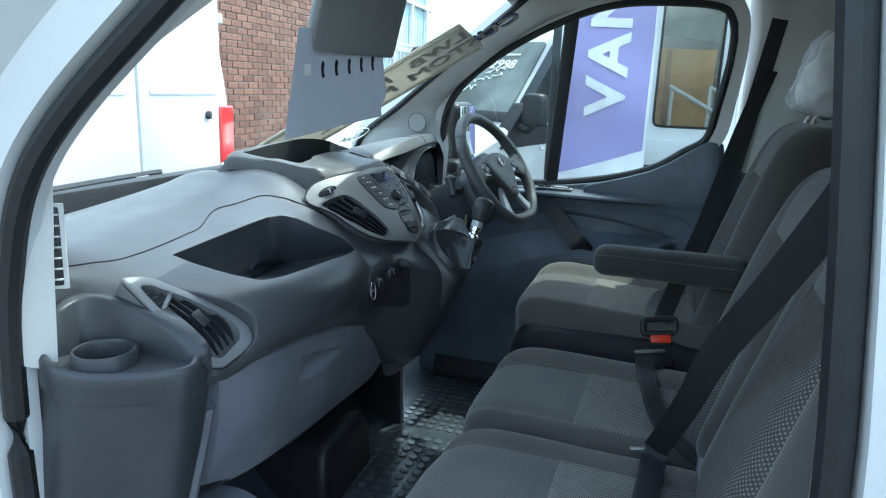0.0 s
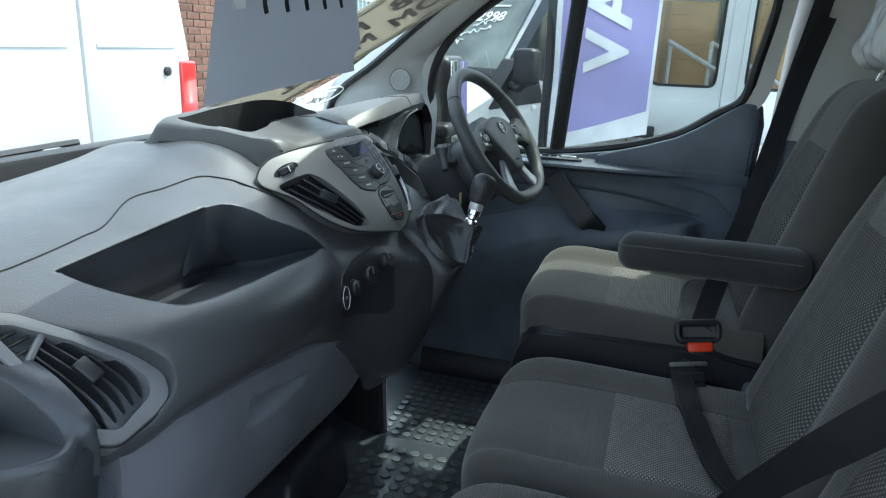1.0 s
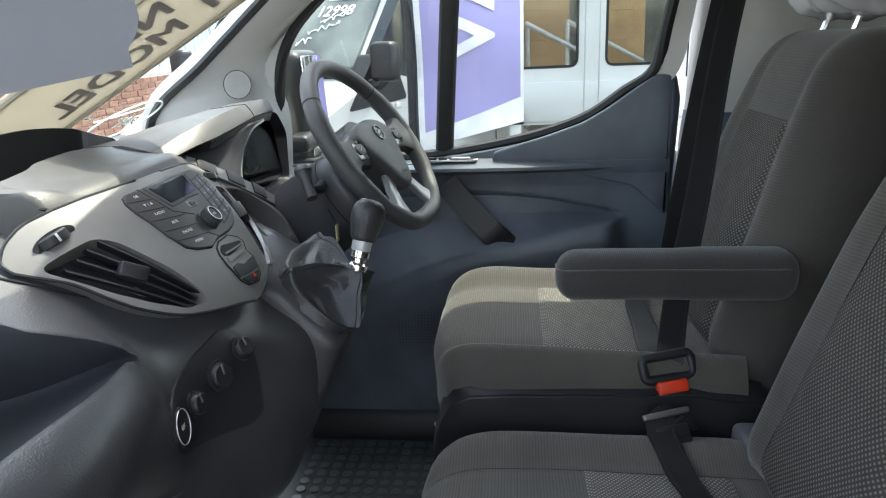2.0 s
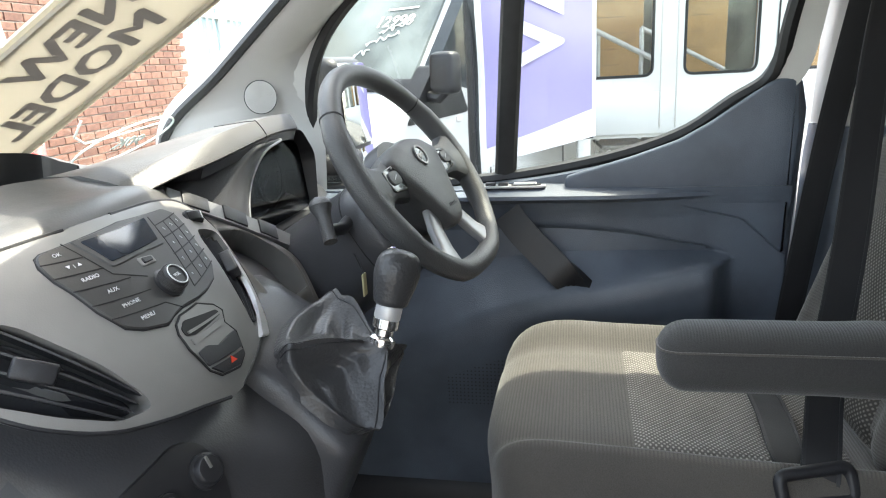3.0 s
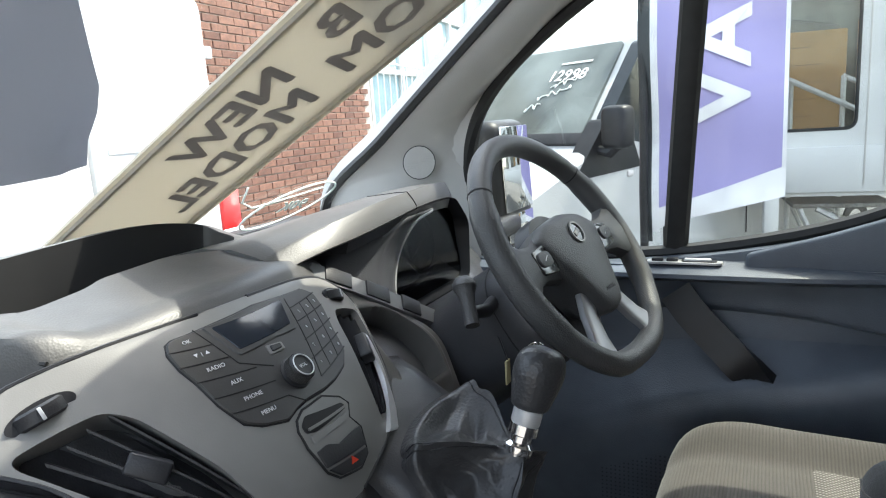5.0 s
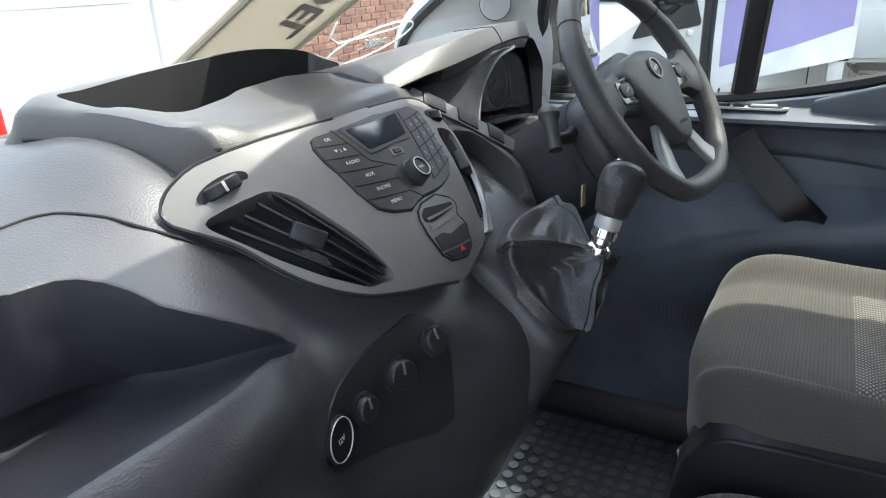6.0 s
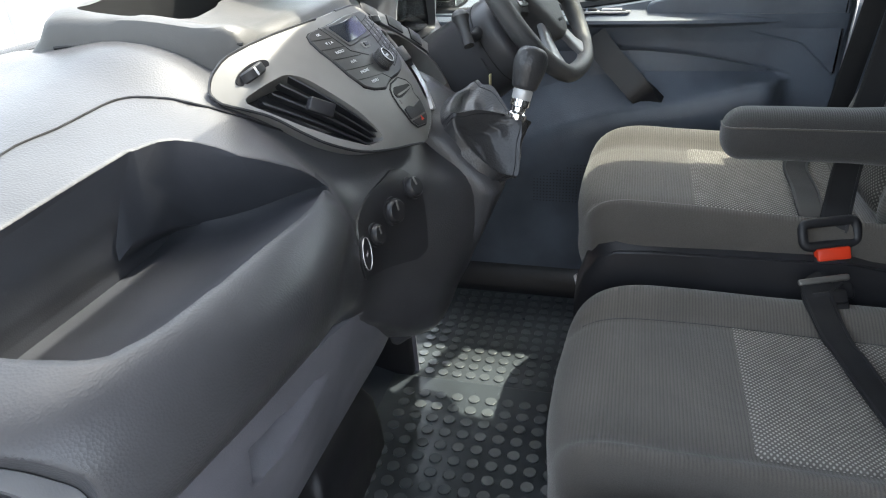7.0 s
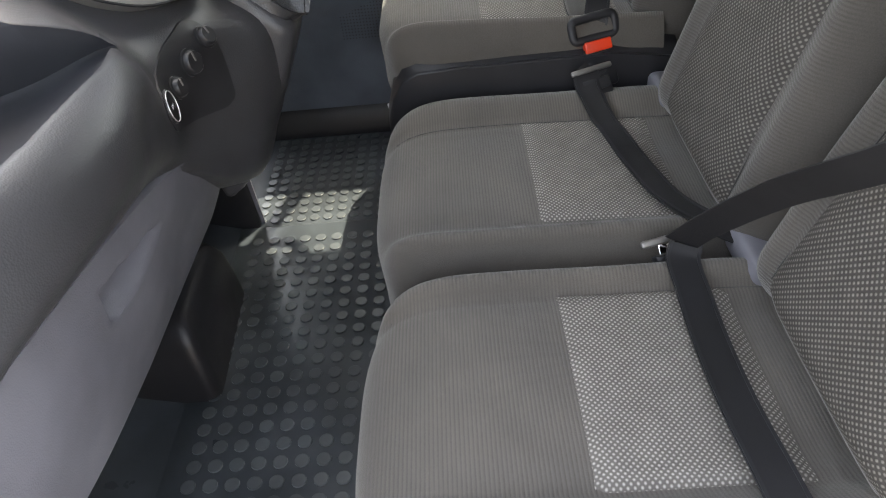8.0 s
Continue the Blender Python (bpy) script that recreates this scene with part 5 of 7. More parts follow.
# switch row and pocket right of the console
EA = [(0.150, 0.668, 1.474), (0.172, 0.640, 1.440), (0.176, 0.605, 1.400), (0.158, 0.548, 1.352), (0.120, 0.500, 1.312)]
EB = [(0.180, 0.668, 1.468), (0.245, 0.630, 1.424), (0.320, 0.600, 1.378), (0.345, 0.565, 1.338), (0.310, 0.520, 1.280)]
g = bmesh.new()
ca, cb = catmull(EA, 22), catmull(EB, 22)
NU, NV = 90, len(ca) - 1
vs = []
for j in range(NV + 1):
    for i in range(NU + 1):
        u, v = i / NU, j / NV
        p = ca[j].lerp(cb[j], u)
        across = (cb[j] - ca[j]).normalized()
        down = (ca[min(NV, j + 1)] - ca[max(0, j - 1)]).normalized()
        nrm = across.cross(down).normalized()
        if nrm.y < 0:
            nrm.negate()
        top = 0.36 + 0.10 * abs(2 * u - 1) ** 3
        k = step(0.115, 0.150, u) * (1 - step(0.80, 0.835, u)) * step(top, top + 0.035, v) * (1 - step(0.87, 0.90, v))
        rim = math.exp(-((k - 0.02) / 0.25) ** 2) * step(0.04, 0.10, u) * (1 - step(0.86, 0.94, u)) * step(0.27, 0.34, v) * (1 - step(0.92, 0.97, v))
        lip = 0.004 * step(0.70, 0.72, v) * (1 - step(0.755, 0.775, v)) * k
        vs.append(g.verts.new(p + nrm * ((0.046 - 0.020 * v) * k - 0.0045 * rim - lip) + Vector((0, 0, -0.012 * k))))
for j in range(NV):
    for i in range(NU):
        k = j * (NU + 1) + i
        g.faces.new((vs[k], vs[k + 1], vs[k + NU + 2], vs[k + NU + 1]))
bmesh.ops.solidify(g, geom=g.faces, thickness=0.003)
part("side_pocket", g, PANEL, dash, "small open pocket beside the panel", True, 60)
ledge = [Vector(p) for p in ((0.176, 0.672, 1.472), (0.245, 0.632, 1.430), (0.320, 0.602, 1.384), (0.400, 0.590, 1.342))]
part("switch_ledge", loft([[p + o for o in (Vector((-0.004, -0.004, 0.0)), Vector((0.020, 0.002, 0.012)), Vector((0.03, 0.05, -0.01)), Vector((0.0, 0.05, -0.04)))] for p in catmull(ledge, 4)]), VENTGREY, dash)
for k in range(3):
    p = catmull(ledge, 4)[1 + 3 * k]
    q = catmull(ledge, 4)[3 + 3 * k]
    m = axes((p + q) / 2 + Vector((0.010, 0.0, 0.007)), q - p, (0.024, 0.006, 0.012))
    part("row_switch", transform(rbox((q - p).length * 0.94, 0.024, 0.006, 0.0015, 2), m), BLACK, dash)
neck = []
for x, e in ((0.028, 0.030), (0.032, 0.014), (0.042, 0.004), (0.07, 0.0), (0.13, 0.0), (0.19, 0.006), (0.215, 0.016), (0.225, 0.035)):
    k = (x - 0.05) * 0.10
    neck.append(catmull([(x, 0.60, 1.325), (x, 0.478 + e, 1.302 + k - e * 0.3), (x, 0.425 + e, 1.250 + k - e * 0.4), (x, 0.385 + e, 1.205 + k), (x, 0.388 + e, 1.178), (x, 0.412 + e, 1.120), (x, 0.455 + e, 1.03), (x, 0.52 + e, 0.92), (x, 0.60, 0.90)], 5, True))
part("console_neck", loft(neck), DASH, dash, "", True, 60)
part("console_side", rbox(0.22, 0.16, 0.40, 0.03, 3, (0.255, 0.735, 1.15)), BLACK, dash)
part("centre_support", rbox(0.035, 0.24, 0.46, 0.012, 3, (0.350, 0.785, 0.775)), BLACK, dash)
part("support_edge", loft([[Vector((x, y, z)) for x, y in ((0.348 + k, 0.655), (0.372 + k, 0.662), (0.372 + k, 0.70), (0.348 + k, 0.70))] for z, k in ((0.551, 0.006), (0.60, 0.0), (0.70, -0.008), (0.95, -0.012))]), GLOVE, dash, "pale edge strip")
part("toe_panel", rbox(1.0, 0.16, 0.52, 0.04, 3, (-0.42, 1.02, 0.80)), BLACK, dash)
arch = loft([rounded3([(-0.235 + e, 0.640 + e * 0.7), (0.10 - e, 0.655 + e * 0.7), (0.12 - e, 1.0), (-0.24 + e, 1.0)], 0.03, z) for z, e in ((0.545, 0.0), (0.62, 0.004), (0.69, 0.014), (0.73, 0.035), (0.745, 0.07))])
tagged(part("trim_foot_block", arch, BLACK, None, "", True, 60), "black moulded foot block on the cab floor", "trim", kind="structure")
tagged(part("trim_sill", loft([catmull([(0.79, y, 0.53), (0.79, y, 0.60), (0.82, y, 0.645), (0.88, y, 0.65), (0.90, y, 0.53)], 3, True) for y in (-0.28, 0.2, 0.7)]), BLACK, None, "", True, 50), "black plastic door sill along the cab floor", "trim", kind="structure")


STEEL = simple("dull_steel", (0.22, 0.21, 0.20), 0.4, 0.7)
# ---- gear lever ----
gear = thing("gear_lever", "black gear lever with chrome collar and wrinkled leather gaiter", "gear lever", (0.12, 0.42, 1.22))
topc = Vector((0.120, 0.368, 1.300))
# hem corners on the console: upper, outer, lower, inner
hem = [Vector(p) for p in ((0.208, 0.476, 1.328), (0.050, 0.482, 1.306), (0.050, 0.384, 1.214), (0.198, 0.380, 1.232))]
hem_mid = sum(hem, Vector()) / 4
hem_ring = []
for i in range(4):
    a, b = hem[i], hem[(i + 1) % 4]
    for k in range(24):
        u = k / 24
        p = a.lerp(b, u)
        out = (p - hem_mid).normalized()
        hem_ring.append(p + out * (0.010 * math.sin(math.pi * u) - 0.016 * abs(2 * u - 1) ** 6))
gn = (hem[2] - hem[0]).cross(hem[1] - hem[3]).normalized()
if gn.z < 0:
    gn.negate()
ax = (Vector((0.152, 0.343, 1.405)) - topc).normalized()
cu = ax.orthogonal().normalized()
cv = ax.cross(cu)
turn = max(range(96), key=lambda k: (cu * math.cos(2 * math.pi * k / 96) + cv * math.sin(2 * math.pi * k / 96)).dot((hem[0] - hem_mid).normalized()))
sense = 1 if (cu * math.cos(2 * math.pi * (turn + 24) / 96) + cv * math.sin(2 * math.pi * (turn + 24) / 96)).dot(hem[1] - hem[3]) > 0 else -1
secs = []
for k in range(41):
    s = k / 40
    ring = []
    for i in range(96):
        t = 2 * math.pi * (turn + sense * i) / 96
        q = topc + (cu * math.cos(t) + cv * math.sin(t)) * 0.0155
        p = hem_ring[i]
        u = (i % 24) / 24
        corner = abs(2 * u - 1) ** 2
        puff = math.sin(math.pi * s ** 0.60)
        c = p.lerp(q, s ** 0.92)
        out = (p - hem_mid).normalized()
        edge_ = abs(2 * u - 1)
        corner = edge_ ** 3
        # the hem rolls out over its frame
        roll = math.exp(-((s - 0.07) / 0.07) ** 2)
        c += out * 0.008 * roll + gn * (0.008 * roll - 0.010 * max(0.0, 1 - s / 0.05))
        # stiff ridges rise at the corners, the faces between them sink into creases
        c += gn * puff * (0.030 * corner - 0.004) + out * puff * (0.014 * corner - 0.012 * (1 - corner))
        crease_ = abs(((s * 2.6 + 0.55 * edge_ + 0.35 * (i // 24)) % 1.0) * 2 - 1)
        c += (gn * 0.6 + out) * 0.013 * (crease_ - 0.5) * puff * (1 - s) ** 0.5 * (1 - corner)
        c += out * 0.009 * noise.noise(Vector((i * 0.11, s * 3.2, 2.0))) * puff
        # slack leather hangs over on the low side
        sag = math.exp(-((s - 0.22) / 0.16) ** 2) * max(0.0, math.cos((i - 52) / 96 * 2 * math.pi)) ** 2
        c += out * 0.016 * sag - Vector((0, 0, 0.020)) * sag
        ring.append(c)
    secs.append(ring)
gaiter = part("gaiter", loft(secs), LEATHER, gear, "wrinkled black leather gaiter", True, 70)
for i in (0, 24, 48, 72):
    for d in (1, -1):
        part("stitch_seam", tube([sec[(i + d) % 96] + gn * 0.0006 for sec in secs[1:37]], 0.0009, 5), BLACK, gaiter)
gm = axes(topc, Vector((1, 0, 0)), ax.cross(Vector((1, 0, 0))))
gm = Matrix.Translation(topc) @ ax.to_track_quat("Z", "Y").to_matrix().to_4x4()
part("collar", transform(lathe([(0.016, -0.004), (0.017, 0.0), (0.017, 0.006), (0.0125, 0.010), (0.0125, 0.017), (0.0165, 0.019), (0.0165, 0.030), (0.012, 0.033)], 24), gm), CHROME, gear, "chrome collar")
part("sleeve", transform(lathe([(0.0155, 0.030), (0.0165, 0.033), (0.0165, 0.046), (0.014, 0.049)], 24), gm), SILVER, gear)
prof = [(p.x, p.y) for p in catmull([(0.014, 0.046, 0), (0.0195, 0.050, 0), (0.0225, 0.062, 0), (0.0262, 0.080, 0), (0.0268, 0.093, 0), (0.0240, 0.106, 0), (0.0160, 0.1145, 0), (0.0010, 0.1175, 0)], 5)]
part("knob", transform(lathe(prof, 40), gm @ Matrix.Diagonal((0.95, 1.12, 1, 1))), LEATHER, gear, "black leather-grained knob", True, 80)
ball = [(0.020 * math.sin(a), -0.026 * math.cos(a)) for a in [math.pi * k / 16 for k in range(17)]]
ball[0], ball[-1] = (0.0004, -0.026), (0.0004, 0.026)
capm = gm @ Matrix.Translation((0.0105, -0.006, 0.0915)) @ pose(0, 0, 0, 0, 24, 0)
part("cap_plate", transform(lathe(ball, 32), capm @ Matrix.Diagonal((0.95, 1.05, 1.02, 1))), GLOSS, gear, "gloss black inlay", True, 80)
ring_ = [capm @ Vector((0.0015, 0.0217 * math.cos(a), 0.0270 * math.sin(a))) for a in [2 * math.pi * k / 36 for k in range(36)]]
part("inlay", tube(ring_, 0.0022, 8, True), CHROME, gear, "bright line round the inlay")

# ---- steering wheel and column ----
WC = Vector((0.456, 0.391, 1.458))
WN = Vector((-0.13, -0.82, 0.565)).normalized()
wup = (Vector((0, 0, 1)) - WN * WN.z).normalized()
wm = axes(WC, wup.cross(WN), wup)
wheel = thing("steering_wheel", "dark grey leather-grained steering wheel with a padded hub", "steering wheel", WC)
R = 0.188
pts = []
for k in range(64):
    t = 2 * math.pi * k / 64
    y = math.sin(t) * R
    if y < -0.93 * R:
        y = -0.93 * R - (abs(y) - 0.93 * R) * 0.4
    pts.append(wm @ Vector((math.cos(t) * R, y, 0)))
part("rim", tube(pts, [0.0175 + 0.0020 * (abs(math.sin(2 * math.pi * k / 64)) < 0.5) for k in range(64)], 14, True, up=WN), WHEELSKIN, wheel)
for a in (38, 142):
    c = wm @ Vector((math.cos(radians(a)) * R, math.sin(radians(a)) * R * (0.95 if a > 180 else 1), 0))
    d = wm.to_3x3() @ Vector((-math.sin(radians(a)), math.cos(radians(a)), 0))
    part("rim_joint", tube([c - d * 0.0011, c + d * 0.0011], 0.0181, 16, up=WN), GROOVE, wheel)
shield = rounded([(-0.104, 0.026), (-0.06, 0.048), (0, 0.056), (0.06, 0.048), (0.104, 0.026), (0.088, -0.010), (0.056, -0.060), (0.032, -0.104), (0, -0.113), (-0.032, -0.104), (-0.056, -0.060), (-0.088, -0.010)], 0.014, 4)
hub = loft([[Vector((p[0] * k, -0.015 + (p[1] + 0.015) * k, z - 0.5 * (p[0] * k) ** 2)) for p in shield] for z, k in ((-0.05, 0.86), (-0.02, 0.97), (0.0, 1.0), (0.008, 0.99), (0.014, 0.95), (0.018, 0.87), (0.020, 0.72), (0.021, 0.45), (0.0214, 0.15))])
hubp = part("hub_cover", transform(hub, wm), WHEELSKIN, wheel, "padded hub cover", True, 75)
emb = part("emblem", transform(lathe([(0.001, 0.026), (0.0165, 0.026), (0.0165, 0.029), (0.001, 0.029)], 28), wm @ Matrix.Translation((0.0, 0.016, -0.0068))), GLOSS, hubp, "round dark emblem with a bright ring")
part("emblem_ring", transform(lathe([(0.015, 0.0285), (0.018, 0.0285), (0.018, 0.031), (0.015, 0.031)], 28, None, True), wm @ Matrix.Translation((0.0, 0.016, -0.0068))), STEEL, emb)
part("emblem_bar", transform(rbox(0.02, 0.008, 0.002, 0.001, 1, (0, 0, 0.0295)), wm @ Matrix.Translation((0.0, 0.016, -0.0068)) @ pose(0, 0, 0, 0, 0, 20)), STEEL, emb)
part("airbag_mark", transform(words("AIRBAG", 0.009, 0.0002), wm @ Matrix.Translation((0.0, -0.078, 0.0206))), BLACK, hubp, "", False)
SATIN = simple("satin_spoke", (0.30, 0.30, 0.31), 0.40, 0.3)
for s in (1, -1):
    wing = [(0.05, 0.002, -0.012, 0.046), (0.085, 0.002, -0.010, 0.036), (0.115, 0.000, -0.007, 0.029), (0.140, -0.002, -0.004, 0.031), (0.160, -0.004, -0.002, 0.042), (0.176, -0.006, 0.0, 0.062)]
    sp = loft([[wm @ Vector((s * x, y + w * u, z + v)) for u, v in ((1, -0.002), (0.94, 0.008), (0.7, 0.0135), (0, 0.0155), (-0.7, 0.0135), (-0.94, 0.008), (-1, -0.002), (-0.9, -0.013), (0, -0.017), (0.9, -0.013))] for x, y, z, w in wing])
    part("spoke", sp, WHEELSKIN, wheel)
    ring8 = [(math.copysign(abs(math.cos(a)) ** 0.6, math.cos(a)), math.copysign(abs(math.sin(a)) ** 0.6, math.sin(a))) for a in np.linspace(0, 2 * math.pi, 17)[:-1]]
    sp = loft([[wm @ Vector((s * (x + 0.017 * w * p[0]), y + 0.006 * p[0], z + 0.008 * p[1])) for p in ring8] for x, y, z, w in ((0.038, -0.066, -0.004, 0.9), (0.055, -0.098, -0.008, 0.9), (0.070, -0.130, -0.006, 1.05), (0.082, -0.150, -0.002, 1.35), (0.090, -0.166, 0.0, 1.8))])
    part("spoke", sp, SATIN, wheel, "silver lower spoke")
    pod = part("spoke_bezel", transform(prism(rounded([(-0.030, -0.024), (0.024, -0.018), (0.026, 0.018), (-0.024, 0.022)], 0.010), -0.002, 0.0045, "z", 0.002), wm @ Matrix.Translation((s * 0.108, -0.002, 0.0065)) @ pose(0, 0, 0, 0, 0, 0 if s > 0 else 180)), GLOSS, wheel, "gloss black control bezel")
    part("spoke_button", transform(prism(rounded([(-0.017, -0.011), (0.017, -0.011), (0.017, 0.011), (-0.017, 0.011)], 0.0105), 0, 0.004, "z", 0.0015), wm @ Matrix.Translation((s * 0.110, 0.0, 0.0105))), WHEELSKIN, pod)
    part("button_mark", transform(rbox(0.014, 0.0012, 0.0006, 0.0002, 1, (0, 0, 0.0043)), wm @ Matrix.Translation((s * 0.110, 0.0, 0.0105)) @ pose(0, 0, 0, 0, 0, 28)), SILVER, pod)
shroud = []
for z, k in ((-0.052, 0.86), (-0.058, 0.95), (-0.068, 0.99), (-0.10, 1.0), (-0.16, 1.03), (-0.23, 1.08), (-0.30, 1.12)):
    shroud.append([Vector((-0.010 + 0.110 * k * math.copysign(abs(math.cos(a)) ** 0.75, math.cos(a)), -0.048 + 0.092 * k * math.copysign(abs(math.sin(a)) ** 0.75, math.sin(a)), z)) for a in np.linspace(0, 2 * math.pi, 41)[:-1]])
part("column_shroud", transform(loft(shroud), wm), DASH, dash, "rounded column shroud", True, 60)
part("shroud_seam", tube([wm @ Vector((p.x, p.y, p.z)) for p in shroud[3]], 0.0012, 5, True), GROOVE, dash)
part("column_collar", transform(lathe([(0.06, -0.055), (0.07, -0.05), (0.07, -0.02), (0.05, -0.015)], 28), wm), BLACK, wheel)
for s in (-1, 1):
    mx_ = 0.0 if s < 0 else 0.30
    tip = Vector((0.306 + mx_, 0.503, 1.433))
    low = Vector((0.274 + mx_ * 1.15, 0.480, 1.386))
    root_ = wm @ Vector((s * 0.06, 0.0, -0.10))
    stalk = thing("stalk", "black control stalk beside the steering column", "stalk", root_, "column stalks")
    part("arm", tube([root_, root_.lerp(low, 0.6), low.lerp(tip, 0.3)], [0.012, 0.010, 0.009], 10), BLACK, stalk)
    spine = catmull([low, low.lerp(tip, 0.35), low.lerp(tip, 0.8), tip, tip + Vector((0.002, 0.002, 0.013))], 3)
    girth = [0.0105, 0.0105, 0.0102, 0.0100, 0.0102, 0.0112, 0.0130, 0.0150, 0.0168, 0.0172, 0.0162, 0.0130, 0.0060]
    part("grip", tube(spine, girth[:len(spine)], 14), WHEELSKIN, stalk)
part("knee_cover", rbox(0.5, 0.12, 0.3, 0.05, 4, (0.55, 0.775, 1.14)), BLACK, dash)
key = thing("key_tag", "small pale paper key tag hanging from the ignition", "key tag", (0.36, 0.45, 1.33))
part("tag", rbox(0.016, 0.003, 0.035, 0.001, 1, (0.325, 0.452, 1.305)), simple("paper_tag", (0.7, 0.62, 0.35), 0.7), key)
part("string", tube([(0.325, 0.452, 1.322), (0.345, 0.47, 1.345), (0.37, 0.50, 1.36)], 0.0015, 5), BLACK, key)
ped = thing("pedals", "black pedals under the dash", "pedals", (0.5, 0.85, 0.7))
for x in (0.36, 0.47, 0.58):
    part("pedal", transform(rbox(0.06, 0.07, 0.015, 0.006, 2), axes((x, 0.83, 0.70), (1, 0, 0), (0, 0.5, 0.8))), BLACK, ped)
    part("lever", tube([(x, 0.84, 0.71), (x, 0.95, 0.85), (x, 1.0, 1.0)], 0.010, 6), BLACK, ped)


# ---- seats ----
def dome(a, p=4.0):
    """1 in the middle, falling round to 0 at a = -1 and 1."""
    return max(0.0, 1 - abs(a) ** p) ** (1 / p)


def spread(n, k=0.62):
    """n + 1 values from -1 to 1, closer together at the ends."""
    return [math.copysign(1 - (1 - abs(t)) ** (1 / k), t) if abs(t) < 1 else t for t in [-1 + 2 * i / n for i in range(n + 1)]]


def skin(grid, down):
    """Closed body: a grid of points on top, its border drawn by 'down'."""
    bm = bmesh.new()
    rows = [[bm.verts.new(p) for p in r] for r in grid]
    for a, b in zip(rows, rows[1:]):
        for i in range(len(a) - 1):
            bm.faces.new((a[i], a[i + 1], b[i + 1], b[i]))
    edge = rows[0] + [r[-1] for r in rows[1:-1]] + list(reversed(rows[-1])) + [r[0] for r in reversed(rows[1:-1])]
    low = [bm.verts.new(v.co + Vector(down)) for v in edge]
    for i in range(len(edge)):
        j = (i + 1) % len(edge)
        bm.faces.new((edge[i], low[i], low[j], edge[j]))
    bm.faces.new(low)
    return bm


def make_cushion(parent, x0, x1, sa, sb, y0, y1, zt, thick, rise=0.010):
    """Seat cushion from x0 to x1 with seams at sa and sb, rolled front edge and side bolsters."""
    cx, hw = (x0 + x1) / 2, (x1 - x0) / 2
    rng = random.Random(int(abs(cx) * 1000))
    ph = rng.uniform(0, 9)

    def f(a, v):
        """a: -1..1 across, v: 0 back .. 1 front."""
        x = cx + hw * a
        fr = max(0.0, (v - 0.66) / 0.34)
        edge = dome(a, 6.5) * dome(fr, 3.4)
        side = min((x - sa) / max(0.02, sa - x0), (sb - x) / max(0.02, x1 - sb))
        z = zt - thick + thick * edge
        z += rise * (v - 0.5) * edge + 0.030 * math.exp(-((side + 0.45) / 0.36) ** 2) * edge - 0.005 * math.exp(-(side / 0.07) ** 2)
        z += (0.012 * math.sin(math.pi * v) - 0.014 * (1 - v)) * step(-0.1, 0.6, side)
        z += 0.0022 * noise.noise(Vector((x * 7 + ph, v * 4, 0)))
        w = 1 - 0.13 * fr ** 2.6 - 0.02 * (1 - step(0.0, 0.12, v))
        y = y0 + (y1 - y0) * v - 0.040 * abs(a) ** 3 * fr - 0.018 * (1 - edge) * step(0.6, 1.0, v)
        return Vector((cx + hw * a * w, y, z))
    aa = spread(44)
    vv = [1 - (1 - i / 34) ** 1.35 for i in range(35)]
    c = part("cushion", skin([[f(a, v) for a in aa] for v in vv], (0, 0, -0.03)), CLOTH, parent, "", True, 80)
    la, lb = (sa - cx) / hw, (sb - cx) / hw

    def vof(y):
        return (y - y0) / (y1 - y0)
    va0, vb0 = vof(y0 + 0.070), vof(0.055 if zt > 1.05 else 0.0)
    n, m = 24, 20
    g = bmesh.new()
    top = []
    for i in range(n + 1):
        for j in range(m + 1):
            rim = i in (0, n) or j in (0, m)
            p = f(la + (lb - la) * i / n, va0 + (vb0 - va0) * j / m)
            top.append(g.verts.new(p + Vector((0, 0, -0.0005 if rim else 0.0055))))
    for i in range(n):
        for j in range(m):
            k = i * (m + 1) + j
            g.faces.new((top[k], top[k + 1], top[k + m + 2], top[k + m + 1]))
    part("seat_insert", g, WEAVE, c, "paler knotted weave insert", True, 80)
    for a in (la, lb):
        part("stitch_seam", tube([f(a, 0.04 + 0.88 * j / 20) + Vector((0, 0, 0.0002)) for j in range(21)], 0.0011, 6), CLOTHD, c)
    return c


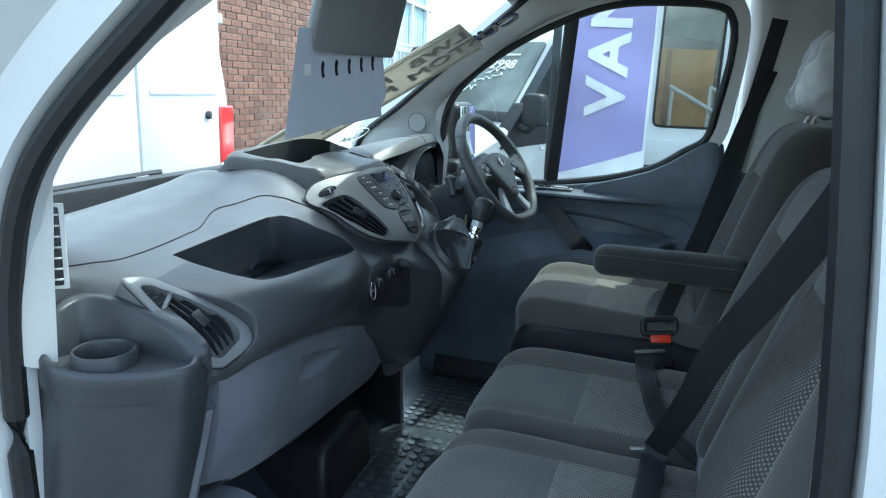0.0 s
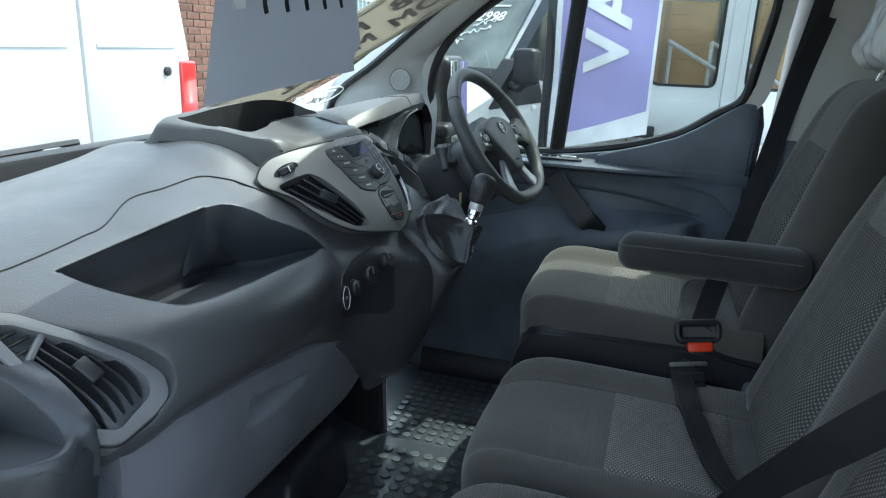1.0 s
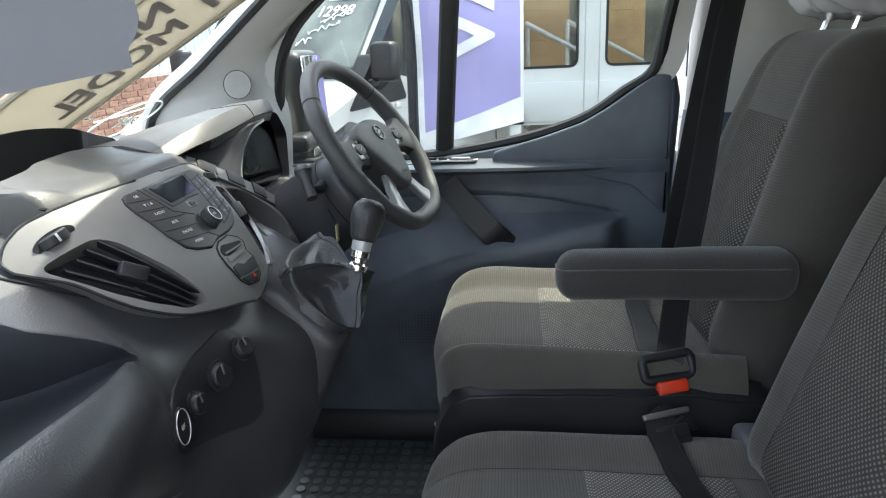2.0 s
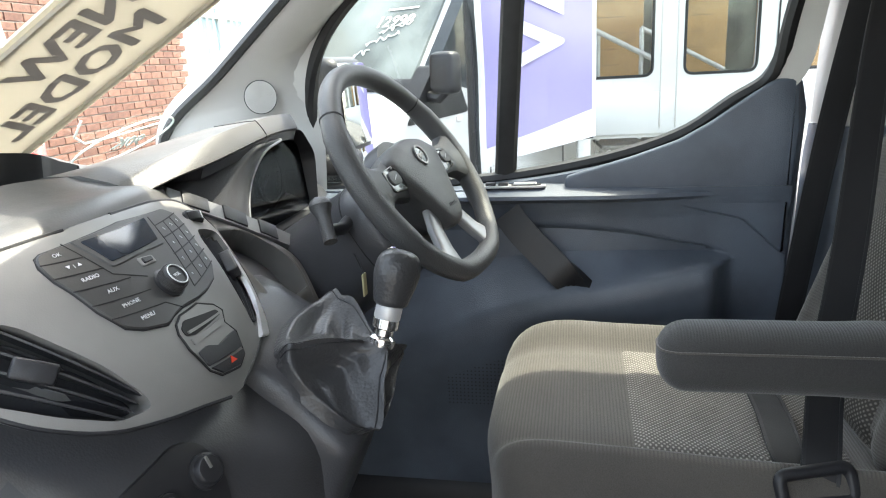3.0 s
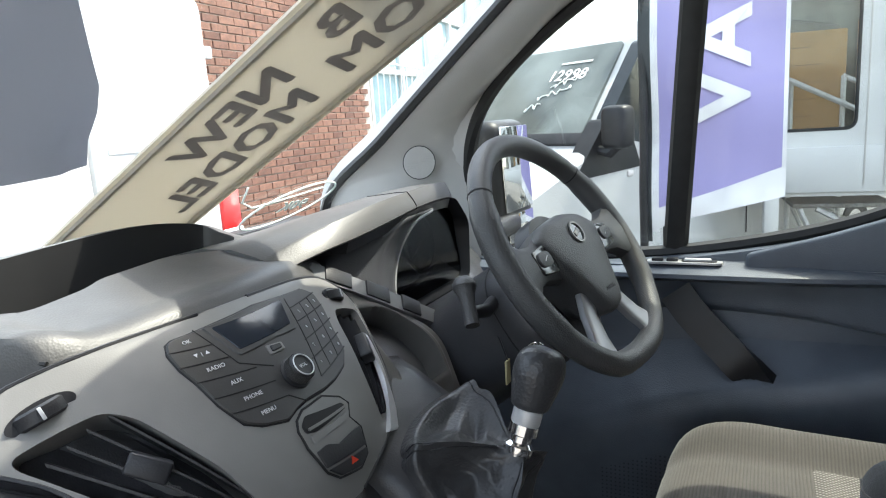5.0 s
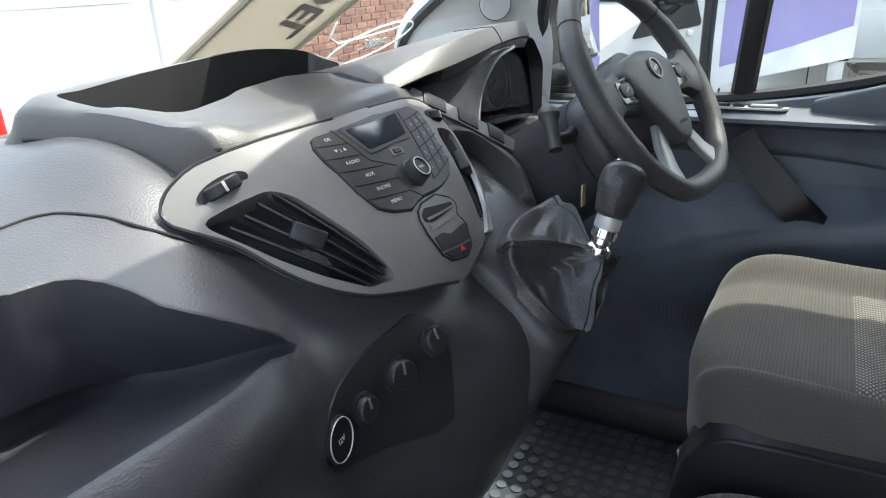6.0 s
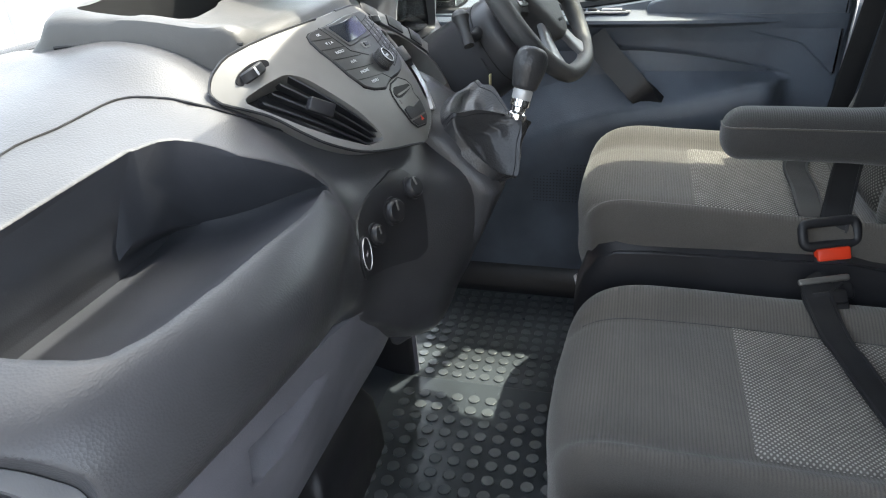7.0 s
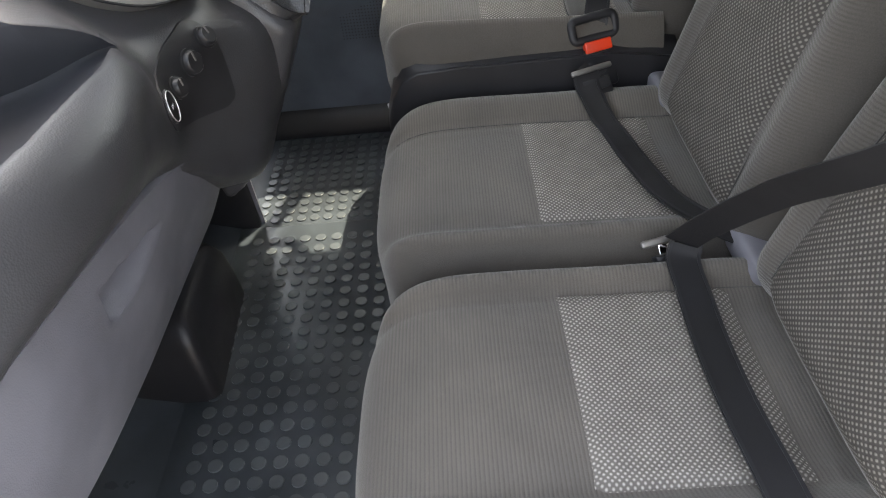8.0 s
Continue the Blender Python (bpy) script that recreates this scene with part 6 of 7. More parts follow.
def make_back(parent, x0, x1, ins, yb, zb, h, tilt_deg, thick=0.125):
    """Backrest standing on (yb, zb), leaning back; ins: the insert's half width at its foot and its top."""
    cx, w = (x0 + x1) / 2, x1 - x0
    m = Matrix.Translation((cx, yb, zb)) @ pose(0, 0, 0, tilt_deg, 0, 0)
    hw = w / 2

    def f(a, v):
        top = max(0.0, (v - 0.80) / 0.20)
        foot = max(0.0, (0.13 - v) / 0.13)
        edge = dome(a, 4.2) * dome(top, 2.6) * dome(foot, 2.6)
        wide = 1 - 0.05 * step(0.30, 0.62, v) - 0.17 * step(0.55, 1.0, v) - 0.10 * foot ** 2
        x = hw * a * wide
        half = ins[0] + (ins[1] - ins[0]) * min(1.0, v / 0.75)
        side = (half - abs(x)) / max(0.03, hw * wide - half)
        y = -thick / 2 + thick * edge
        y += 0.022 * math.exp(-((side + 0.45) / 0.35) ** 2) * edge * (1 - 0.5 * step(0.6, 1.0, v)) - 0.004 * math.exp(-(side / 0.07) ** 2)
        y += 0.016 * math.sin(math.pi * min(1, v * 1.5)) * step(-0.1, 0.6, side)
        return m @ Vector((x, y, h * v))
    aa = spread(36)
    vv = [0.5 + 0.5 * t for t in spread(44, 0.75)]
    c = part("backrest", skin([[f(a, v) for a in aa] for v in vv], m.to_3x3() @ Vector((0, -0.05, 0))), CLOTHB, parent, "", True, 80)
    n, mm = 16, 24
    g = bmesh.new()
    top = []
    sides = ([], [])
    lift = m.to_3x3() @ Vector((0, 1, 0))
    for i in range(n + 1):
        for j in range(mm + 1):
            v = 0.06 + 0.66 * j / mm
            half = ins[0] + (ins[1] - ins[0]) * min(1.0, v / 0.75)
            wide = 1 - 0.05 * step(0.30, 0.62, v) - 0.17 * step(0.55, 1.0, v) - 0.10 * max(0.0, (0.13 - v) / 0.13) ** 2
            p = f((-1 + 2 * i / n) * half / (hw * wide), v)
            rim = i in (0, n) or j in (0, mm)
            top.append(g.verts.new(p + lift * (-0.0005 if rim else 0.0055)))
            if i in (0, n):
                sides[0 if i == 0 else 1].append(p + lift * 0.0008)
    for i in range(n):
        for j in range(mm):
            k = i * (mm + 1) + j
            g.faces.new((top[k], top[k + 1], top[k + mm + 2], top[k + mm + 1]))
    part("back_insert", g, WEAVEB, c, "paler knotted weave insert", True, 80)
    for q in sides:
        part("stitch_seam", tube(q, 0.0014, 6), CLOTHD, c)
    return c, m, f


def headrest(parent, m, h, cover):
    for s in (-1, 1):
        part("post", tube([m @ Vector((s * 0.06, 0, h - 0.03)), m @ Vector((s * 0.06, 0, h + 0.06))], 0.007, 8), CHROME, parent)
    hr = part("headrest", transform(rbox(0.25, 0.10, 0.19, 0.045, 6, (0, 0.012, h + 0.13)), m), CLOTHB, parent)
    if cover:
        def crumple(p):
            return m @ (p + Vector((0.012 * noise.noise(p * 22), 0.012 * noise.noise(p * 22 + Vector((5, 0, 0))), 0.010 * noise.noise(p * 26 + Vector((0, 9, 0))))))
        part("plastic_cover", rbox(0.285, 0.135, 0.225, 0.05, 6, (0, 0.012, h + 0.125), (16, 8, 14), crumple), FILM, hr, "crumpled clear plastic wrap", True, 30)


FILM = simple("plastic_film", (0.72, 0.73, 0.74), 0.18, 0, 0.05, 30)
FILM.node_tree.nodes["Principled BSDF"].inputs["Alpha"].default_value = 0.78

drv = thing("driver_seat", "dark grey cloth driver's seat with a pale woven insert", "car seat", (0.455, 0.0, FLOOR), "cab seats")
make_cushion(drv, 0.168, 0.705, 0.226, 0.552, -0.30, 0.29, 1.100, 0.112, 0.030)
bk, bm_, bf = make_back(drv, 0.195, 0.695, (0.155, 0.115), -0.300, 1.03, 0.66, 17)
headrest(drv, bm_, 0.66, True)
part("side_valance", loft([catmull([(x0, y, z1), (x0 - 0.012, y, z1 - 0.03), (x0 - 0.012, y, z0), (x0 + 0.06, y, z0), (x0 + 0.06, y, z1)], 3, True) for y, z1, z0, x0 in ((0.262, 0.93, 0.80, 0.192), (0.245, 0.985, 0.77, 0.180), (0.222, 1.022, 0.76, 0.172), (0.19, 1.040, 0.75, 0.166), (0.12, 1.046, 0.75, 0.162), (0.0, 1.048, 0.74, 0.160), (-0.20, 1.050, 0.74, 0.160), (-0.33, 1.03, 0.74, 0.165))]), BLACK, drv, "black plastic seat side cover")
part("seat_box", rbox(0.46, 0.50, 0.46, 0.03, 3, (0.450, -0.03, FLOOR + 0.23)), BLACK, drv)
part("adjust_handle", tube([(0.262, 0.245, 0.875), (0.264, 0.262, 0.900), (0.275, 0.268, 0.915), (0.38, 0.268, 0.86)], 0.0035, 8), SILVER, drv, "bright adjusting bar")
arm = rbox(0.085, 0.40, 0.085, 0.036, 5, (0.197, -0.165, 1.262), (2, 8, 2), lambda p: Vector((p.x, p.y, p.z - 0.25 * max(0, p.y - -0.05) ** 2 + 0.05 * (p.z - 1.262) * (p.y < -0.2))))
am = part("armrest", arm, CLOTHD, drv, "padded cloth armrest folded down", True, 70)
part("armrest_seam", tube(catmull([(0.1552, y, 1.282 - 0.25 * max(0, y + 0.05) ** 2) for y in (-0.34, -0.2, -0.1, -0.02)] + [(0.162, 0.018, 1.279), (0.182, 0.0335, 1.276), (0.212, 0.0335, 1.276)], 4), 0.0016, 6), CLOTH, am)

dbl = thing("double_passenger_seat", "dark grey cloth double passenger seat with woven inserts", "car seat", (-0.36, 0.0, FLOOR), "cab seats")
for x0, x1, sa, sb, b0, b1 in ((-0.362, 0.158, -0.284, 0.018, -0.405, 0.098), (-0.830, -0.366, -0.735, -0.440, -0.860, -0.400)):
    make_cushion(dbl, x0, x1, sa, sb, -0.30, 0.287, 0.988, 0.16)
    bk, bm2, bf2 = make_back(dbl, b0, b1, (0.160, 0.125), -0.305, 0.955, 0.66, 17)
    headrest(dbl, bm2, 0.66, False)
for x in (0.085, -0.385):
    part("hinge_cover", rbox(0.115, 0.075, 0.05, 0.015, 3, (x, -0.300, 0.990)), GLOVE, dbl, "grey plastic hinge cover")
part("seat_box", rbox(0.84, 0.45, 0.30, 0.02, 2, (-0.36, -0.04, FLOOR + 0.15)), BLACK, dbl)
part("seat_pan", rbox(0.80, 0.48, 0.06, 0.02, 2, (-0.36, -0.03, 0.845)), BLACK, dbl)


# ---- belts and buckles ----
STRAP = [(0.80, -0.415, 1.96), (0.80, -0.390, 1.80), (0.80, -0.345, 1.52), (0.79, -0.300, 1.18), (0.78, -0.28, 1.02)]

def buckle(at, x, y, red, name_label):
    """Buckle whose face has the given across and up directions, with the tongue pushed in from above."""
    at = Vector(at)
    b = thing("belt_buckle", name_label, "seat belt buckle", at, "belt buckles")
    m = axes(at, x, y)
    part("housing", transform(rbox(0.060, 0.080, 0.030, 0.008, 3, (0, -0.046, -0.004)), m), BLACK, b)
    part("release_button", transform(rbox(0.054, 0.022, 0.022, 0.003, 2, (0, -0.005, 0.004)), m), RED if red else BLACK, b, "red release button" if red else "")
    part("stalk", tube([m @ Vector((0, -0.08, -0.004)), m @ Vector((0, -0.14, -0.02))], 0.014, 8), BLACK, b)
    return m


def tongue(m, steel):
    t = thing("belt_tongue", "bright-edged metal belt tongue threaded with webbing" if steel else "black belt tongue frame threaded with webbing", "belt tongue", m @ Vector((0, 0.03, 0)), "belt tongues")
    if steel:
        part("plate", transform(rbox(0.082, 0.011, 0.009, 0.004, 3, (0, 0.026, 0.006)), m), STEEL, t)
        part("blade", transform(rbox(0.030, 0.034, 0.003, 0.001, 1, (0, 0.008, 0.0)), m), CHROME, t)
        return
    loop = [(x, y + 0.030, 0.004) for x, y in rounded([(-0.044, -0.020), (0.044, -0.020), (0.044, 0.020), (-0.044, 0.020)], 0.012, 5)]
    part("plate", transform(tube(loop, 0.0085, 10, True, flat=0.8), m), BLACK, t)
    part("blade", transform(rbox(0.030, 0.030, 0.003, 0.001, 1, (0, 0.010, 0.0)), m), CHROME, t)


m = buckle((0.176, -0.166, 1.064), (0.2, -0.97, 0.10), (0.42, 0.05, 0.90), True, "black belt buckle with a red release button")
tongue(m, False)
m3 = buckle((0.092, -0.150, 1.022), (0.25, -0.96, 0.10), (0.65, 0.05, 0.75), False, "black belt buckle beside the driver's seat")
tongue(m3, True)
m2 = buckle((-0.372, -0.175, 0.985), (0.20, -0.97, 0.08), (0.65, 0.05, 0.75), False, "black belt buckle between the passenger seats")
tongue(m2, True)


def belt(name_label, path, side, width=0.047):
    b = thing("seat_belt", name_label, "seat belt", path[0], "seat belts")
    part("webbing", band(catmull(path, 6), width, 0.0022, side), WEBBING, b, "", True, 60)
    for k in (-1, 1):
        off = Vector(side).normalized() * (width / 2 - 0.003) * k
        part("selvedge", band([p + off + Vector((0, -0.0002, 0.0012)) for p in catmull(path, 6)], 0.004, 0.0022, side), BLACK, b, "", True, 60)
    return b


belt("black belt webbing across the driver's seat to its buckle", [(0.186, -0.165, 1.088), (0.212, -0.172, 1.13), (0.30, -0.20, 1.20), (0.42, -0.255, 1.35), (0.60, -0.33, 1.60), (0.74, -0.40, 1.80)], (0.15, 1.0, 0.25))
belt("grey belt webbing lying on the driver's cushion", [(0.190, -0.150, 1.090), (0.24, -0.140, 1.108), (0.33, -0.145, 1.112), (0.50, -0.160, 1.100), (0.62, -0.22, 1.09), (0.70, -0.29, 1.06)], (0.1, 1, 0))
belt("black belt webbing looped over the middle seat", [(0.105, -0.152, 1.044), (0.085, -0.132, 1.034), (0.050, -0.140, 1.014), (-0.010, -0.148, 1.004), (-0.054, -0.157, 1.004), (-0.156, -0.173, 1.006), (-0.254, -0.198, 1.006), (-0.322, -0.240, 1.006), (-0.35, -0.275, 1.0)], (0.1, 1, 0.1))
belt("black belt webbing lying down the outer passenger seat", [(-0.392, -0.185, 1.022), (-0.410, -0.178, 1.010), (-0.464, -0.176, 1.006), (-0.543, -0.172, 1.006), (-0.644, -0.172, 1.008), (-0.742, -0.178, 1.012), (-0.80, -0.19, 0.99), (-0.83, -0.20, 0.93)], (0.05, 1, 0.1))
belt("black diagonal belt webbing over the passenger backrest", [(-0.385, -0.180, 1.022), (-0.430, -0.200, 1.09), (-0.52, -0.225, 1.20), (-0.66, -0.245, 1.34), (-0.78, -0.300, 1.50), (-0.86, -0.36, 1.66)], (-0.12, 0.65, 0.75))
belt("black belt webbing hanging down the post beside the driver's seat", STRAP, (0.05, 1, 0.16), 0.048)


# ---- things hung in the windscreen ----
visor = thing("sun_visor", "pale grey sun visor turned down", "sun visor", (-0.45, 0.45, 1.9))
GREY = plastic("visor_vinyl", (0.30, 0.30, 0.30), 0.6, 0.2, 500, 0.05)
part("flap", transform(rbox(0.42, 0.27, 0.02, 0.01, 3), axes((-0.40, 0.456, 1.899), (1, 0.05, 0.02), (0, -0.25, 1))), GREY, visor)
part("hinge", tube([(-0.62, 0.420, 2.030), (-0.18, 0.425, 2.035)], 0.008, 8), BLACK, visor)
card = thing("hanging_card", "limp grey card with punched slots hanging from the visor", "card", (-0.5, 0.46, 1.8))
CARD = simple("grey_card", (0.50, 0.50, 0.53), 0.55, 0, 0.04, 3)
g = bmesh.new()
n, m = 24, 12
vs = []
for i in range(n + 1):
    for j in range(m + 1):
        s, t = i / n, j / m
        x = -0.712 + 0.462 * s + 0.05 * t * (1 - s)
        z = 1.617 + 0.03 * s + (1.80 - 1.617) * t
        y = 0.46 + 0.03 * s * s + 0.012 * math.sin(3 * s) - 0.02 * (1 - t) ** 2 * s + (0.03 * step(0.9, 1.0, s) * step(0.75, 1.0, 1 - t))
        vs.append(g.verts.new((x, y, z)))
for i in range(n):
    for j in range(m):
        k = i * (m + 1) + j
        g.faces.new((vs[k], vs[k + 1], vs[k + m + 2], vs[k + m + 1]))
bmesh.ops.solidify(g, geom=g.faces, thickness=0.0015)
part("sheet", g, CARD, card, "", True, 60)
def card_y(x, z):
    s, t = (x + 0.712) / 0.462, (z - 1.63) / 0.17
    return 0.46 + 0.03 * s * s + 0.012 * math.sin(3 * s) - 0.02 * (1 - t) ** 2 * s


for k in range(5):
    x, z = -0.561 + 0.062 * k, 1.720 + 0.005 * k
    y = card_y(x, z + 0.015)
    part("slot", prism(rounded([(x - 0.004, z), (x + 0.005, z + 0.002), (x + 0.001, z + 0.014), (x + 0.005, z + 0.026), (x - 0.002, z + 0.031), (x - 0.008, z + 0.022), (x - 0.008, z + 0.010)], 0.002), y - 0.0030, y - 0.0005, "y"), GROOVE, card, "", False)
y = card_y(-0.628, 1.733)
part("white_patch", prism(rounded([(-0.64, 1.722), (-0.617, 1.724), (-0.617, 1.744), (-0.64, 1.742)], 0.002), y - 0.0035, y - 0.0005, "y"), simple("white_label", (0.8, 0.8, 0.8), 0.5), card, "", False)

board = thing("sales_board", "cream plastic sales board propped diagonally inside the windscreen", "sign", (0.1, 0.95, 1.45))
along = Vector((0.0126, -0.8654, 0.5009)).normalized()
across = Vector((-0.9429, 0.1564, 0.2939))
across = (across - along * across.dot(along)).normalized()
o = Vector((0.1475, 0.7183, 1.6686))
bmx = axes(o, along, across)
tm = axes(o, -along, across)
FACE = bmx.to_3x3().col[2]
SIDE = 1 if FACE.y > 0 else -1
cream, m_t, p_ = nodes_of("cream_board")
p_.inputs["Base Color"].default_value = (0.66, 0.61, 0.52, 1)
p_.inputs["Roughness"].default_value = 0.5
p_.inputs["Transmission Weight"].default_value = 0.0
tl = m_t.nodes.new("ShaderNodeBsdfTranslucent")
tl.inputs[0].default_value = (0.64, 0.61, 0.54, 1)
mx = m_t.nodes.new("ShaderNodeMixShader")
mx.inputs[0].default_value = 0.45
m_t.links.new(p_.outputs[0], mx.inputs[1])
m_t.links.new(tl.outputs[0], mx.inputs[2])
m_t.links.new(mx.outputs[0], m_t.nodes["Material Output"].inputs[0])
BW = 0.082
sheet = part("board", transform(prism(rounded([(-0.40, -BW), (0.36, -BW), (0.36, BW), (-0.40, BW)], 0.008), -0.002, 0.002, "z"), bmx), cream, board, "", False)
part("board_lip", transform(tube([(-0.39, BW - 0.010, -0.003 * SIDE), (0.35, BW - 0.010, -0.003 * SIDE)], 0.004, 6), bmx), cream, sheet)
part("board_lip", transform(tube([(-0.39, -BW + 0.010, -0.003 * SIDE), (0.35, -BW + 0.010, -0.003 * SIDE)], 0.004, 6), bmx), cream, sheet)
# cab-side letters are painted to imitate backlit front print showing through
INK = simple("show_through_ink", (0.44, 0.41, 0.38), 0.8)
BLUE = simple("blue_ink", (0.05, 0.07, 0.25), 0.6)
for k in (0.012, 0.017):
    part("border_line", transform(tube([(-0.40 + k, -BW + k, 0.0030 * SIDE), (0.34, -BW + k, 0.0030 * SIDE), (0.34, BW - k, 0.0030 * SIDE), (-0.40 + k, BW - k, 0.0030 * SIDE)], 0.0012, 5, True), bmx), BLUE, board)
for txt, x, y in (("NEW", -0.004, 0.026), ("MODEL", 0.055, -0.028), ("LWB", -0.262, 0.026), ("CUSTOM", -0.315, -0.028)):
    for off, ink in ((-0.0024, INK), (0.0030, BLUE)):
        way = 1 if tm.to_3x3().col[2].y > 0 else -1
        heavy = join(*[transform(words(txt, 0.057, 0.0002, "CENTER"), Matrix.Translation((k * 0.0009, k * 0.0006, k * 0.00012))) for k in (-2, -1, 0, 1, 2)])
        part("lettering", transform(heavy, tm @ Matrix.Translation((x, y, off * way)) @ Matrix.Diagonal((1.54, 1, 1, 1))), ink, board, "", False)

mark = thing("painted_mark", "white painted ring and figures on the windscreen corner", "painted mark", (0.6, 1.02, 1.49))
CHALK = simple("white_marker", (0.75, 0.82, 0.76), 0.6)


def on_screen(x, z, off=-0.006):
    return Vector((x, screen_y(x, z) + off, z))


loop = [on_screen(0.60 + 0.10 * math.cos(t) + 0.02 * math.sin(t), 1.505 + 0.040 * math.sin(t) + 0.012 * math.cos(t)) for t in [2 * math.pi * k / 30 for k in range(34)]]
part("ring", tube(loop, 0.0022, 5), CHALK, mark)
mm_ = axes(on_screen(0.61, 1.503, -0.010), Vector((1, -0.15, 0)), Vector((0, -1 / WSLOPE, 1)))
part("figures", transform(words("90K", 0.045, 0.0005, "CENTER", 0.001), mm_ @ Matrix.Diagonal((-1, 1, 1, 1))), CHALK, mark, "", False)
part("streak", tube([on_screen(x, z) for x, z in ((0.43, 1.56), (0.45, 1.53), (0.49, 1.515), (0.55, 1.52), (0.66, 1.535))], 0.002, 5), CHALK, mark)

# ---- driver's mirror ----
mir = thing("door_mirror", "tall black door mirror outside the driver's window", "door mirror", (1.02, 0.66, 1.5))
mmx = axes((1.078, 0.700, 1.49), (1.0, -0.05, 0), (0, 0.05, 1))
part("housing", transform(rbox(0.205, 0.32, 0.10, 0.035, 4, (0, 0, -0.035), (2, 2, 2), lambda p: Vector((p.x * (1 + 0.8 * min(p.z + 0.035, 0)), p.y * (1 + 0.9 * min(p.z + 0.035, 0)), p.z))), mmx), BLACK, mir)
part("glass", transform(rbox(0.172, 0.205, 0.004, 0.002, 1, (0, 0.040, 0.0155)), mmx), simple("mirror_glass", (0.9, 0.9, 0.9), 0.02, 1.0, 0.0), mir, "mirror glass")
part("lower_glass", transform(rbox(0.165, 0.068, 0.004, 0.002, 1, (0, -0.104, 0.0155)), mmx), simple("mirror_glass_small", (0.9, 0.9, 0.9), 0.02, 1.0, 0.0), mir, "small wide-angle mirror glass")
part("arm", rbox(0.16, 0.07, 0.05, 0.02, 3, (0.97, 0.70, 1.40)), BLACK, mir)


# ---- the yard ----
def van(name, label, at, yaw, high, rear_only=False):
    """A white panel van, nose along its +y."""
    v = thing(name, label, "van", (at[0], at[1], 0))
    M = Matrix.Translation((at[0], at[1], 0)) @ pose(0, 0, 0, 0, 0, yaw)
    prof = [(-2.7, 0.45), (-2.72, 0.9), (-2.70, 1.6), (-2.62, high - 0.15), (-2.5, high), (0.9, high + 0.02), (1.35, high - 0.12), (2.05, 1.42), (2.75, 1.12), (2.86, 0.85), (2.86, 0.45), (2.7, 0.35), (-2.6, 0.35)]
    prof = rounded(prof, 0.12, 4)
    secs = []
    for x, k in ((-0.98, 0.90), (-0.965, 0.96), (-0.90, 1.0), (0.90, 1.0), (0.965, 0.96), (0.98, 0.90)):
        secs.append([Vector(((x if z < 1.5 else x * (1 - 0.09 * (z - 1.5))), y * (0.985 + 0.015 * k), 0.35 + (z - 0.35) * (k ** 0.3))) for y, z in prof])
    part("body", transform(loft(secs), M), WHITE, v, "", True, 35)
    for sx_ in (-1, 1):
        for y in (-1.75, 1.85):
            w = part("wheel", transform(lathe([(0.16, -0.10), (0.30, -0.11), (0.34, -0.08), (0.34, 0.08), (0.30, 0.11), (0.16, 0.10)], 28), M @ Matrix.Translation((sx_ * 0.88, y, 0.34)) @ pose(0, 0, 0, 0, 90, 0)), RUBBER, v)
            part("rim", transform(lathe([(0.001, -0.10), (0.19, -0.10), (0.20, -0.09), (0.20, 0.09), (0.19, 0.10), (0.001, 0.10)], 20), M @ Matrix.Translation((sx_ * 0.885, y, 0.34)) @ pose(0, 0, 0, 0, 90, 0)), SILVER, w)
    return v, M


TAIL = simple("tail_light_red", (0.55, 0.02, 0.02), 0.15, 0, 0.1, 10, 0.5)
TAILW = simple("tail_light_clear", (0.75, 0.72, 0.72), 0.15)
va_, ma = van("panel_van", "white panel van parked with its rear doors facing", (1.47, 5.62, 0), 3, 2.60)
for s in (-1, 1):
    lt = part("tail_light", transform(rbox(0.17, 0.10, 0.62, 0.02, 3, (s * 0.895, -2.70, 1.20)), ma), TAIL, va_, "tall red tail light")
    part("clear_band", transform(rbox(0.165, 0.102, 0.05, 0.01, 2, (s * 0.895, -2.703, 1.09)), ma), TAILW, lt)
    part("clear_band", transform(rbox(0.165, 0.102, 0.05, 0.01, 2, (s * 0.895, -2.703, 1.01)), ma), TAILW, lt)
    for z in (0.8, 1.4, 2.1):
        part("hinge", transform(rbox(0.05, 0.04, 0.07, 0.01, 2, (s * 0.90, -2.70, z)), ma), WHITE, va_)
    part("rear_door", transform(prism(rounded([(s * 0.012, 0.55), (s * 0.86, 0.55), (s * 0.84, 2.35), (s * 0.70, 2.45), (s * 0.012, 2.45)], 0.06), -2.735, -2.66, "y", 0.006), ma), WHITE, va_)
    for z in (1.02, 1.60):
        part("door_crease", transform(rbox(0.68, 0.014, 0.03, 0.006, 2, (s * 0.44, -2.735, z)), ma), WHITE, va_)
part("door_lock", transform(lathe([(0.028, 0), (0.028, 0.02), (0.02, 0.025), (0.001, 0.025)], 20), ma @ Matrix.Translation((0.68, -2.735, 1.45)) @ pose(0, 0, 0, 90, 0, 0)), BLACK, va_)
part("bumper", transform(rbox(1.9, 0.14, 0.2, 0.04, 3, (0, -2.74, 0.50)), ma), BLACK, va_)

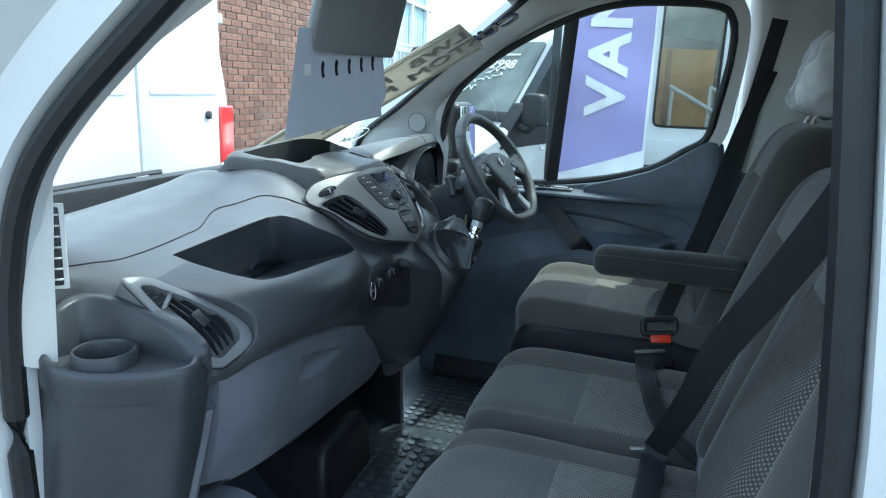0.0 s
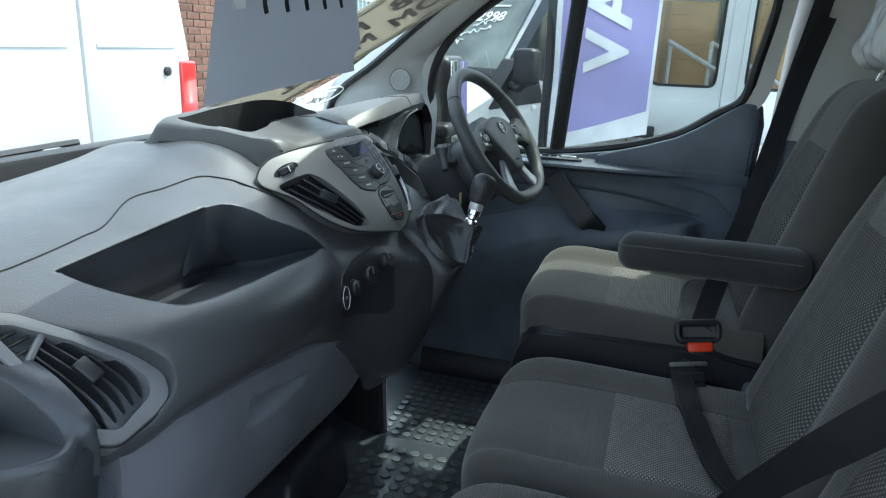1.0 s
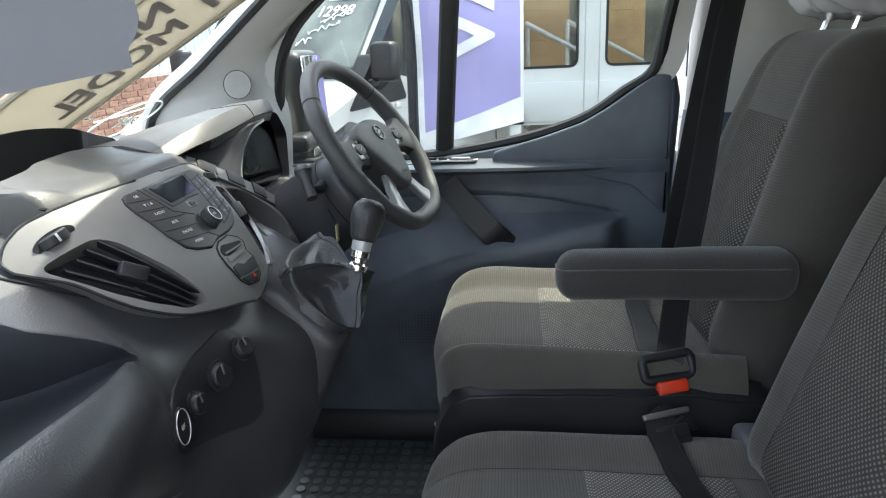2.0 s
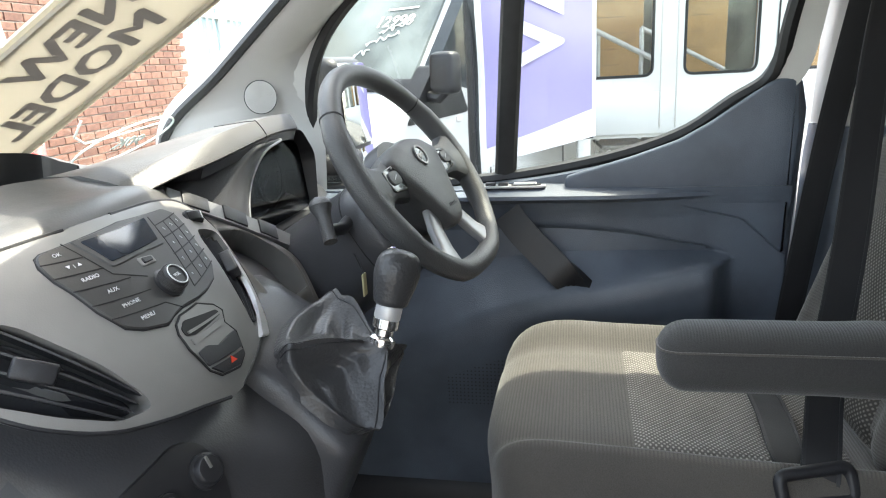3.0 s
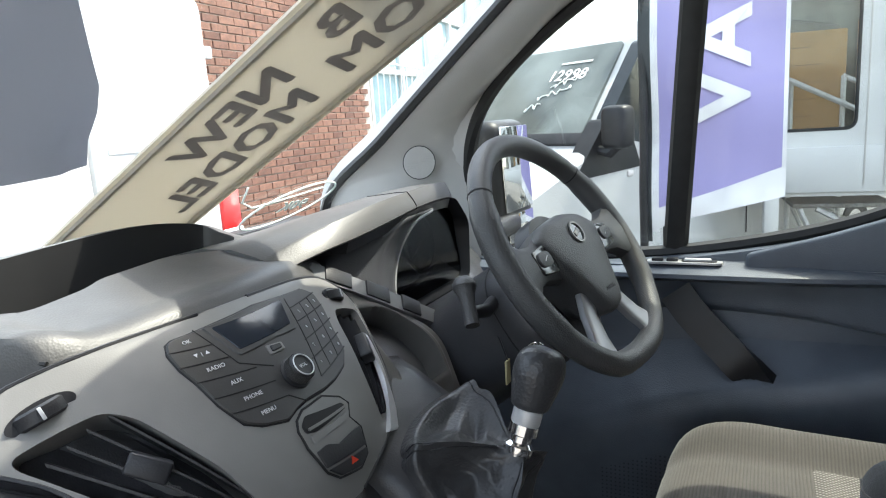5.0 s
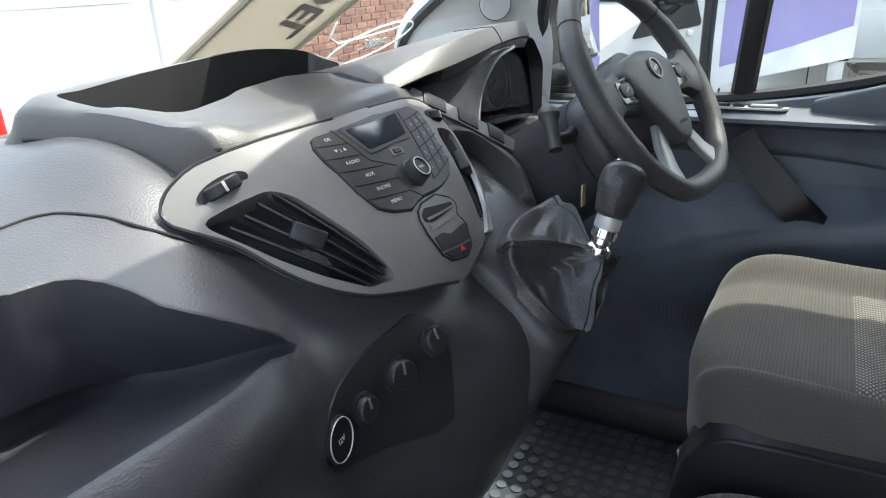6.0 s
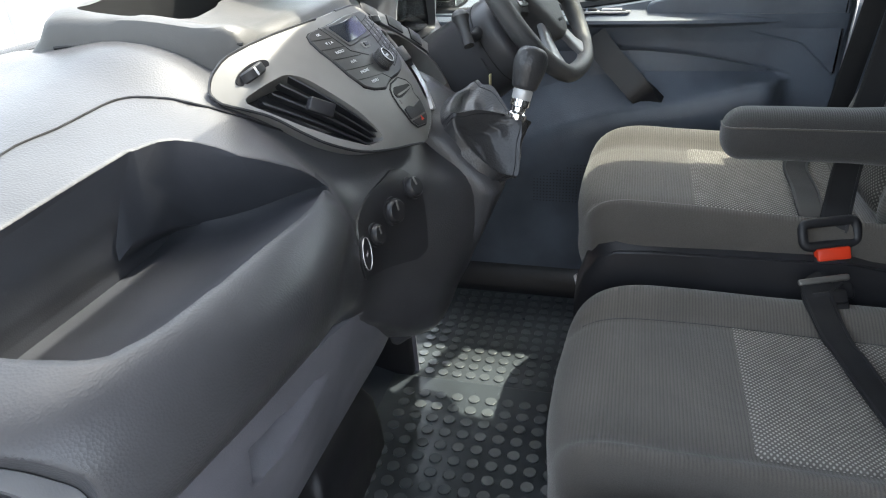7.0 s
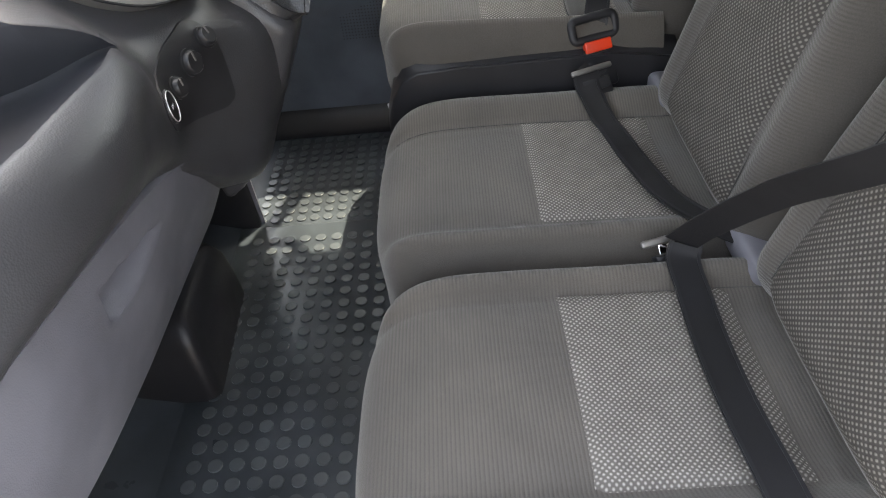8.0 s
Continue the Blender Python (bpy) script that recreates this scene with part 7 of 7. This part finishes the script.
VWS = simple("van_windscreen", (0.17, 0.19, 0.185), 0.10, 0, 0.45, 1.6)
VWS.node_tree.nodes["Principled BSDF"].inputs["Specular IOR Level"].default_value = 0.2
vb_, mb = van("parked_van", "white van parked at an angle, a price painted on its windscreen", (6.16, 1.02, 0), 62, 2.30)
wsm = mb @ axes((0, 1.69, 1.79), (-1, 0, 0), (0, -0.70, 0.74))
part("windscreen", transform(prism(rounded([(-0.82, -0.44), (0.82, -0.44), (0.72, 0.42), (-0.72, 0.42)], 0.05), -0.01, 0.035, "z"), wsm), VWS, vb_, "grey reflecting windscreen")
pr = words("12998", 0.15, 0.001, "CENTER", 0.002)
part("price", transform(pr, wsm @ Matrix.Translation((0.36, 0.13, 0.040))), simple("white_paint_figures", (0.85, 0.85, 0.85), 0.5), vb_, "painted price figures", False)
MARKS = simple("white_marks", (0.7, 0.72, 0.7), 0.5)
for k, (x, y, n, h) in enumerate(((0.40, 0.02, 5, 0.05), (0.34, -0.09, 6, 0.045), (0.20, -0.19, 3, 0.06))):
    scribble = [(x + 0.028 * (j - n) + 0.016 * math.sin(2.1 * j + k), y + h * 0.5 * math.sin(2.6 * j + 1.3 * k) + 0.010 * j, 0.040) for j in range(2 * n)]
    part("note_scrawl", transform(tube(catmull(scribble, 4), 0.006, 5), wsm), MARKS, vb_, "", False)
part("price_note", transform(rbox(0.30, 0.020, 0.003, 0.001, 1, (0.38, 0.255, 0.040)), wsm), MARKS, vb_, "", False)
part("cowl_strip", transform(rbox(1.7, 0.10, 0.03, 0.01, 2, (0, -0.47, 0.03)), wsm), BLACK, vb_)
part("wiper", transform(tube([(-0.6, -0.40, 0.05), (0.1, -0.36, 0.05)], 0.012, 6), wsm), BLACK, vb_)
for s in (-1, 1):
    part("side_window", transform(prism(rounded([(1.92, 1.58), (1.52, 2.10), (0.45, 2.10), (0.45, 1.30), (1.60, 1.28)], 0.04), s * 0.86, s * 0.972, "x"), mb), GLASSDARK, vb_)
    part("mirror_base", transform(prism(rounded([(2.27, 1.22), (1.60, 1.26), (1.72, 1.52), (1.95, 1.60)], 0.04), s * 0.84, s * 0.985, "x"), mb), BLACK, vb_)
    mr = part("mirror", transform(rbox(0.20, 0.14, 0.27, 0.05, 3, (s * 1.11, 2.00, 1.54)), mb), BLACK, vb_, "black door mirror")
    part("mirror_arm", transform(tube([(s * 0.95, 2.02, 1.40), (s * 1.06, 2.02, 1.38), (s * 1.12, 2.0, 1.44)], 0.035, 8), mb), BLACK, mr)
    part("door_handle", transform(rbox(0.03, 0.16, 0.05, 0.015, 2, (s * 0.985, 0.35, 1.22)), mb), BLACK, vb_)
    part("side_repeater", transform(rbox(0.02, 0.06, 0.04, 0.01, 2, (s * 0.985, 1.72, 1.22)), mb), TAILW, vb_)
    part("door_gap", transform(tube([(s * 0.983, 1.35, 1.30), (s * 0.983, 1.35, 0.6)], 0.005, 5), mb), BLACK, vb_)
    part("door_gap", transform(tube([(s * 0.983, 0.25, 2.0), (s * 0.983, 0.25, 0.6)], 0.005, 5), mb), BLACK, vb_)
    part("headlight", transform(rbox(0.35, 0.35, 0.22, 0.06, 3, (s * 0.76, 2.62, 0.98)), mb), TAILW, vb_)
part("grille", transform(rbox(1.1, 0.06, 0.16, 0.03, 2, (0, 2.85, 0.88)), mb), BLACK, vb_)

# purple feather flag
flag = thing("feather_flag", "purple feather flag with white letters on a dark pole", "flag", (2.85, 0.66, 0))
PURPLE, t_, p_ = nodes_of("purple_cloth")
p_.inputs["Base Color"].default_value = (0.36, 0.32, 0.60, 1)
p_.inputs["Roughness"].default_value = 0.8
FW = simple("white_cloth", (0.80, 0.79, 0.82), 0.8)


def flag_pt(u, z):
    """u: 0 at the pole, 1 at the free edge."""
    y = 0.63 - 0.58 * u
    x = 2.85 + 0.05 * math.sin(5 * u + 1.5 * z) + 0.02 * math.sin(9 * z + 3 * u)
    return Vector((x, y, z))


def flag_patch(us, zfun, mat, name, off=0.0, parent=None):
    b = bmesh.new()
    n, m = 14, 34
    vs = []
    for i in range(n + 1):
        u = us[0] + (us[1] - us[0]) * i / n
        z0, z1 = zfun(u)
        for j in range(m + 1):
            p = flag_pt(u, z0 + (z1 - z0) * j / m)
            vs.append(b.verts.new(p + Vector((off, 0, 0))))
    for i in range(n):
        for j in range(m):
            k = i * (m + 1) + j
            b.faces.new((vs[k], vs[k + 1], vs[k + m + 2], vs[k + m + 1]))
    return part(name, b, mat, parent or flag, "", True, 80)


cl = flag_patch((0.06, 0.97), lambda u: (1.16 + 0.20 * u, 3.3), PURPLE, "cloth")
flag_patch((0.0, 0.06), lambda u: (1.05, 3.3), FW, "pole_sleeve")
flag_patch((-0.10, 0.0), lambda u: (1.0, 3.3), simple("dark_sleeve_cloth", (0.05, 0.055, 0.06), 0.7), "dark_sleeve")
flag_patch((0.97, 1.0), lambda u: (1.36, 3.3), FW, "hem")
flag_patch((0.06, 1.0), lambda u: (1.02 + 0.20 * u ** 0.5, 1.16 + 0.20 * u), FW, "lower_hem")
part("pole", tube([(2.88, 0.665, 0.0), (2.88, 0.665, 3.4)], 0.020, 10), BLACK, flag)
part("base", rbox(0.5, 0.5, 0.06, 0.02, 2, (2.86, 0.655, 0.03)), BLACK, flag)


def flag_word(ch, z, h, w):
    b = words(ch, 1.0, 0.0, "CENTER", 0.03)
    bmesh.ops.triangulate(b, faces=b.faces)
    for _ in range(3):
        bmesh.ops.subdivide_edges(b, edges=[e for e in b.edges if e.calc_length() > 0.09], cuts=1)
        bmesh.ops.triangulate(b, faces=[f for f in b.faces if len(f.verts) > 3])
    for v in b.verts:
        zz = z + v.co.x * h
        u = 0.55 - v.co.y * w
        v.co = flag_pt(u, zz) + Vector((-0.012, 0, 0))
    part("lettering", b, FW, cl, "white letter", False)


flag_word("V", 1.68, 0.37, 0.57)
flag_word("A", 1.94, 0.37, 0.57)
flag_word("N", 2.23, 0.37, 0.57)

# white cabin with windows, steps and rails
cab = thing("site_cabin", "white portable cabin with framed windows and metal steps", "cabin", (6.6, -2.2, 0))
CABW = simple("cabin_white", (0.66, 0.665, 0.655), 0.45, 0, 0.04, 3)
cmx = axes((4.95, 0.12, 0), (0.12, -0.993, 0), (0, 0, 1))
# local x runs along the front, y up, z towards the yard
ins = [prism(rounded([(x0, 1.42), (x1, 1.42), (x1, 2.75), (x0, 2.75)], 0.07), -0.3, 0.3, "z") for x0, x1 in ((0.02, 0.545), (0.785, 1.32), (1.60, 2.5), (2.9, 4.2))]
cm_ = carve(prism([(-0.62, 0.95), (6.0, 0.95), (6.0, 3.0), (-0.62, 3.0)], -0.06, 0.0, "z"), ins)
cm_.transform(cmx)
link("front_wall", cm_, CABW, cab, "", True, 30)
part("skirt", transform(prism([(-0.62, 0.98), (6.0, 0.98), (6.0, 1.30), (-0.62, 1.30)], 0.0, 0.035, "z", 0.006), cmx), CABW, cab)
part("inner_wall", transform(rbox(6.0, 2.2, 0.04, 0.01, 1, (3.0, 2.0, -2.0)), cmx), simple("cabin_lining", (0.36, 0.37, 0.35), 0.7, 0, 0.25, 3), cab)
part("inner_floor", transform(rbox(6.0, 0.04, 1.2, 0.01, 1, (3.0, 0.97, -1.4)), cmx), simple("cabin_floor", (0.3, 0.28, 0.25), 0.7), cab)
CARTON = simple("cardboard", (0.50, 0.31, 0.15), 0.8, 0, 0.15, 4)
TAPE = simple("brown_tape", (0.30, 0.19, 0.10), 0.5)
for x0, x1, y1, z0 in ((0.0, 0.60, 2.14, -0.62), (0.78, 1.30, 2.25, -0.66), (1.70, 2.4, 2.05, -0.66)):
    box = thing("carton", "brown cardboard carton stacked inside the cabin window", "carton", tuple(cmx @ Vector(((x0 + x1) / 2, 1.0, z0))), "cartons")
    part("carton_body", transform(rbox(x1 - x0, y1 - 1.0, 0.5, 0.012, 2, ((x0 + x1) / 2, (1.0 + y1) / 2, z0 - 0.25)), cmx), CARTON, box)
    for k in range(5):
        part("fold_line", transform(rbox((x1 - x0) * (0.5 if k % 2 else 0.35), 0.006, 0.004, 0.001, 1, ((x0 + x1) / 2 + 0.06 * (k % 3 - 1), y1 - 0.12 - 0.13 * k, z0 + 0.001)), cmx), TAPE, box)
    part("tape", transform(rbox(0.05, y1 - 1.02, 0.004, 0.001, 1, (x0 + 0.16, (1.0 + y1) / 2, z0 + 0.002)), cmx), TAPE, box)
for x0, x1 in ((0.02, 0.545), (0.785, 1.32), (1.60, 2.5), (2.9, 4.2)):
    pane_ = part("window_pane", transform(prism(rounded([(x0, 1.42), (x1, 1.42), (x1, 2.75), (x0, 2.75)], 0.07), -0.05, -0.045, "z"), cmx), tinted("cabin_glass_%d" % int(x0 * 100), (0.96, 0.97, 0.965), 0.02), cab, "", False)
    part("window_gasket", transform(tube([(x, y, -0.002) for x, y in rounded([(x0, 1.42), (x1, 1.42), (x1, 2.75), (x0, 2.75)], 0.07)], 0.012, 6, True), cmx), RUBBER, pane_)
for x in (-0.30, 0.60, 0.72):
    part("panel_joint", transform(rbox(0.010, 1.95, 0.012, 0.003, 1, (x, 2.0, 0.036)), cmx), PILLAR, cab)
part("latch", transform(rbox(0.05, 0.13, 0.04, 0.012, 2, (-0.42, 1.50, 0.02)), cmx), BLACK, cab, "black door latch")
part("cabin_roof", transform(rbox(6.1, 0.1, 2.3, 0.02, 1, (3.0, 3.05, -1.1)), cmx), CABW, cab)
part("corner_post", transform(rbox(0.10, 2.1, 0.10, 0.02, 2, (-0.64, 2.0, 0.0)), cmx), CABW, cab)
for x in (1.46, 2.70):
    part("door_joint", transform(rbox(0.012, 1.9, 0.01, 0.003, 1, (x, 2.0, 0.006)), cmx), BLACK, cab)
rail = thing("hand_rail", "galvanised tube hand rail on the cabin steps", "hand rail", tuple(cmx @ Vector((0.3, 0, 0.6))))
GALV = simple("galvanised_steel", (0.66, 0.66, 0.65), 0.5, 0.35, 0.1, 20)
for a, b_ in (((0.205, 0.0, -0.5), (0.205, 1.76, -0.5)), ((0.56, 0.0, -0.5), (0.56, 1.79, -0.5)), ((1.25, 0.0, -0.5), (1.25, 1.42, -0.5))):
    part("rail_post", transform(tube([a, b_], 0.019, 8), cmx), GALV, rail)
part("top_rail", transform(tube([(0.18, 1.785, -0.47), (0.722, 1.498, -0.47), (1.25, 1.22, -0.47)], 0.021, 8), cmx), GALV, rail)
part("top_rail", transform(tube([(0.56, 1.79, -0.53), (1.25, 1.42, -0.53)], 0.019, 8), cmx), GALV, rail)
part("mid_rail", transform(tube([(0.56, 1.32, -0.5), (1.25, 0.98, -0.5)], 0.017, 8), cmx), GALV, rail)
st = thing("folding_steps", "grey metal mesh steps in front of the cabin", "steps", tuple(cmx @ Vector((0.8, 0, 0.5))))
TREAD = simple("tread_plate", (0.30, 0.29, 0.27), 0.6, 0.4, 0.25, 60)
for x, z in ((0.52, 0.86), (0.95, 0.62), (1.35, 0.38)):
    part("tread", transform(rbox(0.66, 0.035, 0.55, 0.01, 2, (x, z, -0.42)), cmx), TREAD, st)
for z in (-0.15, -0.69):
    part("stringer", transform(tube([(0.35, 0.84, z), (1.75, 0.05, z)], 0.022, 6), cmx), GALV, st)
    part("strut", transform(tube([(0.24, 0.84, z), (0.62, 0.0, z)], 0.018, 6), cmx), GALV, st)
leg = part("jack_leg", transform(rbox(0.10, 0.7, 0.10, 0.01, 2, (0.02, 0.70, 0.03)), cmx), GALV, cab)
part("bracket", transform(rbox(0.18, 0.10, 0.08, 0.01, 2, (0.0, 1.02, 0.06)), cmx), BLACK, leg)

# brick building with a barred window
wallm = axes((4.52, 4.67, 0), (0.995, 0.08, 0), (0, 0, 1))
bw = setting("wall_brick", "weathered red brick wall with pale mortar", "brick wall")
MORTAR = simple("mortar", (0.42, 0.38, 0.34), 0.95, 0, 0.15, 30)
part("mortar_bed", transform(join(rbox(3.72, 5.0, 0.2, 0.001, 1, (1.16, 2.5, -0.11)), rbox(9.0, 1.35, 0.2, 0.001, 1, (7.5, 0.67, -0.11))), wallm), MORTAR, bw, "", False)
BR = brickwork("red_brick")
bm1 = bmesh.new()
rng = random.Random(4)
shapes = []
for k in range(5):
    b = rbox(0.213, 0.064, 0.03, 0.004, 1, (rng.uniform(-0.002, 0.002), 0, -0.006))
    for v in b.verts:
        v.co += Vector((rng.uniform(-0.0015, 0.0015), rng.uniform(-0.0015, 0.0015), rng.uniform(-0.0015, 0.0015)))
    me = bpy.data.meshes.new("brick")
    b.to_mesh(me)
    b.free()
    me.materials.append(BR)
    shapes.append(me)
for r in range(56):
    z = 0.04 + r * 0.075
    for c in range(-4, 60):
        x = c * 0.225 + (0.1125 if r % 2 else 0)
        lim = 3.02 if z > 1.35 else 9.0
        if x < -0.72 or x + 0.1 > lim:
            continue
        m = wallm @ Matrix.Translation((x, z, rng.uniform(-0.003, 0.003)))
        me = shapes[rng.randrange(5)]
        if 1.15 < z < 2.95 and 0.35 < x < 3.1:
            ob = new("brick", me)
            ob.parent = bw
            ob.matrix_parent_inverse = Matrix.Translation(-bw.location)
            ob.matrix_basis = m
        else:
            k = len(bm1.verts)
            bm1.from_mesh(me)
            bm1.verts.ensure_lookup_table()
            for i in range(k, len(bm1.verts)):
                bm1.verts[i].co = m @ bm1.verts[i].co
tagged(part("far_bricks", bm1, BR, bw, "", False), kind="stuff")
win = setting("window_2", "pale blue window with white frame behind metal bars", "window")
part("glazing", transform(rbox(6.0, 3.0, 0.03, 0.005, 1, (6.1, 2.95, -0.10)), wallm), simple("pale_glass", (0.30, 0.42, 0.45), 0.1, 0, 0.15, 2), win)
for z in (1.42, 2.35, 3.3):
    part("frame_rail", transform(rbox(6.0, 0.07, 0.08, 0.01, 2, (6.1, z, -0.05)), wallm), CABW, win)
for k in range(6):
    part("frame_post", transform(rbox(0.07, 3.0, 0.08, 0.01, 2, (3.10 + 1.1 * k, 2.9, -0.05)), wallm), CABW, win)
for k in range(28):
    part("bar", transform(tube([(3.22 + 0.20 * k, 1.45, 0.02), (3.22 + 0.20 * k, 3.0, 0.02)], 0.010, 6), wallm), CABW, win)
part("bar_rail", transform(tube([(3.12, 2.45, 0.03), (8.0, 2.45, 0.03)], 0.012, 6), wallm), CABW, win)
pipe = thing("drain_pipe", "dark green drain pipe on the brick wall", "pipe", tuple(wallm @ Vector((-0.62, 0, 0.08))))
part("pipe", transform(tube([(-0.62, 0, 0.08), (-0.62, 5.0, 0.08)], 0.06, 10), wallm), simple("green_paint", (0.10, 0.16, 0.15), 0.5), pipe)
# our van's bonnet, wing and open side
part_b = loft([catmull([(MID - 0.9, y, z - 0.10), (MID - 0.6, y, z), (MID, y, z + 0.03), (MID + 0.6, y, z), (MID + 0.9, y, z - 0.10), (MID + 0.9, y, 0.5), (MID - 0.9, y, 0.5)], 4, True) for y, z in ((1.22, 1.37), (1.5, 1.27), (1.85, 1.12), (2.0, 0.95))])
tagged(part("wall_bonnet", part_b, WHITE), "white painted bonnet beyond the windscreen", "bonnet", kind="structure")
# unseen plain wall, added on the passenger's side to shape light into the cab
yw = transform(join(rbox(0.25, 16.0, 2.1, 0.01, 1, (0, 0, 1.05)), rbox(0.32, 16.0, 0.12, 0.02, 1, (0, 0, 2.15))), Matrix.Translation((-4.6, 0.5, 0)))
tagged(part("wall_unseen", yw, simple("unseen_wall_brown", (0.32, 0.29, 0.265), 0.9, 0, 0.25, 2), None, "", False), "unseen plain wall added to shape the cab's side light", "wall", kind="structure")
